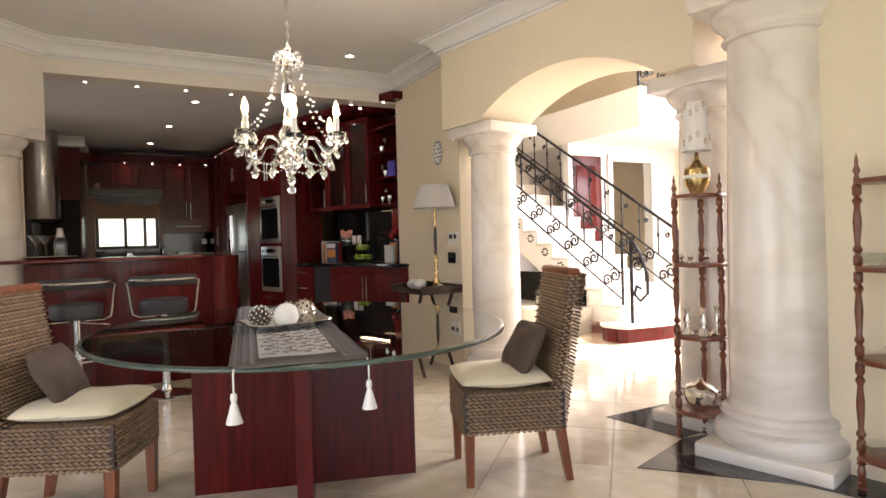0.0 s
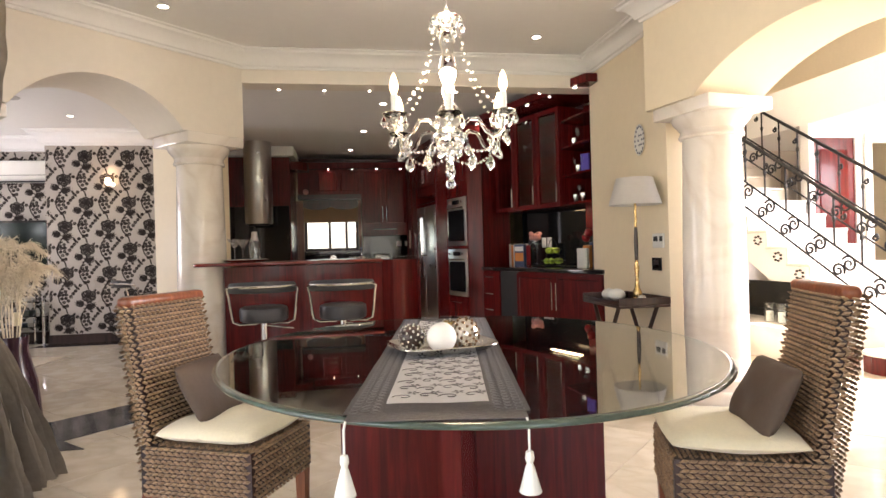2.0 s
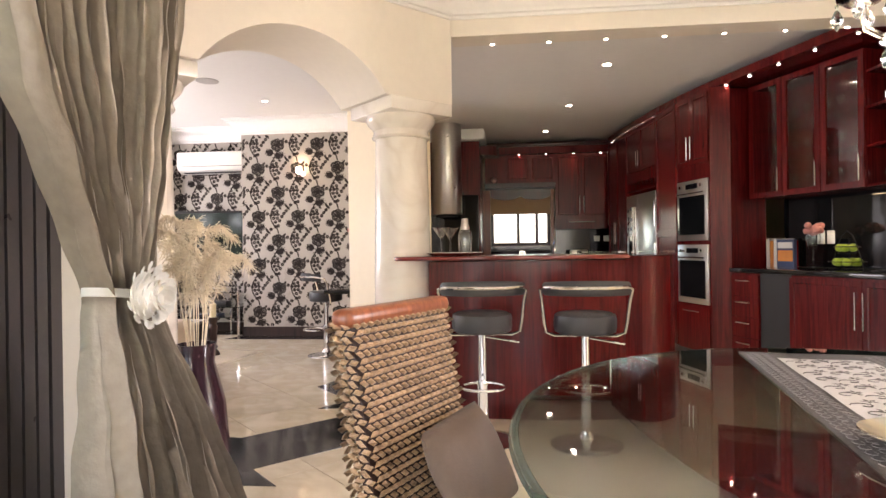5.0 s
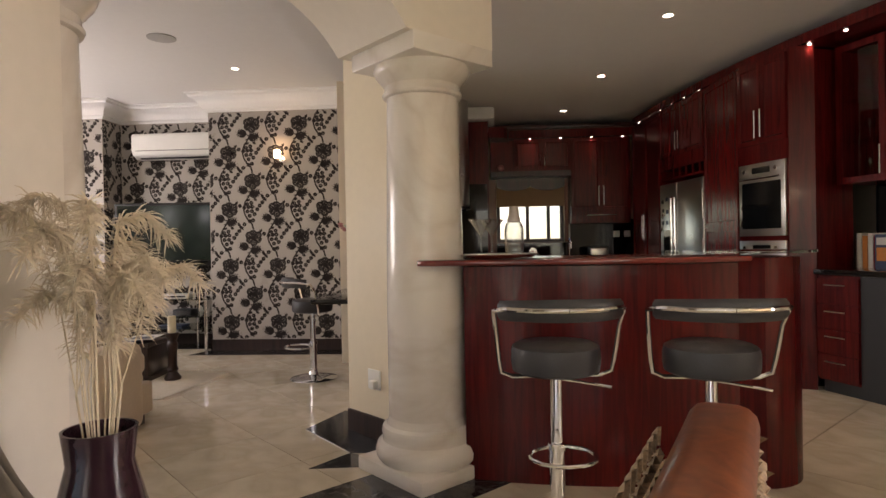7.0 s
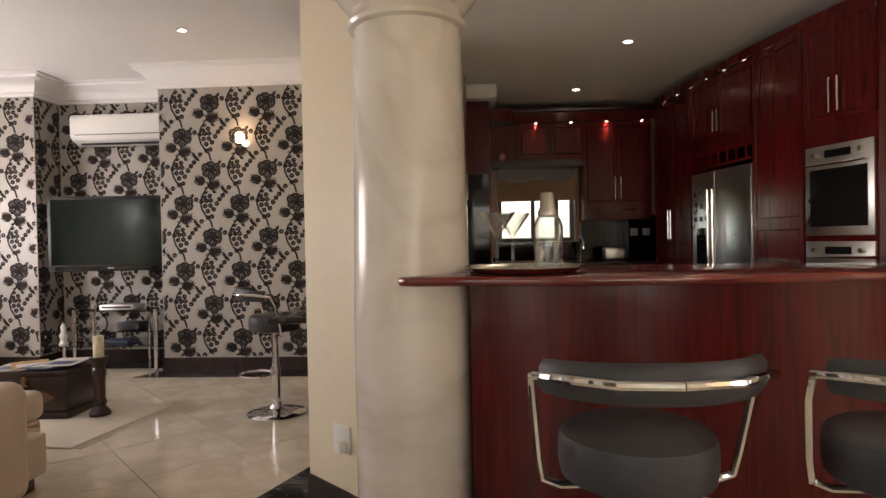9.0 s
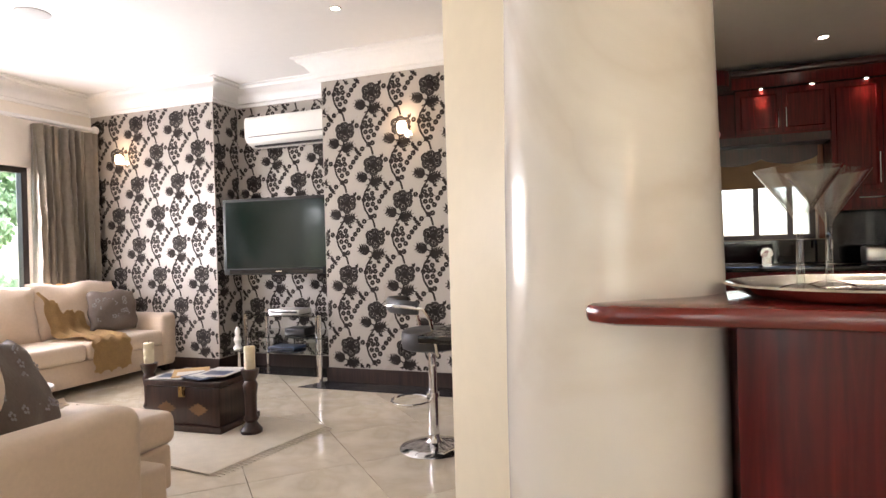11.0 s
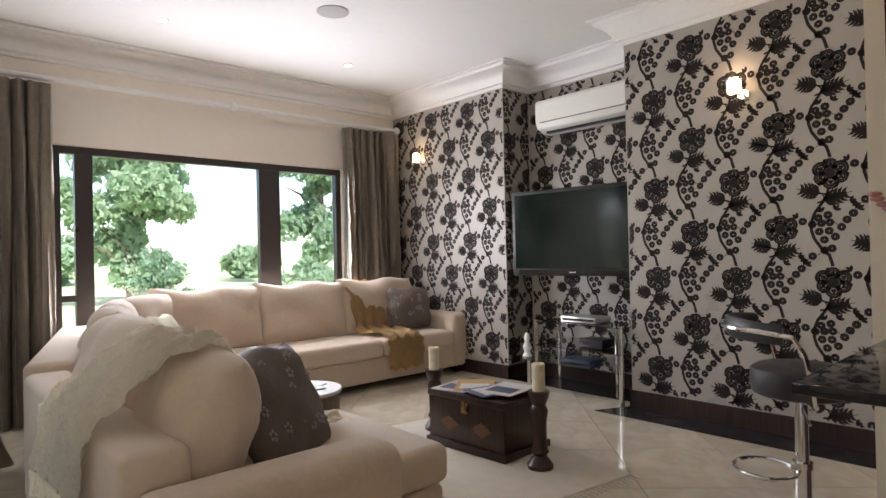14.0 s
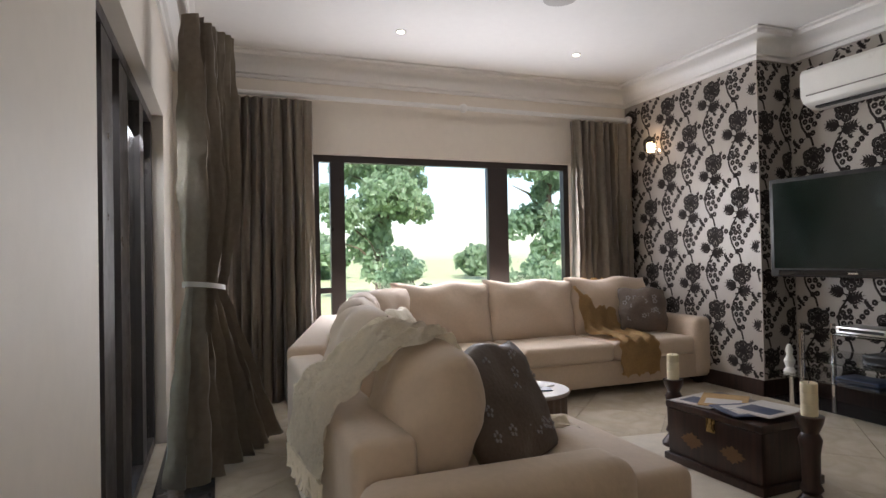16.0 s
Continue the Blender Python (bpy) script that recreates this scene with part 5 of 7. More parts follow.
def cushion(name, parent, m, w, h, t, material, label="", seed=0, noise_amp=0.006, rnd_c=0.1):
    """A soft pad, fat in the middle and thin at its seams."""
    bm = bmesh.new()
    n = 26
    rr = random.Random(seed)
    ph = rr.uniform(0, 6)
    soft = 1.0 if noise_amp > 0.011 else 0.0
    for side in (1, -1):
        g = []
        for j in range(n + 1):
            row = []
            for i in range(n + 1):
                u, v = 2 * i / n - 1, 2 * j / n - 1
                puff = max(0, (1 - abs(u) ** 3.2)) ** 0.55 * max(0, (1 - abs(v) ** 3.2)) ** 0.55
                k = 1 - 0.05 * (1 - abs(u * v))* (abs(u) + abs(v)) * 0.5
                x, y = u * w / 2 * math.sqrt(1 - rnd_c * v * v), v * h / 2 * math.sqrt(1 - rnd_c * u * u)
                y += soft * 0.014 * h * 2 * math.sin(5.5 * u + ph) * max(0.0, v) ** 2
                x += soft * 0.008 * math.sin(7 * v + 2 * ph)
                fold = max(0.0, math.sin(9 * u * (1 + 0.3 * v) + 5 * v * u + ph)) ** 6 * abs(v) ** 2 + max(0.0, math.sin(8 * v + 3 * u + 2 * ph)) ** 6 * abs(u) ** 2
                z = side * (t / 2 * puff + 0.003 - soft * 0.011 * fold * puff) + noise_amp * math.sin(5 * u + ph) * math.sin(4 * v + 1.7 * ph) * puff
                row.append(bm.verts.new(m @ Vector((x, y, z))))
            g.append(row)
        for j in range(n):
            for i in range(n):
                bm.faces.new((g[j][i], g[j][i + 1], g[j + 1][i + 1], g[j + 1][i]))
    bmesh.ops.remove_doubles(bm, verts=[v for v in bm.verts if v.is_boundary], dist=0.0065)
    return part(name, bm, material, parent, label, angle=70)


def dining_chair(m):
    t = thing("dining_chair", "woven brown rattan dining chair with a wooden top rail", "chair", m, "dining chairs")
    W, D, S = 0.225, 0.25, 0.45
    lean = 0.09
    # core under the cane
    bm = bmesh.new()
    box(bm, -W + 0.003, W - 0.003, -D + 0.003, D - 0.003, 0.26, S - 0.003)
    part("seat_frame", bm, DARKW, t, smooth=False)
    bm = bmesh.new()
    slab(bm, [(-W + 0.012, S - 0.02), (W - 0.012, S - 0.02), (W - 0.012, 0.99), (-W + 0.012, 0.99)], Matrix.Translation((0, D - 0.045, 0)) @ Matrix(((1, 0, 0, 0), (0, 1, lean / 0.55, -lean / 0.55 * S), (0, 0, 1, 0), (0, 0, 0, 1))), 0.03)
    part("back_frame", bm, DARKW, t, smooth=False)
    bm = bmesh.new()
    weave(bm, plane_fn((-W, -D, 0.25), (2 * W, 0, 0), (0, 0, S - 0.25)), 15, 12, 0.0195, 0.0105, 0.007)
    weave(bm, plane_fn((W, -D, 0.25), (0, 2 * D, 0), (0, 0, S - 0.25)), 16, 12, 0.0195, 0.0105, 0.007)
    weave(bm, plane_fn((-W, D, 0.25), (0, -2 * D, 0), (0, 0, S - 0.25)), 16, 12, 0.0195, 0.0105, 0.007)
    weave(bm, plane_fn((-W, -D, S), (2 * W, 0, 0), (0, 2 * D - 0.06, 0)), 15, 24, 0.0195, 0.0110, 0.006)
    part("seat", bm, RATTAN, t, "braided rattan seat", smooth=False)
    bm = bmesh.new()
    weave(bm, plane_fn((-W, D - 0.055, S), (2 * W, 0, 0), (0, lean, 0.55)), 16, 33, 0.018, 0.0105, 0.0065)
    weave(bm, plane_fn((W, D + 0.005, 0.25), (-2 * W, 0, 0), (0, lean + 0.03, 0.75)), 16, 45, 0.018, 0.0105, 0.0065)
    weave(bm, plane_fn((W, D - 0.06, S), (0, 0.065, 0), (0, lean, 0.55)), 2, 33, 0.017, 0.0105, 0.006)
    weave(bm, plane_fn((-W, D + 0.005, S), (0, -0.065, 0), (0, lean, 0.55)), 2, 33, 0.017, 0.0105, 0.006)
    part("backrest", bm, RATTAN, t, "braided rattan back", smooth=False)
    bm = bmesh.new()
    box(bm, -W - 0.006, W + 0.006, D + lean - 0.06, D + lean + 0.006, 0.985, 1.03)
    bevel(bm, 0.02, 3)
    part("top_rail", bm, LEGW, t, "polished red-brown top rail")
    for x in (-W + 0.03, W - 0.03):
        for y in (-D + 0.03, D - 0.03):
            bm = bmesh.new()
            k = 0.02
            rings(bm, [[(x + a * r + (0.0 if y < 0 else 0), y + b * r + (0.05 * (1 - z / 0.3) if y > 0 else 0), z) for a, b in ((-1, -1), (1, -1), (1, 1), (-1, 1))] for r, z in ((0.017, 0), (0.024, 0.29))])
            part("leg", bm, LEGW, t, smooth=False)
    cushion("seat_cushion", t, pose(0, -0.03, S + 0.045), 0.47, 0.46, 0.075, CUSHC, "ivory embroidered seat pad", 1)
    cushion("back_cushion", t, pose(0.02, D - 0.15, S + 0.175, 62, 0, 6), 0.33, 0.27, 0.09, CUSHB, "taupe scatter cushion", 2, 0.006, 0.03)
    return t


ch = dining_chair(pose(0.28, 3.83, 0, 0, 0, 65))
copy_thing(ch, pose(2.17, 3.24, 0, 0, 0, -110.5))

# chandelier
CX, CY = 1.19, 3.54
t = thing("chandelier", "crystal chandelier with lit candle bulbs and glass drops", "chandelier", pose(CX, CY, 0))
bm = bmesh.new()
z = 2.12
k = 0
while z < CEIL - 0.03:
    a = 1.57 * (k % 2)
    tube(bm, [(0.008 * math.cos(b) * math.cos(a), 0.008 * math.cos(b) * math.sin(a), z + 0.016 * math.sin(b)) for b in [q * 0.785 for q in range(8)]], 0.002, 5, True)
    z += 0.026
    k += 1
part("chain", bm, STEEL, t)
bm = bmesh.new()
lathe(bm, [(0.05, CEIL), (0.05, CEIL - 0.01), (0.03, CEIL - 0.03), (0.006, CEIL - 0.05)], 20)
part("ceiling_rose", bm, STEEL, t)
bm = bmesh.new()
lathe(bm, [(0.008, 2.12), (0.03, 2.10), (0.06, 2.09), (0.065, 2.08), (0.03, 2.06), (0.02, 2.04), (0.034, 2.0), (0.022, 1.96), (0.03, 1.92), (0.038, 1.88), (0.02, 1.83), (0.026, 1.80), (0.016, 1.77), (0.05, 1.72), (0.055, 1.69), (0.03, 1.66), (0.07, 1.63), (0.075, 1.615), (0.045, 1.585), (0.015, 1.57), (0.008, 1.53)], 20)
part("stem", bm, CRYSTAL, t)


def drop(bm, x, y, z, s=1.0):
    lathe(bm, [(0.001, 0), (0.006 * s, -0.004 * s), (0.018 * s, -0.03 * s), (0.013 * s, -0.045 * s), (0.001, -0.058 * s)], 6, (x, y, z))
    ball(bm, (x, y, z + 0.008 * s), 0.006 * s, 6, 4)


ARM = 0.235
drops = bmesh.new()
for i in range(6):
    a = 2 * math.pi * i / 6 + 0.35
    c, s = math.cos(a), math.sin(a)
    hi = 0.03 if i % 2 else 0.0
    arm = tagged(new("arm"), "curved glass arm")
    arm.parent = t
    arm.matrix_local = pose(0, 0, hi, 0, 0, math.degrees(a))
    bm = bmesh.new()
    tube(bm, [(0.05, 0, 1.62), (0.09, 0, 1.655), (0.13, 0, 1.65), (0.16, 0, 1.60), (0.20, 0, 1.575), (0.23, 0, 1.60), (ARM, 0, 1.65)], 0.0075, 8)
    part("glass_tube", bm, CRYSTAL, arm)
    bm = bmesh.new()
    lathe(bm, [(0.008, 1.645), (0.03, 1.652), (0.045, 1.664), (0.047, 1.668), (0.03, 1.66), (0.012, 1.655)], 16, (ARM, 0, 0), False)
    part("drip_pan", bm, CRYSTAL, arm)
    bm = bmesh.new()
    lathe(bm, [(0.012, 1.655), (0.0125, 1.735), (0.009, 1.737)], 12, (ARM, 0, 0))
    part("candle_tube", bm, PLASTW, arm)
    bm = bmesh.new()
    lathe(bm, [(0.008, 1.737), (0.0165, 1.76), (0.0165, 1.775), (0.009, 1.805), (0.001, 1.82)], 12, (ARM, 0, 0))
    part("bulb", bm, BULB, arm)
    for k in range(4):
        b = a + k * 1.57
        drop(drops, ARM * c + 0.045 * math.cos(b), ARM * s + 0.045 * math.sin(b), 1.652 + hi, 0.75)
    drop(drops, 0.19 * c, 0.19 * s, 1.565 + hi, 1.1)
    drop(drops, 0.10 * c, 0.10 * s, 1.555, 1.0)
    a2 = a + math.pi / 6
    drop(drops, 0.07 * math.cos(a2), 0.07 * math.sin(a2), 1.60, 0.9)
    drop(drops, 0.06 * math.cos(a2), 0.06 * math.sin(a2), 2.075, 0.8)
    for k in range(13):
        u = k / 12
        r = 0.055 + 0.17 * u ** 1.4
        ball(drops, (r * c, r * s, 2.07 - 0.36 * u - 0.06 * math.sin(math.pi * u)), 0.0065, 6, 4)
        b = a + math.pi / 3 * u
        ball(drops, (0.20 * math.cos(b), 0.20 * math.sin(b), 1.575 - 0.035 * math.sin(math.pi * u)), 0.006, 6, 4)
drop(drops, 0, 0, 1.525, 1.2)
ball(drops, (0, 0, 1.44), 0.02, 10, 7)
part("crystal_trim", drops, CRYSTAL, t, "hanging crystal drops and bead chains", smooth=False, kind="stuff")
lamp("chandelier_light", "POINT", 6, Matrix.Translation((CX, CY, 1.86)), 0.12, color=(1, 0.78, 0.5))

# side table with lamp
sm = pose(2.88, 5.55, 0, 0, 0, 0)
t = thing("side_table", "dark wood tray table on crossed legs", "table", sm @ Matrix.Diagonal((1, 1, 1.2, 1)))
part("tray", RB(0.006, 2, (-0.2, 0.2, -0.33, 0.33, 0.60, 0.615), (-0.2, 0.2, -0.33, -0.312, 0.615, 0.66), (-0.2, 0.2, 0.312, 0.33, 0.615, 0.66), (0.185, 0.2, -0.312, 0.312, 0.615, 0.66), (-0.2, -0.185, -0.312, 0.312, 0.615, 0.64)), DARKW, t)
for x in (-0.15, 0.15):
    for s in (-1, 1):
        bm = bmesh.new()
        tube(bm, [(x, -s * 0.24, 0.0), (x + 0.01 * s, s * 0.24, 0.60)], 0.016, 6)
        part("leg", bm, DARKW, t)
t = thing("table_lamp", "slim brass table lamp with a pleated white shade", "lamp", sm @ pose(0.06, -0.1, 0.7386) @ Matrix.Diagonal((1, 1, 0.885, 1)))
bm = bmesh.new()
lathe(bm, [(0.08, 0), (0.08, 0.012), (0.05, 0.03), (0.03, 0.05), (0.034, 0.09), (0.018, 0.13), (0.013, 0.2), (0.02, 0.30), (0.012, 0.36)], 20)
part("foot", bm, BRASS, t)
bm = bmesh.new()
lathe(bm, [(0.012, 0.36), (0.016, 0.5), (0.011, 0.64)], 14)
part("stem", bm, DARKW, t)
bm = bmesh.new()
lathe(bm, [(0.009, 0.64), (0.009, 0.86)], 10)
part("rod", bm, BRASS, t)
bm = bmesh.new()
loops = []
for z, r in ((0.83, 0.19), (1.06, 0.13)):
    loops.append([((r + 0.004 * (k % 2)) * math.cos(2 * math.pi * k / 72), (r + 0.004 * (k % 2)) * math.sin(2 * math.pi * k / 72), z) for k in range(72)])
rings(bm, loops, True, False)
bmesh.ops.solidify(bm, geom=bm.faces[:], thickness=0.003)
part("shade", bm, SHADE, t, "pleated white fabric shade")
for y, r in ((0.08, 0.06), (0.22, 0.055)):
    o = thing("white_shell", "white ribbed shell ornament on the tray table", "ornament", sm @ pose(-0.02, y, 0.7388))
    bm = bmesh.new()
    ball(bm, (0, 0, r * 0.8), r, 18, 10, 1.1, 1.0, 0.8)
    part("shell", bm, PLASTW, o)
o = thing("silver_ball", "small silver ornament on the tray table", "ornament", sm @ pose(0.02, -0.24, 0.7388))
bm = bmesh.new()
ball(bm, (0, 0, 0.035), 0.035, 16, 10)
part("ball", bm, SILVER, o)
# wall plate and switches
t = thing("wall_plate", "blue and white oval wall plate", "plate", pose(3.138, 5.70, 2.01, 0, 0, -90))
bm = bmesh.new()
rings(bm, [[(s * 0.085 * math.cos(a), -y, s * 0.125 * math.sin(a)) for a in [i * math.pi / 18 for i in range(36)]] for s, y in ((0.6, 0.004), (0.98, 0.018), (1.0, 0.022), (0.7, 0.012), (0.05, 0.010))])
part("dish", bm, PLASTW, t)
bm = bmesh.new()
for r, k in ((0.85, 16), (0.35, 6)):
    for i in range(k):
        a = 6.283 * i / k
        ball(bm, (r * 0.085 * math.cos(a), -0.019 if r > 0.5 else -0.0125, r * 0.125 * math.sin(a)), 0.011, 6, 3, 1, 0.2, 1)
part("painted_rim", bm, NAVY, t, "dark blue painted motif", kind="stuff")
for y, z, w2, h2, mm in ((5.50, 1.20, 0.05, 0.055, PLASTW), (5.42, 1.20, 0.035, 0.055, PLASTW), (5.50, 1.02, 0.065, 0.05, BLACKG)):
    o = thing("wall_switch", "small switch panel on the cream wall", "switch", pose(3.138, y, z, 0, 0, -90))
    part("plate", RB(0.004, 2, (-w2, w2, -0.012, 0, -h2, h2)), mm, o)
    part("display", B((-w2 * 0.6, w2 * 0.6, -0.014, -0.0121, -h2 * 0.1, h2 * 0.6)), BLACKP, o)

# turned whatnot stands


def turned_post(bm, x, y, z0, z1, r=0.019):
    h = z1 - z0
    lathe(bm, [(r * 0.7, 0), (r, 0.02 * h), (r, 0.12 * h), (r * 0.55, 0.15 * h), (r * 1.1, 0.2 * h), (r * 0.6, 0.26 * h), (r * 0.85, 0.45 * h), (r * 0.95, 0.55 * h), (r * 0.6, 0.74 * h), (r * 1.1, 0.8 * h), (r * 0.55, 0.85 * h), (r, 0.88 * h), (r, 0.98 * h), (r * 0.7, h)], 12, (x, y, z0))


def whatnot(m, w=0.15):
    t = thing("whatnot_stand", "turned wooden corner whatnot stand with four shelves", "shelf stand", m, "whatnot stands")
    lev = [0.16, 0.59, 1.0, 1.39]
    corners = ((-w * 0.8, -w * 0.2), (w * 0.8, -w * 0.2), (0, w * 0.75))
    for z in lev:
        bm = bmesh.new()
        pts = [(-w, 0.02), (-w * 0.8, -w * 0.45), (-w * 0.45, -w * 0.75), (0, -w * 0.88), (w * 0.45, -w * 0.75), (w * 0.8, -w * 0.45), (w, 0.02), (0.06, w), (-0.06, w)]
        prism(bm, pts, z - 0.011, z + 0.011)
        bevel(bm, 0.005, 2)
        part("shelf", bm, TEAK, t)
    for x, y in corners:
        for a, b in zip([0.0] + [q + 0.011 for q in lev[:-1]], [q - 0.011 for q in lev]):
            bm = bmesh.new()
            turned_post(bm, x, y, a, b)
            part("post", bm, TEAK, t)
        bm = bmesh.new()
        lathe(bm, [(0.014, 1.401), (0.008, 1.42), (0.016, 1.44), (0.006, 1.47), (0.009, 1.48), (0.001, 1.52)], 12, (x, y, 0))
        part("finial", bm, TEAK, t)
    return t


w1 = pose(3.37, 3.01, 0, 0, 0, -60)
wt = whatnot(w1)
w2m = pose(3.43, 2.06, 0, 0, 0, -80)
copy_thing(wt, w2m)
t = thing("brass_urn_lamp", "brass urn lamp with a floral cream shade", "lamp", w1 @ pose(0, 0.0, 1.402) @ Matrix.Diagonal((0.74, 0.74, 1.04, 1)))
bm = bmesh.new()
lathe(bm, [(0.05, 0), (0.052, 0.01), (0.085, 0.05), (0.098, 0.10), (0.09, 0.14), (0.045, 0.165), (0.02, 0.19), (0.012, 0.23)], 26)
part("urn", bm, BRASS, t)
bm = bmesh.new()
lathe(bm, [(0.099, 0.085), (0.1, 0.09), (0.0995, 0.1), (0.097, 0.105)], 26, cap=False)
part("band", bm, PLASTW, t)
bm = bmesh.new()
lathe(bm, [(0.105, 0.235), (0.085, 0.50), (0.083, 0.50), (0.103, 0.235)], 30, cap=False)
part("shade", bm, SHADE, t, "cream shade with pale roses")
for i in range(10):
    bm = bmesh.new()
    a, zz = -2.4 + 0.55 * (i % 5), 0.28 + 0.16 * (i // 5) + 0.02 * (i % 3)
    r = 0.106 - 0.075 * (zz - 0.235)
    for k in range(5):
        ball(bm, (r * math.cos(a + 0.1 * math.cos(k * 1.26)), r * math.sin(a + 0.1 * math.cos(k * 1.26)), zz + 0.014 * math.sin(k * 1.26)), 0.009, 6, 4, 0.4, 0.4, 1)
    part("printed_rose", bm, mat("faded_rose_print", (0.48, 0.40, 0.30), 0.8, var=0.2, scale=30), t)
t = thing("chafing_pot", "silver and brass lidded pot on the bottom shelf", "pot", w1 @ pose(0, -0.03, 0.172) @ Matrix.Scale(0.8, 4))
bm = bmesh.new()
lathe(bm, [(0.05, 0), (0.06, 0.02), (0.1, 0.06), (0.115, 0.12), (0.115, 0.15), (0.08, 0.185), (0.03, 0.205), (0.015, 0.22), (0.02, 0.235), (0.001, 0.245)], 26)
part("pot", bm, SILVER, t)
for s in (-1, 1):
    bm = bmesh.new()
    tube(bm, [(s * 0.11, 0, 0.14), (s * 0.155, 0, 0.15), (s * 0.155, 0, 0.11), (s * 0.108, 0, 0.1)], 0.006, 6)
    part("handle", bm, BRASS, t)
for i, (x, y, z) in enumerate(((-0.06, -0.05, 0.602), (0.03, -0.07, 0.602), (0.09, 0.0, 0.602))):
    o = thing("candlestick", "ornate silver candlestick on the whatnot stand", "candlestick", w1 @ pose(x, y, z), "silver candlesticks")
    bm = bmesh.new()
    lathe(bm, [(0.04, 0), (0.042, 0.008), (0.02, 0.03), (0.012, 0.06), (0.022, 0.09), (0.01, 0.12), (0.02, 0.15), (0.024, 0.16), (0.012, 0.165)], 14)
    part("stick", bm, SILVER, o)
for i, (x, y) in enumerate(((-0.09, -0.03), (-0.03, -0.08), (0.05, -0.06))):
    o = thing("silver_figure", "tiny silver ornament on the whatnot stand", "ornament", w1 @ pose(x, y, 1.012))
    bm = bmesh.new()
    lathe(bm, [(0.02, 0), (0.022, 0.005), (0.008, 0.02), (0.018, 0.035), (0.006, 0.055), (0.001, 0.07)], 10)
    part("body", bm, SILVER, o)
for i, (x, y, z) in enumerate(((-0.05, -0.05, 1.012), (0.05, -0.04, 0.602), (-0.04, -0.05, 0.172))):
    o = thing("glass_dish", "cut glass dish on the whatnot stand", "dish", w2m @ pose(x, y, z))
    bm = bmesh.new()
    lathe(bm, [(0.03, 0), (0.035, 0.01), (0.07, 0.06), (0.072, 0.062), (0.066, 0.06), (0.03, 0.015)], 16, cap=False)
    part("dish", bm, GLASS, o)


# curtains
def curtain(name, label, m, edges, folds, amp, seed, material=CURTAIN, ties=(), nz=70, group="curtains"):
    """edges: rows of height, left, right and depth; the folds gather where the cloth is narrow."""
    t = thing(name, label, "curtain", m, group)
    rr = random.Random(seed)
    nu = folds * 14
    ph = [rr.uniform(0, 6.28) for _ in range(4)]
    jit = [rr.uniform(-0.35, 0.35) for _ in range(folds + 2)]
    e = sorted(edges)
    zs = [r[0] for r in e]
    bm = bmesh.new()
    grid = []
    for j in range(nz + 1):
        z = zs[0] + (zs[-1] - zs[0]) * j / nz
        a, b, y0, am = (float(np.interp(z, zs, [r[k] for r in e])) for k in (1, 2, 3, 4))
        row = []
        for i in range(nu + 1):
            u = i / nu
            f = u * folds
            w = jit[int(f)] * (1 - f % 1) + jit[int(f) + 1] * (f % 1)
            s = math.sin(2 * math.pi * f + w * 2.5 + 0.5 * math.sin(z * 1.7 + ph[0] + 3 * u))
            s2 = math.sin(2 * math.pi * f * 2.3 + ph[1] + z * 1.3)
            wr = 0.008 * math.sin(23 * z + 9 * u + ph[2]) * math.sin(7 * z + 15 * u)
            x = a + (b - a) * u + 0.25 * (b - a) / folds * math.cos(2 * math.pi * f + w)
            s3 = math.sin(2 * math.pi * f * 4.1 + ph[3] - z * 2.1 + 2 * math.sin(1.3 * z + ph[1]))
            row.append(bm.verts.new((x, y0 + amp * am * (s + 0.38 * s2 + 0.16 * s3) + wr, z)))
        grid.append(row)
    for j in range(nz):
        for i in range(nu):
            bm.faces.new((grid[j][i], grid[j][i + 1], grid[j + 1][i + 1], grid[j + 1][i]))
    bmesh.ops.solidify(bm, geom=bm.faces[:], thickness=0.003)
    part("cloth", bm, material, t, angle=80)
    for z, a, b, y0 in ties:
        bm = bmesh.new()
        rings(bm, [[((a + b) / 2 + (b - a) / 2 * math.cos(q) * k, y0 + 0.085 * math.sin(q) * k, z + h - 0.02 * math.cos(q)) for q in [i * math.pi / 12 for i in range(24)]] for h, k in ((-0.014, 1.04), (0.014, 1.04))], True, False)
        bmesh.ops.solidify(bm, geom=bm.faces[:], thickness=0.004)
        part("tieback", bm, PLASTW, t, "white tieback band")
    return t


# dining room curtain: local x runs along the door wall away from the start of the walk
dc = pose(-0.95, 4.25, 0, 0, 0, 90)
t = curtain("dining_curtain", "taupe silk curtain tied back with a white flower", dc, [(0.01, -0.22, 0.58, -0.06, 1.7), (0.45, -0.18, 0.38, -0.03, 1.5), (0.85, -0.12, 0.21, 0.02, 1.0), (1.02, -0.10, 0.13, 0.04, 0.75), (1.25, -0.20, 0.15, 0.03, 0.9), (1.6, -0.42, 0.18, 0.0, 1.1), (2.1, -0.62, 0.20, -0.05, 1.1), (2.82, -0.75, 0.20, -0.08, 0.9)], 16, 0.052, 5, ties=[(1.03, -0.125, 0.16, 0.04)], nz=110)
bm = bmesh.new()
rr = random.Random(2)
fl = Vector((-0.035, -0.085, 1.03))
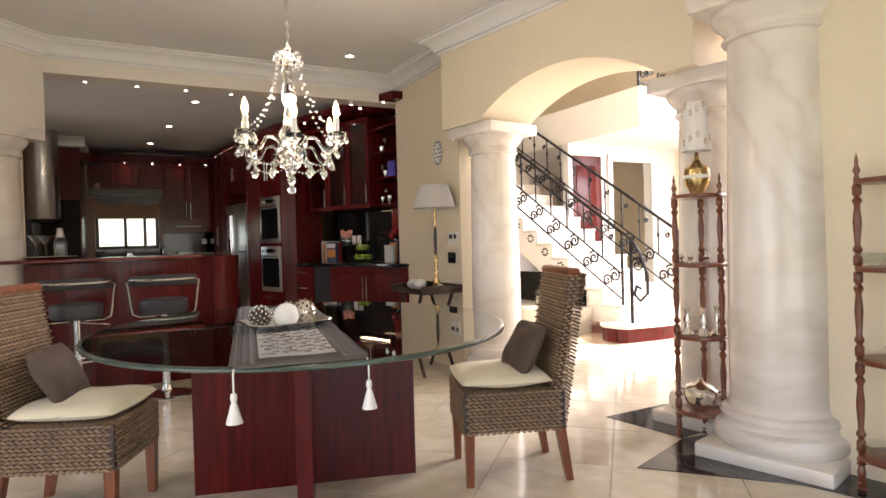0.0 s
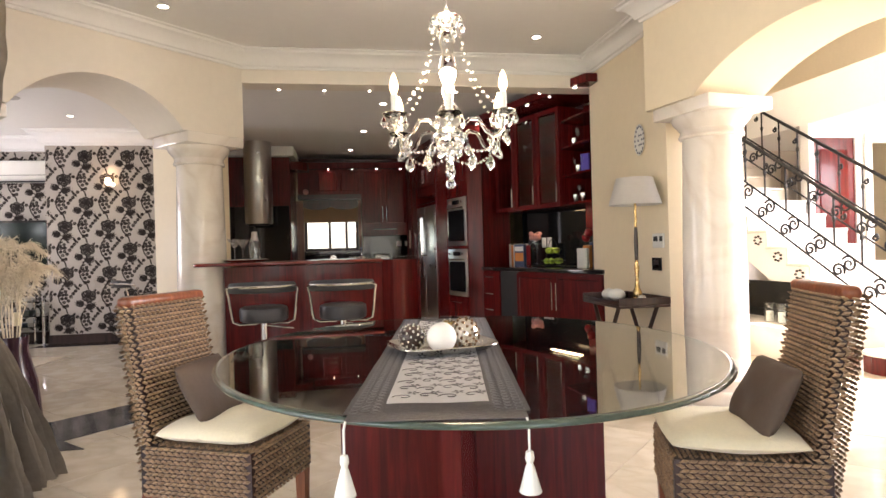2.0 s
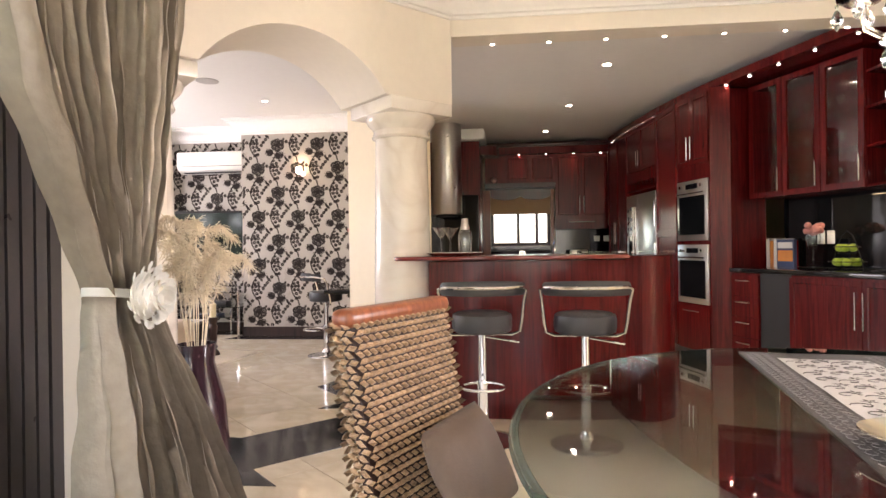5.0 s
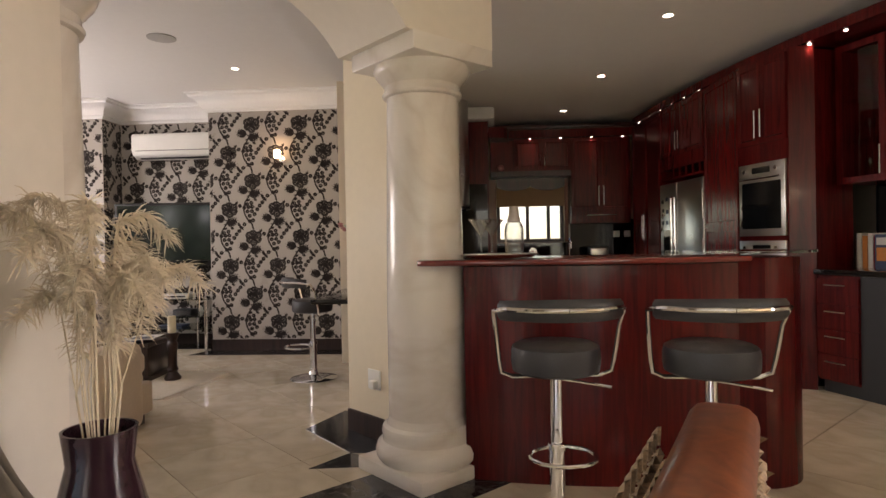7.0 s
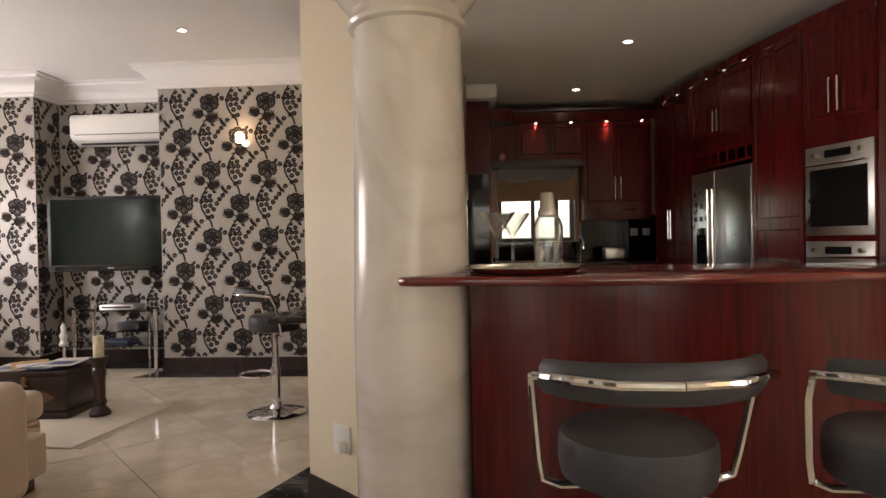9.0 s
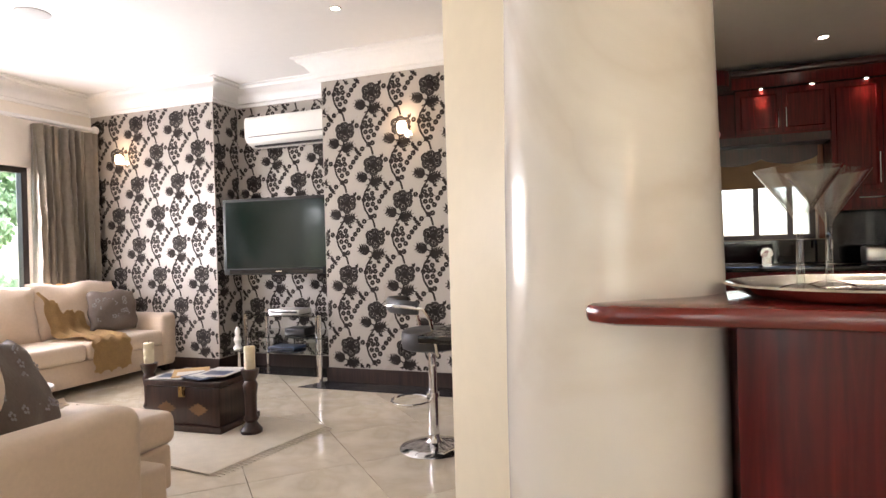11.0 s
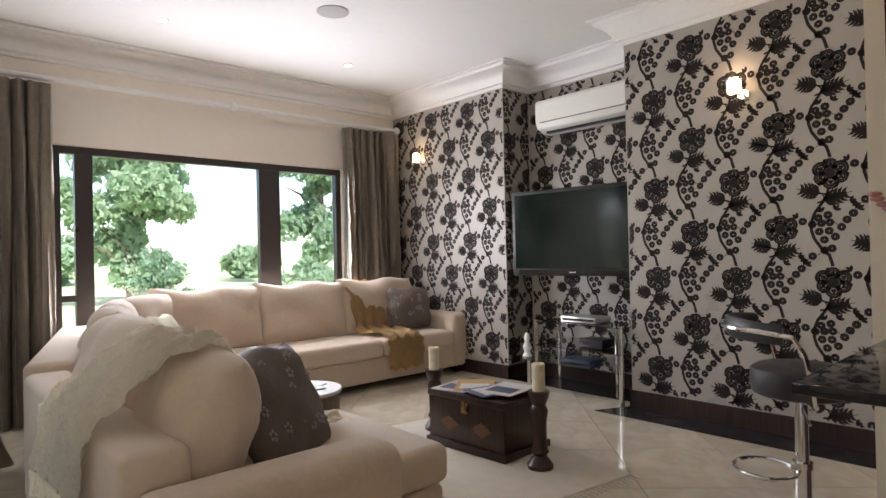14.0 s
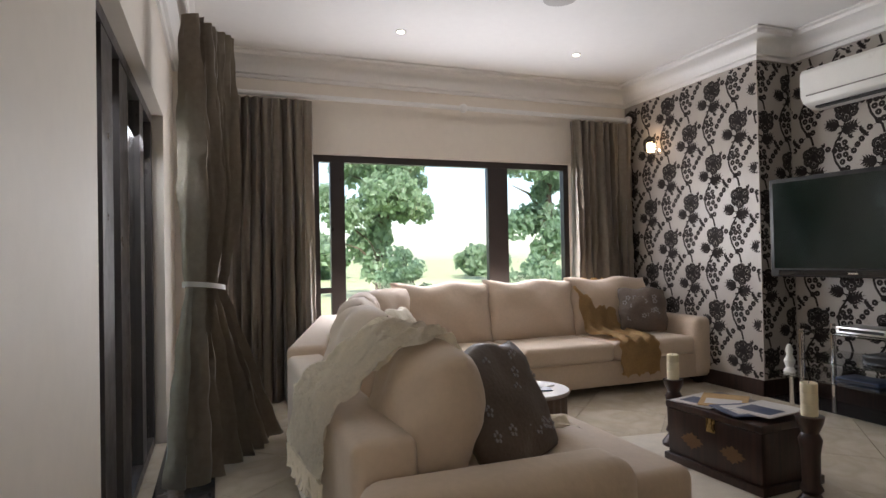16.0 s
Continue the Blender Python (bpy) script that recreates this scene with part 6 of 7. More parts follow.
for i in range(60):
    a, ring = i * 2.39996, math.sqrt((i + 0.5) / 60)
    c, d = math.cos(a), math.sin(a)
    out = Vector((0.085 * ring * c, -0.055 * (1 - ring * ring), 0.085 * ring * d))
    tip = Vector((c * ring, -0.75 + 0.35 * ring, d * ring)).normalized()
    side = Vector((-d, rr.uniform(-0.3, 0.3), c)).normalized()
    size = 0.024 + rr.uniform(-0.004, 0.005)
    pts = [fl + out + side * size * u + tip * size * v for u, v in ((-0.35, 0), (0.35, 0), (0.8, 0.7), (0.35, 1.25), (-0.35, 1.25), (-0.8, 0.7))]
    vs = [bm.verts.new(p) for p in pts]
    vc = bm.verts.new(sum(pts, Vector()) / 6 + side.cross(tip) * 0.006)
    for k in range(6):
        bm.faces.new((vs[k], vs[(k + 1) % 6], vc))
bmesh.ops.solidify(bm, geom=bm.faces[:], thickness=0.001)
part("flower", bm, PLASTW, t, "white fabric flower on the tieback")
bm = bmesh.new()
ball(bm, fl + Vector((0, 0.004, 0)), 0.078, 18, 8, 1, 0.18, 1)
part("flower_backing", bm, PLASTW, t)
t = thing("curtain_pole", "pale curtain pole over the dining doors", "curtain pole", dc)
bm = bmesh.new()
tube(bm, [(-4.2, -0.08, 2.85), (0.45, -0.08, 2.85)], 0.02, 12)
part("pole", bm, TRIMW, t)
bm = bmesh.new()
ball(bm, (0.48, -0.08, 2.85), 0.035)
part("finial", bm, TRIMW, t)
curtain("sheer_curtain", "taupe silk curtain hanging beside the hall arch", pose(3.68, 1.75, 0, 0, 0, -80), [(0.01, 0, 0.7, -0.1, 1), (2.75, 0, 0.7, -0.1, 0.9)], 8, 0.035, 8)

# vase of dried grasses
t = thing("floor_vase", "dark plum floor vase with dried feathery grasses", "vase", pose(-1.09, 4.94, 0))
bm = bmesh.new()
lathe(bm, [(0.09, 0), (0.11, 0.02), (0.14, 0.25), (0.12, 0.5), (0.075, 0.68), (0.085, 0.76), (0.078, 0.76), (0.066, 0.68), (0.1, 0.5)], 28, cap=False)
part("vase", bm, PVASE, t)
rr = random.Random(12)
for i in range(17):
    a = rr.uniform(0, 6.28)
    lean2 = rr.uniform(0.03, 0.15)
    h = rr.uniform(1.08, 1.34)
    c, s = math.cos(a), math.sin(a)
    bm = bmesh.new()
    pts = [(0.02 * c, 0.02 * s, 0.6), (0.05 * c, 0.05 * s, 0.85), (lean2 * 0.6 * c, lean2 * 0.6 * s, h * 0.85), (lean2 * c, lean2 * s, h), ((lean2 + 0.06) * c, (lean2 + 0.06) * s, h + 0.02), ((lean2 + 0.13) * c, (lean2 + 0.13) * s, h - 0.06)]
    tube(bm, pts[:4], 0.0022, 5)
    st2 = part("stalk", bm, PAMPAS, t)
    vs, fs = [], []
    for k in range(300):
        u = k / 300 * 2.7 + 2.1
        n0 = int(min(u, 4.999))
        p = Vector(pts[n0]).lerp(Vector(pts[min(n0 + 1, 5)]), min(1, u - n0))
        d = Vector((rr.gauss(0, 1) + 0.8 * c, rr.gauss(0, 1) + 0.8 * s, rr.gauss(-0.2, 0.7))).normalized() * rr.uniform(0.025, 0.065)
        q = d.orthogonal().normalized() * 0.0017
        b0 = len(vs)
        vs += [p - q, p + q, p + d * 0.6 + q + Vector((0, 0, -0.006)), p + d + Vector((0, 0, -0.02)), p + d * 0.6 - q + Vector((0, 0, -0.006))]
        fs.append((b0, b0 + 1, b0 + 2, b0 + 3, b0 + 4))
    me = bpy.data.meshes.new("plume")
    me.from_pydata(vs, [], fs)
    me.materials.append(PAMPAS)
    o = new("plume", me)
    o.parent = t
    tagged(o, kind="stuff")

# ---------------------------------------------------------------- lounge
# flock pattern on the wallpaper
rr = random.Random(21)
UV, UF = [], []


def blob(cx, cy, rad, lobes=0, depth=0.0, n=10, rot=0.0, sx=1.0, sy=1.0):
    b = len(UV)
    UV.append((cx, cy))
    for i in range(n):
        a = 2 * math.pi * i / n
        r = rad * (1 + depth * math.cos(lobes * a))
        x, y = r * math.cos(a) * sx, r * math.sin(a) * sy
        UV.append((cx + x * math.cos(rot) - y * math.sin(rot), cy + x * math.sin(rot) + y * math.cos(rot)))
    for i in range(n):
        UF.append((b, b + 1 + i, b + 1 + (i + 1) % n))


def ringlet(cx, cy, r0, r1, n=9, a0=0.0, a1=6.2832):
    b = len(UV)
    for i in range(n + 1):
        a = a0 + (a1 - a0) * i / n
        UV.append((cx + r0 * math.cos(a), cy + r0 * math.sin(a)))
        UV.append((cx + r1 * math.cos(a), cy + r1 * math.sin(a)))
    for i in range(n):
        k = b + 2 * i
        UF.append((k, k + 1, k + 3))
        UF.append((k, k + 3, k + 2))


def stroke(pts, w0, w1):
    b = len(UV)
    n = len(pts)
    for i, (x, y) in enumerate(pts):
        x0, y0 = pts[max(0, i - 1)]
        x1, y1 = pts[min(n - 1, i + 1)]
        d = math.hypot(x1 - x0, y1 - y0) or 1
        w = (w0 + (w1 - w0) * i / (n - 1)) / 2
        UV.append((x - (y1 - y0) / d * w, y + (x1 - x0) / d * w))
        UV.append((x + (y1 - y0) / d * w, y - (x1 - x0) / d * w))
    for i in range(n - 1):
        k = b + 2 * i
        UF.append((k, k + 1, k + 3))
        UF.append((k, k + 3, k + 2))


ROSE = (0.039, 0.033, 0.041, 0.035, 0.040, 0.034)


def motif():
    """One sprig: a full rose on a winding stem, berries in clusters and small three-pointed leaflets."""
    blob(0, 0.002, 0.042, 5, 0.10, 15, 0.3)
    for k in range(6):
        a = k * 1.0472 + 0.52
        big = ROSE[k]
        ringlet(0.056 * math.cos(a), 0.050 * math.sin(a), big * 0.42, big * 1.08, 12, a - 2.7, a + 2.7)
        blob(0.058 * math.cos(a), 0.052 * math.sin(a), big * 0.34, 3, 0.25, 9, a)
        blob(0.080 * math.cos(a + 0.32), 0.073 * math.sin(a + 0.32), 0.014, 0, 0, 7)
        blob(0.043 * math.cos(a + 0.52), 0.039 * math.sin(a + 0.52), 0.013, 0, 0, 7)
    stem = [(-0.012, -0.085), (-0.022, -0.13), (-0.049, -0.173), (-0.085, -0.225), (-0.102, -0.275), (-0.103, -0.32), (-0.090, -0.37), (-0.056, -0.425), (-0.016, -0.468), (0.0, -0.53)]
    stroke(stem, 0.015, 0.018)
    for x, y in ((-55, 175), (-15, 165), (-80, 200), (-42, 197), (-8, 195), (-52, 230), (-12, 228), (-32, 263), (12, 252), (-2, 298), (-32, 305), (-82, 328), (38, 215), (60, 187), (85, 163), (-120, 187)):
        ringlet(x * 0.00122, y * -0.00144, 0.0035, 0.0228, 11)
    for x, y, r in ((105, 145, 0.5), (15, 145, 0.9), (-42, 150, 1.9), (75, 115, 0.2), (-145, 170, 2.4), (-110, 345, 3.3)):
        for q in (-0.9, 0, 0.9):
            blob(x * 0.00122 + 0.013 * math.cos(r + q), y * -0.00144 + 0.013 * math.sin(r + q), 0.0175, 0, 0, 8, r + q, 1.0, 0.5)
    stroke([(-0.03, -0.25), (0.03, -0.295), (0.075, -0.27), (0.125, -0.215)], 0.004, 0.003)
    stroke([(-0.10, -0.30), (-0.05, -0.285), (-0.01, -0.24)], 0.004, 0.003)
    stroke([(-0.03, -0.44), (-0.09, -0.475), (-0.134, -0.495)], 0.004, 0.003)


def petal_lines():
    """Pale curved lines between and inside the petals of the rose."""
    for k in range(6):
        a = k * 1.0472 + 0.52
        big = ROSE[k]
        ringlet(0.056 * math.cos(a), 0.050 * math.sin(a), big * 0.66, big * 0.76, 9, a - 1.25, a + 1.1)
        ringlet(0.050 * math.cos(a + 0.4), 0.044 * math.sin(a + 0.4), big * 0.30, big * 0.42, 7, a - 0.9, a + 1.5)
    for k in range(3):
        ringlet(0.008 * math.cos(k * 2.1), 0.008 * math.sin(k * 2.1), 0.017 + 0.003 * k, 0.0215 + 0.003 * k, 8, k * 2.1 - 1.0, k * 2.1 + 0.9)


def leaf(x, y, rot, ln, wid):
    """A toothed leaf: pointed lobes on both sides of a midrib."""
    c, d = math.cos(rot), math.sin(rot)

    def at(u, v):
        return (x + c * ln * u - d * v, y + d * ln * u + c * v)

    for q in range(5):
        u = 0.16 + 0.17 * q
        wd = wid * math.sin(math.pi * (0.25 + 0.62 * u))
        for sd in (-1, 1):
            b0 = len(UV)
            UV.extend([at(u - 0.11, 0), at(u + 0.05, sd * wd * 0.80), at(u + 0.27, sd * wd * 1.02), at(u + 0.15, sd * wd * 0.52), at(u + 0.14, 0)])
            UF.extend([(b0, b0 + 1, b0 + 3), (b0 + 1, b0 + 2, b0 + 3), (b0, b0 + 3, b0 + 4)])
    stroke([at(k / 5, 0) for k in range(-1, 7)], 0.011, 0.003)


motif()
leaf(-0.050, -0.112, 2.85, 0.110, 0.050)
leaf(-0.045, -0.158, 0.30, 0.128, 0.050)
stroke([(-0.047, -0.112), (-0.035, -0.135), (-0.040, -0.165)], 0.006, 0.008)
MU, MF = list(UV), list(UF)
UV.clear()
UF.clear()
petal_lines()
PU, PF = list(UV), list(UF)


def flock(parent, m, width, z0, z1, off, rose):
    """Repeats the sprig in a half-drop lattice over a wall and trims it at the edges."""
    flock_layer(parent, m, width, z0, z1, off, rose, MU, MF, -0.0012, FLOCK, "black flock roses, leaves and berries")
    flock_layer(parent, m, width, z0, z1, off, rose, PU, PF, -0.0022, FLOCKP, "faint grey petal lines on the roses")


def flock_layer(parent, m, width, z0, z1, off, rose, MU, MF, depth, material, label):
    vs, fs = [], []
    H, V = 0.279, 0.652
    sx, sy = H / 0.262, V / 0.62
    i0 = int(math.floor((-0.3 - off) / H))
    i1 = int(math.ceil((width + 0.3 - off) / H))
    for i in range(i0, i1 + 1):
        for j in range(0, 8):
            ox, oy = off + i * H, rose - 2 * V + j * V + (V / 2 if i % 2 else 0)
            for f in MF:
                tri = [(ox + MU[k][0] * sx, oy + MU[k][1] * sy) for k in f]
                if min(p[0] for p in tri) < 0.002 or max(p[0] for p in tri) > width - 0.002 or min(p[1] for p in tri) < z0 + 0.002 or max(p[1] for p in tri) > z1 - 0.002:
                    continue
                b = len(vs)
                vs += [m @ Vector((x, depth, y)) for x, y in tri]
                fs.append((b, b + 1, b + 2))
    me = bpy.data.meshes.new("flock_pattern")
    me.from_pydata(vs, [], fs)
    me.materials.append(material)
    o = new("flock_pattern", me)
    o.parent = parent
    return tagged(o, label, kind="stuff")


ob = bpy.data.objects
flock(ob["wall_wallpaper_right"], pose(-3.30, 10.30, 0), 2.0, 0.13, 2.76, 0.234, 0.326)
flock(ob["wall_wallpaper_right"], pose(-3.30, 10.80, 0, 0, 0, -90), 0.5, 0.13, 2.76, 0.10, 0.5)
flock(ob["wall_wallpaper_left"], pose(WX, 10.42, 0), WX * -1 - 4.66, 0.13, 2.76, 1.502, 0.345)
flock(ob["wall_wallpaper_left"], pose(-4.66, 10.42, 0, 0, 0, 90), 0.38, 0.13, 2.76, 0.08, 0.30)
flock(ob["wall_wallpaper_niche"], pose(-4.66, 10.80, 0), 1.36, 0.13, 2.76, 0.472, 0.308)

# sofas


def sofa_seat(parent, m, w, d, seat=0.44, h=0.16):
    bm = bmesh.new()
    box(bm, 0.004, w - 0.004, 0, d, seat - h, seat, m)
    bevel(bm, 0.045, 4)
    for v in bm.verts:
        l = m.inverted() @ v.co
        u, q = l.x / w, l.y / d
        if l.z > seat - 0.05:
            v.co.z += 0.015 * math.sin(math.pi * max(0, min(1, u))) * math.sin(math.pi * max(0, min(1, q)))
    return part("seat_cushion", bm, SOFA, parent, angle=60)


FM = pose(-6.17, 10.46, 0, 0, 0, -90)
t = thing("far_sofa", "cream fabric sofa under the garden window", "sofa", FM, "corner sofas")
# local x runs along the back (towards the camera), local y into the room
FL = 3.05
part("base", RB(0.02, 3, (0.03, FL, 0.05, 0.92, 0.068, 0.285)), SOFA, t)
part("back_frame", RB(0.03, 3, (0.012, FL, 0.0, 0.2, 0.066, 0.72)), SOFA, t)
part("arm", RB(0.05, 4, (0.0, 0.2, 0.02, 0.94, 0.07, 0.60)), SOFA, t)
for i in range(3):
    sofa_seat(t, pose(0.21 + i * 0.86, 0.18, 0), 0.86, 0.78)
    cushion("back_cushion", t, pose(0.21 + 0.43 + i * 0.86, 0.27, 0.675, 100, 0, 0), 0.90, 0.56, 0.25, SOFA, "plump cream back cushion", 10 + i, 0.022, -0.07)
for x in (0.1, FL - 0.1):
    for y in (0.1, 0.85):
        part("foot", B((x - 0.03, x + 0.03, y - 0.03, y + 0.03, 0, 0.072)), DARKW, t, smooth=False)
NM = pose(-2.42, 6.60, 0, 0, 0, 180)
# near sofa: local x runs away from its outer arm, local y points backwards, so its front is at negative y
t = thing("near_sofa", "cream fabric sofa seen from behind its arm", "sofa", NM, "corner sofas")
NL = 1.92
part("base", RB(0.02, 3, (0.03, NL, -0.95, -0.02, 0.07, 0.285)), SOFA, t)
part("seat_extension", RB(0.02, 3, (0.225, 1.07, -1.17, -0.951, 0.07, 0.282)), SOFA, t)
part("back_frame", RB(0.04, 4, (0.222, NL, -0.2, 0.0, 0.07, 0.67)), SOFA, t)
part("arm", RB(0.075, 5, (0.0, 0.22, -0.82, 0.005, 0.0, 0.585)), SOFA, t)
for i in range(2):
    sofa_seat(t, pose(0.22 + (i + 1) * 0.85, -0.18, 0, 0, 0, 180), 0.85, 0.82 if i else 1.03)
cushion("back_cushion", t, pose(0.56, -0.31, 0.64, -74, 0, 0), 0.64, 0.54, 0.30, SOFA, "plump cream back cushion", 31, 0.022, 0.22)
cushion("back_cushion", t, pose(1.46, -0.30, 0.68, -76, 0, 0), 0.72, 0.56, 0.28, SOFA, "plump cream back cushion", 32, 0.020, 0.15)
for x in (0.1, NL - 0.1):
    for y in (-0.86, -0.08):
        part("foot", B((x - 0.035, x + 0.035, y - 0.035, y + 0.035, 0, 0.072)), DARKW, t, smooth=False)
# corner seat joining both
t = thing("corner_sofa", "cream fabric corner seat between the sofas", "sofa", None, "corner sofas")
bm = bmesh.new()
prism(bm, [(-4.35, 6.62), (-4.35, 7.50), (-5.20, 7.75), (-5.25, 7.41), (-6.15, 7.39), (-6.15, 7.10)][::-1], 0.07, 0.43)
bevel(bm, 0.03, 3)
part("base", bm, SOFA, t)
bm = bmesh.new()
prism(bm, [(-4.35, 6.60), (-6.17, 7.06), (-6.17, 7.30), (-4.35, 6.82)][::-1], 0.07, 0.71)
bevel(bm, 0.03, 3)
part("back_frame", bm, SOFA, t)
for i, (x, y, rz) in enumerate(((-4.75, 6.95, 166), (-5.35, 7.12, 166), (-5.75, 7.4, 130))):
    cushion("back_cushion", t, pose(x, y + 0.1, 0.69, -74, 0, rz), 0.62, 0.52, 0.26, SOFA, "plump cream back cushion", 40 + i, 0.020, 0.15)


def loose(name, label, m, w, h, th, material, seed, cat="cushion"):
    o = thing(name, label, cat, m, "scatter cushions")
    cushion("pad", o, pose(0, 0, 0), w, h, th, material, "", seed, 0.012)
    return o


def sprigs(o, w, h, th, seed):
    q = random.Random(seed)
    bm = bmesh.new()
    for i in range(16):
        u, v = q.uniform(-0.8, 0.8), q.uniform(-0.8, 0.8)
        puff = max(0, (1 - abs(u) ** 3.2)) ** 0.55 * max(0, (1 - abs(v) ** 3.2)) ** 0.55
        for k in range(5):
            a = k * 1.2566
            for sd in (-1, 1):
                ball(bm, (u * w / 2 * 0.96 + 0.016 * math.cos(a), v * h / 2 * 0.96 + 0.016 * math.sin(a), sd * (th / 2 * puff + 0.004)), 0.009, 5, 3, 1, 1, 0.35)
    part("embroidery", bm, EMBROID, o, "pale embroidered flowers", kind="stuff")


o = loose("scatter_cushion", "dark grey embroidered cushion leaning on the sofa", pose(-3.00, 7.24, 0.64, 62, 0, 122), 0.50, 0.46, 0.15, CUSHG, 51)
sprigs(o, 0.50, 0.46, 0.15, 5)
o = loose("scatter_cushion", "grey embroidered cushion in the sofa corner", pose(-5.62, 10.0, 0.66, 72, 0, 62), 0.44, 0.42, 0.15, CUSHG, 52)
sprigs(o, 0.44, 0.42, 0.15, 6)
loose("scatter_cushion", "pale gold cushion at the corner of the sofas", pose(-4.85, 7.42, 0.66, 66, 0, 140), 0.42, 0.40, 0.14, CUSHC, 53)


def draped(name, label, pts, wvec, width, material, thick, fringe=False, seed=0, cat="throw"):
    """A throw laid along a line of points, as wide as wvec says."""
    o = thing(name, label, cat)
    q = random.Random(seed)
    wv = Vector(wvec).normalized()
    P = [Vector(p) for p in pts]
    fine = []
    for i in range(len(P) - 1):
        for k in range(10):
            u = k / 10
            p0, p1, p2, p3 = P[max(0, i - 1)], P[i], P[i + 1], P[min(len(P) - 1, i + 2)]
            fine.append(0.5 * ((2 * p1) + (p2 - p0) * u + (2 * p0 - 5 * p1 + 4 * p2 - p3) * u * u + (3 * p1 - p0 - 3 * p2 + p3) * u ** 3))
    fine.append(P[-1])
    n = 40 if fringe else 18
    fluff = 0.0065 if fringe else 0.003
    bm = bmesh.new()
    g = []
    for j, p in enumerate(fine):
        row = []
        for i in range(n + 1):
            u = i / n - 0.5
            s = u * width * (1 + 0.06 * math.sin(j * 0.8 + seed))
            wave = 0.014 * math.sin(u * 21 + j * 0.25 + seed) + 0.008 * math.sin(u * 47 - j * 0.4)
            puff = Vector((q.uniform(-1, 1), q.uniform(-1, 1), q.uniform(-0.6, 1))) * fluff
            row.append(bm.verts.new(p + wv * s + Vector((0, 0, wave)) + puff))
        g.append(row)
    for j in range(len(fine) - 1):
        for i in range(n):
            bm.faces.new((g[j][i], g[j][i + 1], g[j + 1][i + 1], g[j + 1][i]))
    bmesh.ops.solidify(bm, geom=bm.faces[:], thickness=thick)
    part("cloth", bm, material, o, angle=80)
    if fringe:
        bm = bmesh.new()
        for i in range(30):
            p = fine[-1] + wv * ((i / 29 - 0.5) * width)
            tube(bm, [p, p + Vector((q.uniform(-0.01, 0.01), q.uniform(-0.01, 0.01), -0.05)), p + Vector((q.uniform(-0.02, 0.02), q.uniform(-0.02, 0.02), -0.09))], 0.007, 5)
        part("fringe", bm, material, o)
    return o


draped("fleece_throw", "thick cream fleece throw over the sofa back", [(-3.36, 7.62, 0.485), (-3.36, 7.34, 0.50), (-3.33, 7.16, 0.60), (-3.22, 7.06, 0.80), (-3.12, 6.95, 0.93), (-3.10, 6.80, 0.90), (-3.12, 6.66, 0.78), (-3.16, 6.565, 0.69), (-3.20, 6.535, 0.46)], (1, 0.1, 0), 0.50, FUR, 0.045, True, 2)
draped("gauze_scarf", "ochre gauze scarf draped over the far sofa", [(-5.98, 9.62, 0.95), (-5.82, 9.62, 0.80), (-5.72, 9.62, 0.52), (-5.45, 9.62, 0.475), (-5.23, 9.62, 0.46), (-5.185, 9.62, 0.36), (-5.18, 9.62, 0.16)], (0, 1, 0), 0.40, SCARF, 0.004, False, 3)

# coffee corner
t = thing("rug", "cream woven rug with a fringed end", "rug", pose(-3.35, 8.62, 0, 0, 0, -8))
part("woven_mat", RB(0.004, 2, (-0.85, 0.72, -0.45, 0.52, 0.0045, 0.016)), RUG, t)
bm = bmesh.new()
for i in range(60):
    y = -0.44 + 0.95 * i / 59
    tube(bm, [(0.72, y, 0.010), (0.75, y + 0.004 * (-1) ** i, 0.0085), (0.79, y + 0.01 * (-1) ** i, 0.0075)], 0.003, 4)
part("fringe", bm, RUG, t, kind="stuff")
t = thing("wooden_chest", "dark carved wooden chest used as a coffee table", "chest", pose(-3.75, 8.63, 0.0165, 0, 0, 3))
part("box", RB(0.006, 2, (0.01, 0.61, 0.01, 0.41, 0.03, 0.295)), DARKW, t)
part("lid", RB(0.008, 2, (0, 0.62, 0, 0.42, 0.298, 0.338)), DARKW, t)
part("base_rail", RB(0.005, 2, (-0.008, 0.628, -0.008, 0.428, 0.0, 0.045)), DARKW, t)
for x in (0.18, 0.44):
    bm = bmesh.new()
    slab(bm, [(x + 0.062 * (1 + 0.12 * math.cos(4 * q) + 0.16 * math.cos(12 * q)) * math.cos(q), 0.150 + 0.036 * (1 + 0.12 * math.cos(4 * q) + 0.16 * math.cos(12 * q)) * math.sin(q)) for q in [i * math.pi / 24 for i in range(48)]], pose(0, 0.0075, 0), 0.004)
    part("inlay", bm, GOLDB, t, "brass leaf inlay")
bm = bmesh.new()
box(bm, 0.285, 0.335, 0.002, 0.009, 0.23, 0.325)
part("hasp", bm, BRASS, t)
for i, (x, y, rz, mm, lab) in enumerate(((-3.62, 8.80, 12, PAGE, "fanned magazine on the chest"), (-3.55, 8.86, 40, SCARF, "brown folded cloth on the chest"), (-3.33, 8.80, -15, NAVY, "glossy dark magazine on the chest"), (-3.28, 8.86, 8, PAGE, "open magazine on the chest"))):
    o = thing("magazine", lab, "magazine", pose(x, y, 0.3555 + 0.0075 * i, 0, 0, rz), "magazines")
    part("booklet", RB(0.002, 1, (-0.12, 0.12, -0.15, 0.15, 0, 0.007)), mm, o)
    part("cover_print", B((-0.09, 0.09, -0.11, 0.02, 0.0071, 0.0074)), (NAVY, PAGE, PAGE, NAVY)[i], o)
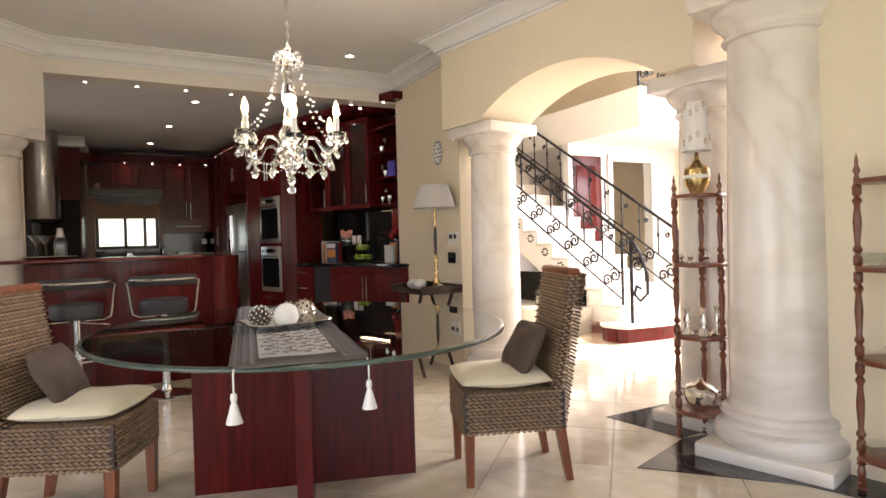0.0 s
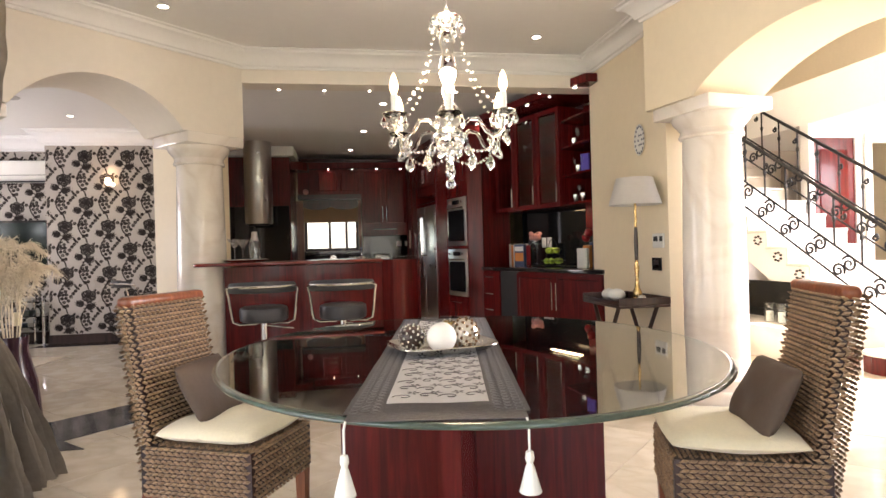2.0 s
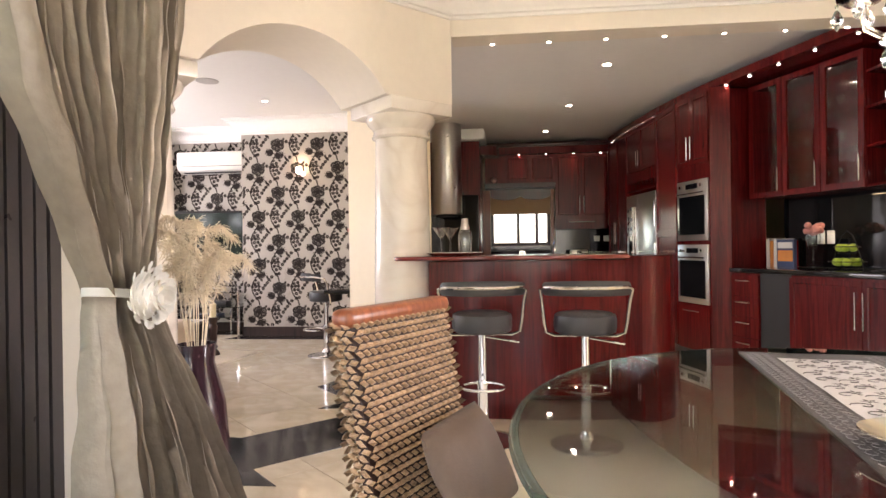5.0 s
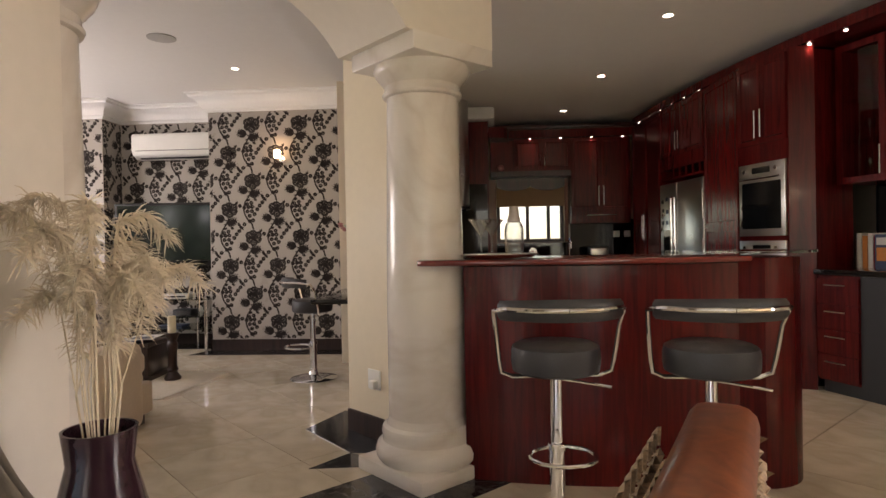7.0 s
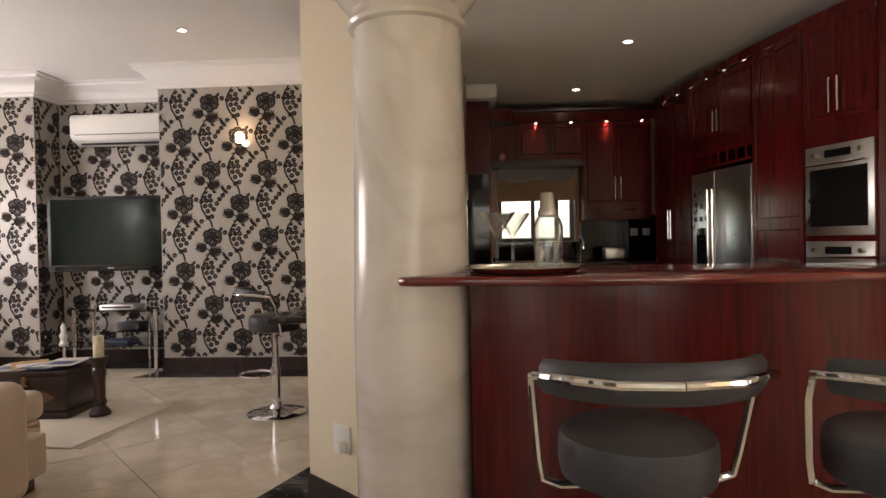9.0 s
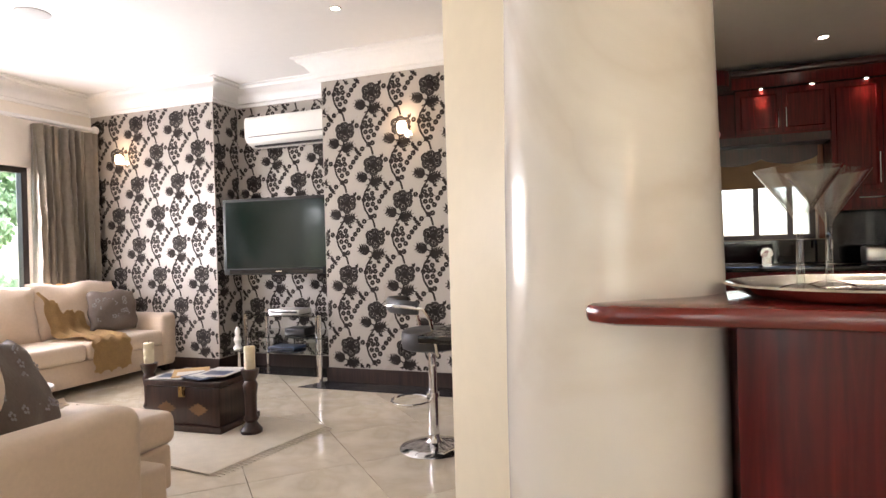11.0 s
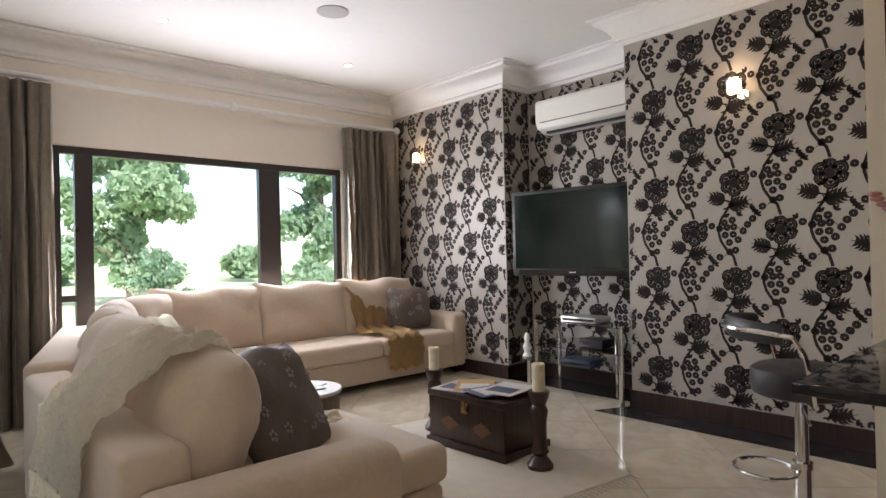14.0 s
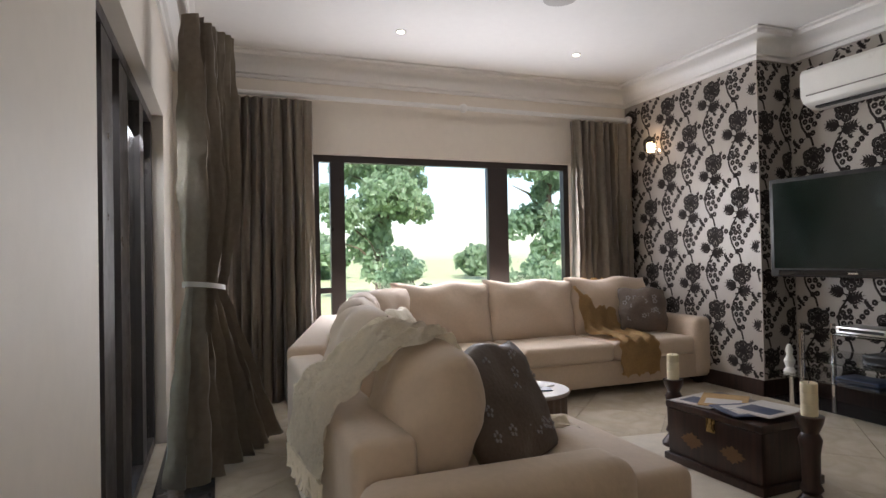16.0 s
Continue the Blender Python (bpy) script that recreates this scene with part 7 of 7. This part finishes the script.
for x, y, h in ((-2.96, 8.76, 0.42), (-3.93, 8.85, 0.40)):
    o = thing("candle_stand", "dark turned wooden candle stand with an ivory candle", "candle stand", pose(x, y, 0.0165), "candle stands")
    bm = bmesh.new()
    lathe(bm, [(0.07, 0), (0.072, 0.02), (0.05, 0.05), (0.035, 0.07), (0.05, 0.09), (0.038, 0.12), (0.04, h * 0.6), (0.05, h * 0.75), (0.036, h * 0.82), (0.055, h - 0.03), (0.06, h)], 20)
    part("stand", bm, DARKW, o)
    bm = bmesh.new()
    lathe(bm, [(0.035, h + 0.001), (0.036, h + 0.05), (0.034, h + 0.055), (0.036, h + 0.06), (0.036, h + 0.10), (0.034, h + 0.105), (0.036, h + 0.11), (0.036, h + 0.148), (0.03, h + 0.152), (0.006, h + 0.146)], 18)
    part("candle", bm, WAX, o, "ridged ivory candle")
    bm = bmesh.new()
    tube(bm, [(0, 0, h + 0.145), (0.002, 0, h + 0.162)], 0.0015, 5)
    part("wick", bm, BLACKP, o)
t = thing("drum_table", "ribbed round drum side table", "table", pose(-3.98, 7.88, 0))
bm = bmesh.new()
k = 48
rings(bm, [[((0.205 + 0.008 * (i % 2)) * math.cos(2 * math.pi * i / k), (0.205 + 0.008 * (i % 2)) * math.sin(2 * math.pi * i / k), z) for i in range(k)] for z in (0, 0.42)])
part("drum", bm, mat("grey_brown_wicker", (0.16, 0.12, 0.09), 0.6, var=0.3, scale=20), t, angle=20)
bm = bmesh.new()
lathe(bm, [(0.225, 0.421), (0.23, 0.43), (0.225, 0.44), (0.001, 0.441)], 36)
part("top", bm, mat("pale_worn_top", (0.42, 0.38, 0.34), 0.4, var=0.15, scale=14), t)
for x, y, rz, mm in ((-0.06, 0.04, 20, PAGE), (0.05, -0.06, 12, NAVY), (0.06, 0.06, -20, NAVY)):
    o = thing("coaster" if mm is NAVY else "magazine", "dark square coaster on the drum table" if mm is NAVY else "white magazine on the drum table", "coaster" if mm is NAVY else "magazine", pose(-3.98 + x, 7.88 + y, 0.4415, 0, 0, rz))
    q = 0.045 if mm is NAVY else 0.1
    part("sheet", RB(0.001, 1, (-q, q, -q, q, 0, 0.006)), mm, o)

# television corner
t = thing("television", "black flat television mounted in the papered recess", "television", pose(-3.82, 10.30, 1.33, 0, 0, 6))
part("case", RB(0.012, 3, (-0.60, 0.53, 0.0, 0.075, -0.34, 0.40)), BLACKP, t)
part("screen", B((-0.565, 0.495, -0.004, -0.001, -0.275, 0.368)), SCREEN, t)
part("speaker_bar", B((-0.53, 0.46, -0.004, -0.001, -0.328, -0.288)), BLACKG, t)
part("badge", B((-0.03, 0.03, -0.0055, -0.0042, -0.314, -0.304)), SILVER, t)
part("bracket", B((-0.15, 0.15, 0.0751, 0.47, -0.1, 0.1)), BLACKP, t)
t = thing("media_stand", "chrome and glass corner media stand", "stand", pose(-3.86, 10.38, 0))
for x, y, h in ((-0.5, -0.02, 0.36), (-0.28, -0.18, 0.62), (0.53, -0.18, 0.62), (0.2, 0.3, 0.62), (-0.4, 0.3, 0.62)):
    bm = bmesh.new()
    tube(bm, [(x, y, 0), (x, y, h)], 0.02, 14)
    part("leg", bm, CHROME, t)
for z, pts in ((0.60, [(-0.28, -0.2), (0.55, -0.2), (0.55, 0.1), (0.25, 0.36), (-0.28, 0.36)]), (0.40, [(-0.28, -0.2), (0.55, -0.2), (0.55, 0.1), (0.25, 0.36), (-0.45, 0.36)]), (0.26, [(-0.56, -0.2), (0.55, -0.2), (0.55, 0.1), (0.25, 0.36), (-0.56, 0.36)])):
    bm = bmesh.new()
    prism(bm, pts, z, z + 0.01)
    part("glass_shelf", bm, TABLEGLASS, t)
for x, y, z, w, d, h, mm, lab in ((0.12, -0.03, 0.6105, 0.34, 0.22, 0.05, STEEL, "slim silver media player on the stand"), (0.2, 0.0, 0.4105, 0.22, 0.18, 0.07, BLACKP, "dark set-top box on the stand"), (0.05, 0.0, 0.2705, 0.3, 0.2, 0.03, NAVY, "stack of discs on the stand")):
    o = thing("media_player", lab, "media player", pose(-3.86 + x, 10.38 + y, z))
    part("case", RB(0.004, 2, (-w / 2, w / 2, -d / 2, d / 2, 0.004, h)), mm, o)
    part("front_panel", B((-w / 2 + 0.02, w / 2 - 0.02, -d / 2 - 0.002, -d / 2 - 0.0002, h * 0.35, h * 0.75)), BLACKP, o)
    part("foot", B((-w / 2 + 0.02, w / 2 - 0.02, -d / 2 + 0.02, d / 2 - 0.02, 0, 0.0041)), BLACKP, o)
o = thing("white_figurine", "small white figurine on the media stand", "ornament", pose(-4.31, 10.28, 0.2705))
bm = bmesh.new()
lathe(bm, [(0.04, 0), (0.045, 0.01), (0.025, 0.04), (0.04, 0.09), (0.02, 0.13), (0.028, 0.17), (0.012, 0.21), (0.001, 0.215)], 16)
part("body", bm, PLASTW, o)
t = thing("air_conditioner", "white wall-mounted air conditioner", "air conditioner", pose(-4.40, 10.798, 2.30))
bm = bmesh.new()
prof = [(0.0, 0.0), (-0.10, 0.0), (-0.19, 0.04), (-0.22, 0.09), (-0.22, 0.27), (-0.20, 0.30), (0.0, 0.30)]
rings(bm, [[(x, y, z) for y, z in prof] for x in (0.0, 1.04)])
bevel(bm, 0.008, 2)
part("body", bm, PLASTW, t)
part("louvre", B((0.06, 0.98, -0.232, -0.2215, 0.085, 0.093)), mat("grey_slot", (0.25, 0.24, 0.22), 0.5, var=0.05), t)
part("vent", B((0.08, 0.96, -0.16, -0.11, -0.003, 0.012)), BLACKP, t)

GLOW = mat("lit_sconce_glass", (1, 0.9, 0.75), 0.3, var=0, emit=(1.0, 0.72, 0.40), estr=4)
for x, y in ((-2.46, 10.298), (-5.85, 10.418)):
    t = thing("wall_sconce", "small lit wall sconce with a crystal shade", "sconce", pose(x, y, 2.20), "wall sconces")
    bm = bmesh.new()
    tube(bm, [(0.03, 0, 0), (0.03, -0.015, 0)], 0.035, 18)
    part("backplate", bm, CHROME, t)
    bm = bmesh.new()
    tube(bm, [(0.03, -0.015, 0), (0.03, -0.06, -0.01), (0.0, -0.085, 0.0)], 0.007, 8)
    part("arm", bm, CHROME, t)
    for k in range(4):
        bm = bmesh.new()
        tube(bm, [(0.052 * math.cos(a), -0.085 + 0.052 * math.sin(a), 0.012 + 0.024 * k) for a in [q * math.pi / 10 for q in range(20)]], 0.0085, 6, True)
        part("crystal_ring", bm, CRYSTAL, t)
    bm = bmesh.new()
    lathe(bm, [(0.03, 0.0), (0.04, 0.01), (0.04, 0.085), (0.02, 0.09)], 16, (0, -0.085, 0))
    part("bulb", bm, GLOW, t)
    lamp("sconce_light", "POINT", 0.22, pose(x, y - 0.09, 2.34), 0.04, color=(1, 0.7, 0.42))

# lounge curtains and pole
curtain("lounge_curtain", "taupe silk curtain beside the garden window", pose(WX + 0.16, 6.32, 0, 0, 0, 90), [(0.01, 0, 0.70, -0.0, 1.1), (2.55, 0.02, 0.70, -0.0, 0.7)], 8, 0.065, 15)
curtain("lounge_curtain", "taupe silk curtain in the wallpapered corner", pose(WX + 0.16, 9.64, 0, 0, 0, 90), [(0.01, 0.0, 0.68, -0.0, 1.1), (2.55, 0.0, 0.70, -0.0, 0.7)], 8, 0.065, 16)
curtain("patio_curtain", "taupe silk curtain tied back by the patio doors", pose(-4.50, PY + 0.22, 0, 0, 0, 150), [(0.03, -0.22, 0.80, -0.02, 1.5), (0.6, -0.12, 0.46, 0, 1.3), (1.02, -0.05, 0.20, 0, 0.8), (1.5, -0.06, 0.34, 0, 1.1), (2.55, 0.0, 0.42, 0.04, 0.8)], 7, 0.06, 17, ties=[(1.05, -0.08, 0.23, 0.0)])
for a, b, f in (((WX + 0.13, 6.15, 2.60), (WX + 0.13, 10.36, 2.60), 6.15), ((-5.6, PY + 0.16, 2.60), (-1.95, PY + 0.16, 2.60), 0)):
    t = thing("curtain_pole", "pale painted curtain pole with a joint ball", "curtain pole")
    bm = bmesh.new()
    tube(bm, [a, b], 0.022, 14)
    part("pole", bm, TRIMW, t)
    bm = bmesh.new()
    va, vb = Vector(a), Vector(b)
    ball(bm, va.lerp(vb, 0.55), 0.042, 16, 10)
    part("joint_ball", bm, TRIMW, t)
    for e in (va, vb):
        bm = bmesh.new()
        ball(bm, e, 0.045, 16, 10)
        part("finial", bm, TRIMW, t)
# ceiling fittings
for x, y in ((-5.45, 7.62), (-5.50, 9.25), (-2.55, 9.30), (-3.2, 7.2)):
    downlight(pose(x, y, CEIL), 0.03, "round lit ceiling downlight")
for x, y in ((-4.55, 8.50), (-2.80, 8.40)):
    t = thing("ceiling_speaker", "round flush white ceiling speaker", "speaker", pose(x, y, CEIL))
    bm = bmesh.new()
    lathe(bm, [(0.115, 0), (0.115, -0.006), (0.10, -0.010), (0.001, -0.010)], 30)
    part("grille", bm, mat("grey_speaker_mesh", (0.45, 0.44, 0.42), 0.7, var=0.1, scale=60), t)
t = thing("wall_socket", "white double wall socket on the splayed wall", "socket", pose(-0.823, 7.173, 0.37, 0, 0, -43.3))
part("plate", RB(0.004, 2, (-0.06, 0.06, -0.012, 0, -0.06, 0.06)), PLASTW, t)
part("plug", RB(0.006, 2, (0.0, 0.045, -0.05, -0.0121, -0.05, 0.0)), PLASTW, t)

# ---------------------------------------------------------------- stair hall
SM = pose(5.58, 5.55, 0, 0, 0, 4)
t = thing("staircase", "white marble staircase with a mahogany bottom step", "staircase", SM)
RISE, GO, NS = 0.185, 0.29, 13
for i in range(1, NS):
    part("tread", RB(0.008, 2, (-0.03, 1.1, i * GO - 0.02, (i + 1) * GO + 0.004, (i + 1) * RISE - 0.035, (i + 1) * RISE)), COLUMN, t)
    part("riser", B((0.0, 1.1, i * GO, i * GO + 0.02, i * RISE, (i + 1) * RISE - 0.0351)), COLUMN, t, smooth=False)
    if i > 3:
        bm = bmesh.new()
        q = random.Random(i)
        for k in range(7):
            a = k * 0.9
            ball(bm, (-0.004, i * GO + 0.14 + 0.05 * math.cos(a), (i + 1) * RISE - 0.12 + 0.045 * math.sin(a)), 0.02, 6, 3, 0.15, 1.3, 0.7)
        part("stencil", bm, FLOCK, t, "black floral stencil")
bm = bmesh.new()
prism(bm, [(-0.25 + 0.1 * math.cos(a), 0.15 + 0.2 * math.sin(a)) for a in (1.57, 2.2, 2.9, 3.6, 4.3)] + [(0.2, -0.12), (0.7, -0.15), (1.1, -0.10), (1.1, 0.29), (-0.2, 0.35)], 0, RISE - 0.03)
part("bottom_step", bm, MAHOG, t, "curved mahogany bottom step", smooth=False)
bm = bmesh.new()
prism(bm, [(-0.27 + 0.1 * math.cos(a), 0.15 + 0.22 * math.sin(a)) for a in (1.57, 2.2, 2.9, 3.6, 4.3)] + [(0.2, -0.15), (0.7, -0.18), (1.1, -0.13), (1.1, 0.30), (-0.2, 0.36)], RISE - 0.0295, RISE)
part("bottom_tread", bm, COLUMN, t)
bm = bmesh.new()
prof = [(0.3, 0.0), (0.3, 2 * RISE - 0.05)]
out = [(0.36, 0.0)]
for i in range(1, NS):
    out += [(i * GO + 0.02, i * RISE), (i * GO + 0.02, (i + 1) * RISE - 0.036)]
out += [(NS * GO, NS * RISE - 0.036), (NS * GO, NS * RISE - 0.36), (1.55, 0.62), (1.0, 0.3)]
a = [bm.verts.new((0.004, y, z)) for y, z in out]
b = [bm.verts.new((1.096, y, z)) for y, z in out]
for i in range(len(out)):
    j = (i + 1) % len(out)
    bm.faces.new((a[i], a[j], b[j], b[i]))
bm.faces.new(a[::-1])
bm.faces.new(b)
part("string_wall", bm, TRIMW, t, "white plaster stair side and sloping soffit", smooth=False)


def scroll(bm, c, r, turns=1.4, s=1, n=20, a0=0.0):
    """A flat iron scroll in the local y-z plane."""
    pts = []
    for i in range(n):
        u = i / (n - 1)
        a = a0 + s * turns * 6.283 * u
        q = r * (1 - 0.8 * u)
        pts.append((c[0], c[1] + q * math.cos(a), c[2] + q * math.sin(a)))
    tube(bm, pts, 0.012, 5)


def railing(m, length, slope, posts, label, h=0.85):
    t = thing("iron_railing", label, "railing", m, "wrought iron railings")
    bm = bmesh.new()
    tube(bm, [(0, 0, h), (0, length, h + slope * length)], 0.02, 8)
    part("handrail", bm, IRON, t)
    for z in (0.06, 0.36):
        bm = bmesh.new()
        tube(bm, [(0, 0, z), (0, length, z + slope * length)], 0.011, 6)
        part("rail", bm, IRON, t)
    for i in range(posts + 1):
        y = length * i / posts
        bm = bmesh.new()
        z0 = slope * y
        big = i in (0, posts)
        tube(bm, [(0, y, z0 - (0.0 if big else -0.36)), (0, y, z0 + h)], 0.018 if big else 0.011, 6)
        if not big:
            ball(bm, (0, y, z0 + 0.62), 0.02, 6, 5, 1, 1, 1.8)
        part("baluster", bm, IRON, t)
    k = max(2, int(length / 0.3))
    for i in range(k):
        y = length * (i + 0.5) / k
        z0 = slope * y
        for dy, dz, r, turns, way, n, a0 in ((-0.05, 0.24, 0.085, 1.5, 1, 22, 0.6), (0.07, 0.18, 0.075, 1.4, -1, 22, 3.6), (0.0, 0.70, 0.035, 1.2, 1, 12, 2.0)):
            bm = bmesh.new()
            scroll(bm, (0, y + dy, z0 + dz), r, turns, way, n, a0)
            part("scroll", bm, IRON, t)
    return t


sl = RISE / GO
railing(SM @ pose(0.03, 0.30, RISE * 2), NS * GO - 0.5, sl, 11, "wrought iron stair railing with scrolls")
railing(SM @ pose(1.06, 0.30, RISE * 2), NS * GO - 0.5, sl, 11, "wrought iron stair railing on the far side")
t = thing("newel_scroll", "curled wrought iron newel at the stair foot", "railing", SM @ pose(-0.05, 0.1, RISE))
bm = bmesh.new()
tube(bm, [(0, 0, 0), (0, 0, 0.98)], 0.02, 8)
part("post", bm, IRON, t)
bm = bmesh.new()
tube(bm, [(0, 0.2, 1.08), (0, 0.02, 0.97), (0, -0.12, 0.8), (0, -0.22, 0.55), (0, -0.22, 0.35), (0, -0.12, 0.26), (0, -0.04, 0.33), (0, -0.07, 0.43), (0, -0.13, 0.4)], 0.018, 8)
part("curl", bm, IRON, t)
bm = bmesh.new()
scroll(bm, (0, -0.09, 0.66), 0.09, 1.5, 1)
scroll(bm, (0, -0.05, 0.84), 0.05, 1.4, -1)
part("scrolls", bm, IRON, t)
# bench under the stairs
bmx = SM @ pose(-0.62, 0.75, 0)
t = thing("bench_plinth", "low white plinth bench under the stairs", "bench", bmx)
part("plinth", RB(0.006, 2, (0, 0.6, 0, 2.9, 0, 0.32)), COLUMN, t)
part("black_backing", B((0.602, 0.617, 0.1, 2.9, 0.0, 0.72)), BLACKG, t)
for y in (0.3, 0.46, 0.62):
    o = thing("glass_lantern", "clear glass candle lantern on the bench", "lantern", bmx @ pose(0.3, y, 0.3205), "candle lanterns")
    bm = bmesh.new()
    lathe(bm, [(0.05, 0), (0.055, 0.01), (0.055, 0.2), (0.052, 0.2), (0.052, 0.012)], 18, cap=False)
    part("glass", bm, GLASS, o)
    bm = bmesh.new()
    lathe(bm, [(0.035, 0.006), (0.035, 0.11), (0.005, 0.112)], 14)
    part("candle", bm, PLASTW, o)
# gallery and rooms behind the stairs
structure("upper_floor_slab", B((6.55, 8.9, 6.45, 11.9, 2.62, 3.16)), TRIMW, "white edge of the upper gallery floor", "gallery")
railing(pose(8.85, 6.50, 3.16, 0, 0, 90), 2.25, 0.0, 9, "wrought iron gallery railing with scrolls")
bm = B((6.55, 6.62, 7.9, 8.05, 0, 2.62), (7.22, 7.40, 7.9, 8.05, 0, 2.62), (6.62, 7.22, 7.9, 8.05, 2.45, 2.62), (8.3, 8.9, 7.9, 8.05, 0, 2.62), (7.4, 8.3, 7.9, 8.05, 2.4, 2.62))
structure("wall_under_gallery", bm, TRIMW, "white wall below the gallery", "wall")
t = tagged(new("door_1"), "tall dark mahogany panelled door", "door", kind="structure")
t.matrix_world = pose(6.62, 7.93, 0)
part("leaf", B((0, 0.6, 0, 0.045, 0, 2.45)), MAHOG, t, smooth=False)
for z0, z1 in ((0.15, 1.0), (1.12, 2.3)):
    part("panel", RB(0.006, 2, (0.1, 0.5, -0.012, -0.001, z0, z1)), MAHOG, t)
t = tagged(new("door_2"), "moulded white frame round a wide opening", "door frame", kind="structure")
t.matrix_world = pose(7.4, 7.88, 0)
part("architrave", RB(0.012, 2, (-0.08, 0.02, -0.03, 0.0, 0, 2.5), (0.88, 0.98, -0.03, 0.0, 0, 2.5), (0.02, 0.88, -0.03, 0.0, 2.38, 2.5)), TRIMW, t)
structure("wall_back_room", B((6.55, 8.9, 10.0, 10.1, 0, 2.62)), PALE, "pale wall of the room behind", "wall")
curtain("back_room_curtain", "grey silk curtain in the room behind the hall", pose(7.45, 9.5, 0), [(0.01, 0, 0.7, 0, 1), (2.3, 0, 0.75, 0, 0.9)], 9, 0.04, 25)

# ---------------------------------------------------------------- floor tiles
S = 0.60
bm = bmesh.new()
box(bm, -S / 2 + 0.002, S / 2 - 0.002, -S / 2 + 0.002, S / 2 - 0.002, -0.0095, 0.0)
tile_mesh = finish("tile", bm, TILE, False)
floor_ob = bpy.data.objects["floor"]
rest = bmesh.new()
spots = []
for i in range(-30, 31):
    for j in range(-30, 31):
        x, y = (i - j) * S * D45 + 0.1, (i + j) * S * D45 + 5.1
        if -6.4 < x < 9.0 and -2.1 < y < 12.2:
            spots.append((x, y))
near = sorted(spots, key=lambda p: math.hypot((p[0] + 1.0) * 0.9, (p[1] - 6.2) * 0.75))[:300]
near_set = set(near)
for x, y in spots:
    mm = pose(x, y, 0, 0, 0, 45)
    if (x, y) in near_set:
        o = new("tile", tile_mesh)
        o.parent = floor_ob
        o.matrix_world = mm
    else:
        box(rest, -S / 2 + 0.002, S / 2 - 0.002, -S / 2 + 0.002, S / 2 - 0.002, -0.0095, 0.0, mm)
part("outer_tiles", rest, TILE, floor_ob, "polished cream floor tiles", smooth=False, kind="stuff")
# black inlaid borders
bm = bmesh.new()


def inlay(pts):
    prism(bm, pts, 0.0005, 0.004)


# strip under the lounge arch, with points on both sides
inlay([(-1.95, 5.40), (-1.55, 5.0), (-0.02, 6.53), (-0.42, 6.93)])
inlay([(-0.93, 6.93), (-0.42, 6.931), (-0.55, 7.25), (-1.32, 7.36)])
inlay([(-1.10, 6.68), (-0.60, 6.745), (-0.93, 6.925)])
inlay([(-1.16, 7.80), (-1.32, 7.362), (-0.58, 7.25)])
inlay([(-1.28, 5.26), (-0.86, 5.26), (-1.07, 5.47)])
inlay([(-1.62, 6.02), (-1.62, 5.75), (-1.36, 5.98)])
# along the wallpaper
inlay([(-3.45, 10.01), (-1.2, 10.01), (-1.2, 10.284), (-3.316, 10.284)])
inlay([(-4.64, 10.42), (-3.32, 10.42), (-3.32, 10.78), (-4.64, 10.78)])
# patio doors
inlay([(-5.6, PY + 0.004), (-2.2, PY + 0.004), (-2.2, PY + 0.3), (-5.6, PY + 0.3)])
# under the hall arch
inlay([(2.98, 5.28), (3.05, 4.9), (3.60, 4.99), (3.5, 5.3)])
inlay([(3.21, 3.62), (3.28, 3.08), (3.62, 3.10), (3.95, 3.62)])
inlay([(2.73, 2.89), (3.20, 2.35), (3.28, 3.07)])
inlay([(3.205, 2.35), (3.45, 1.6), (3.8, 2.2), (3.6, 3.0), (3.285, 3.07)])
structure("floor_inlay", bm, BLACKT, "black marble inlay borders in the floor", "floor border")
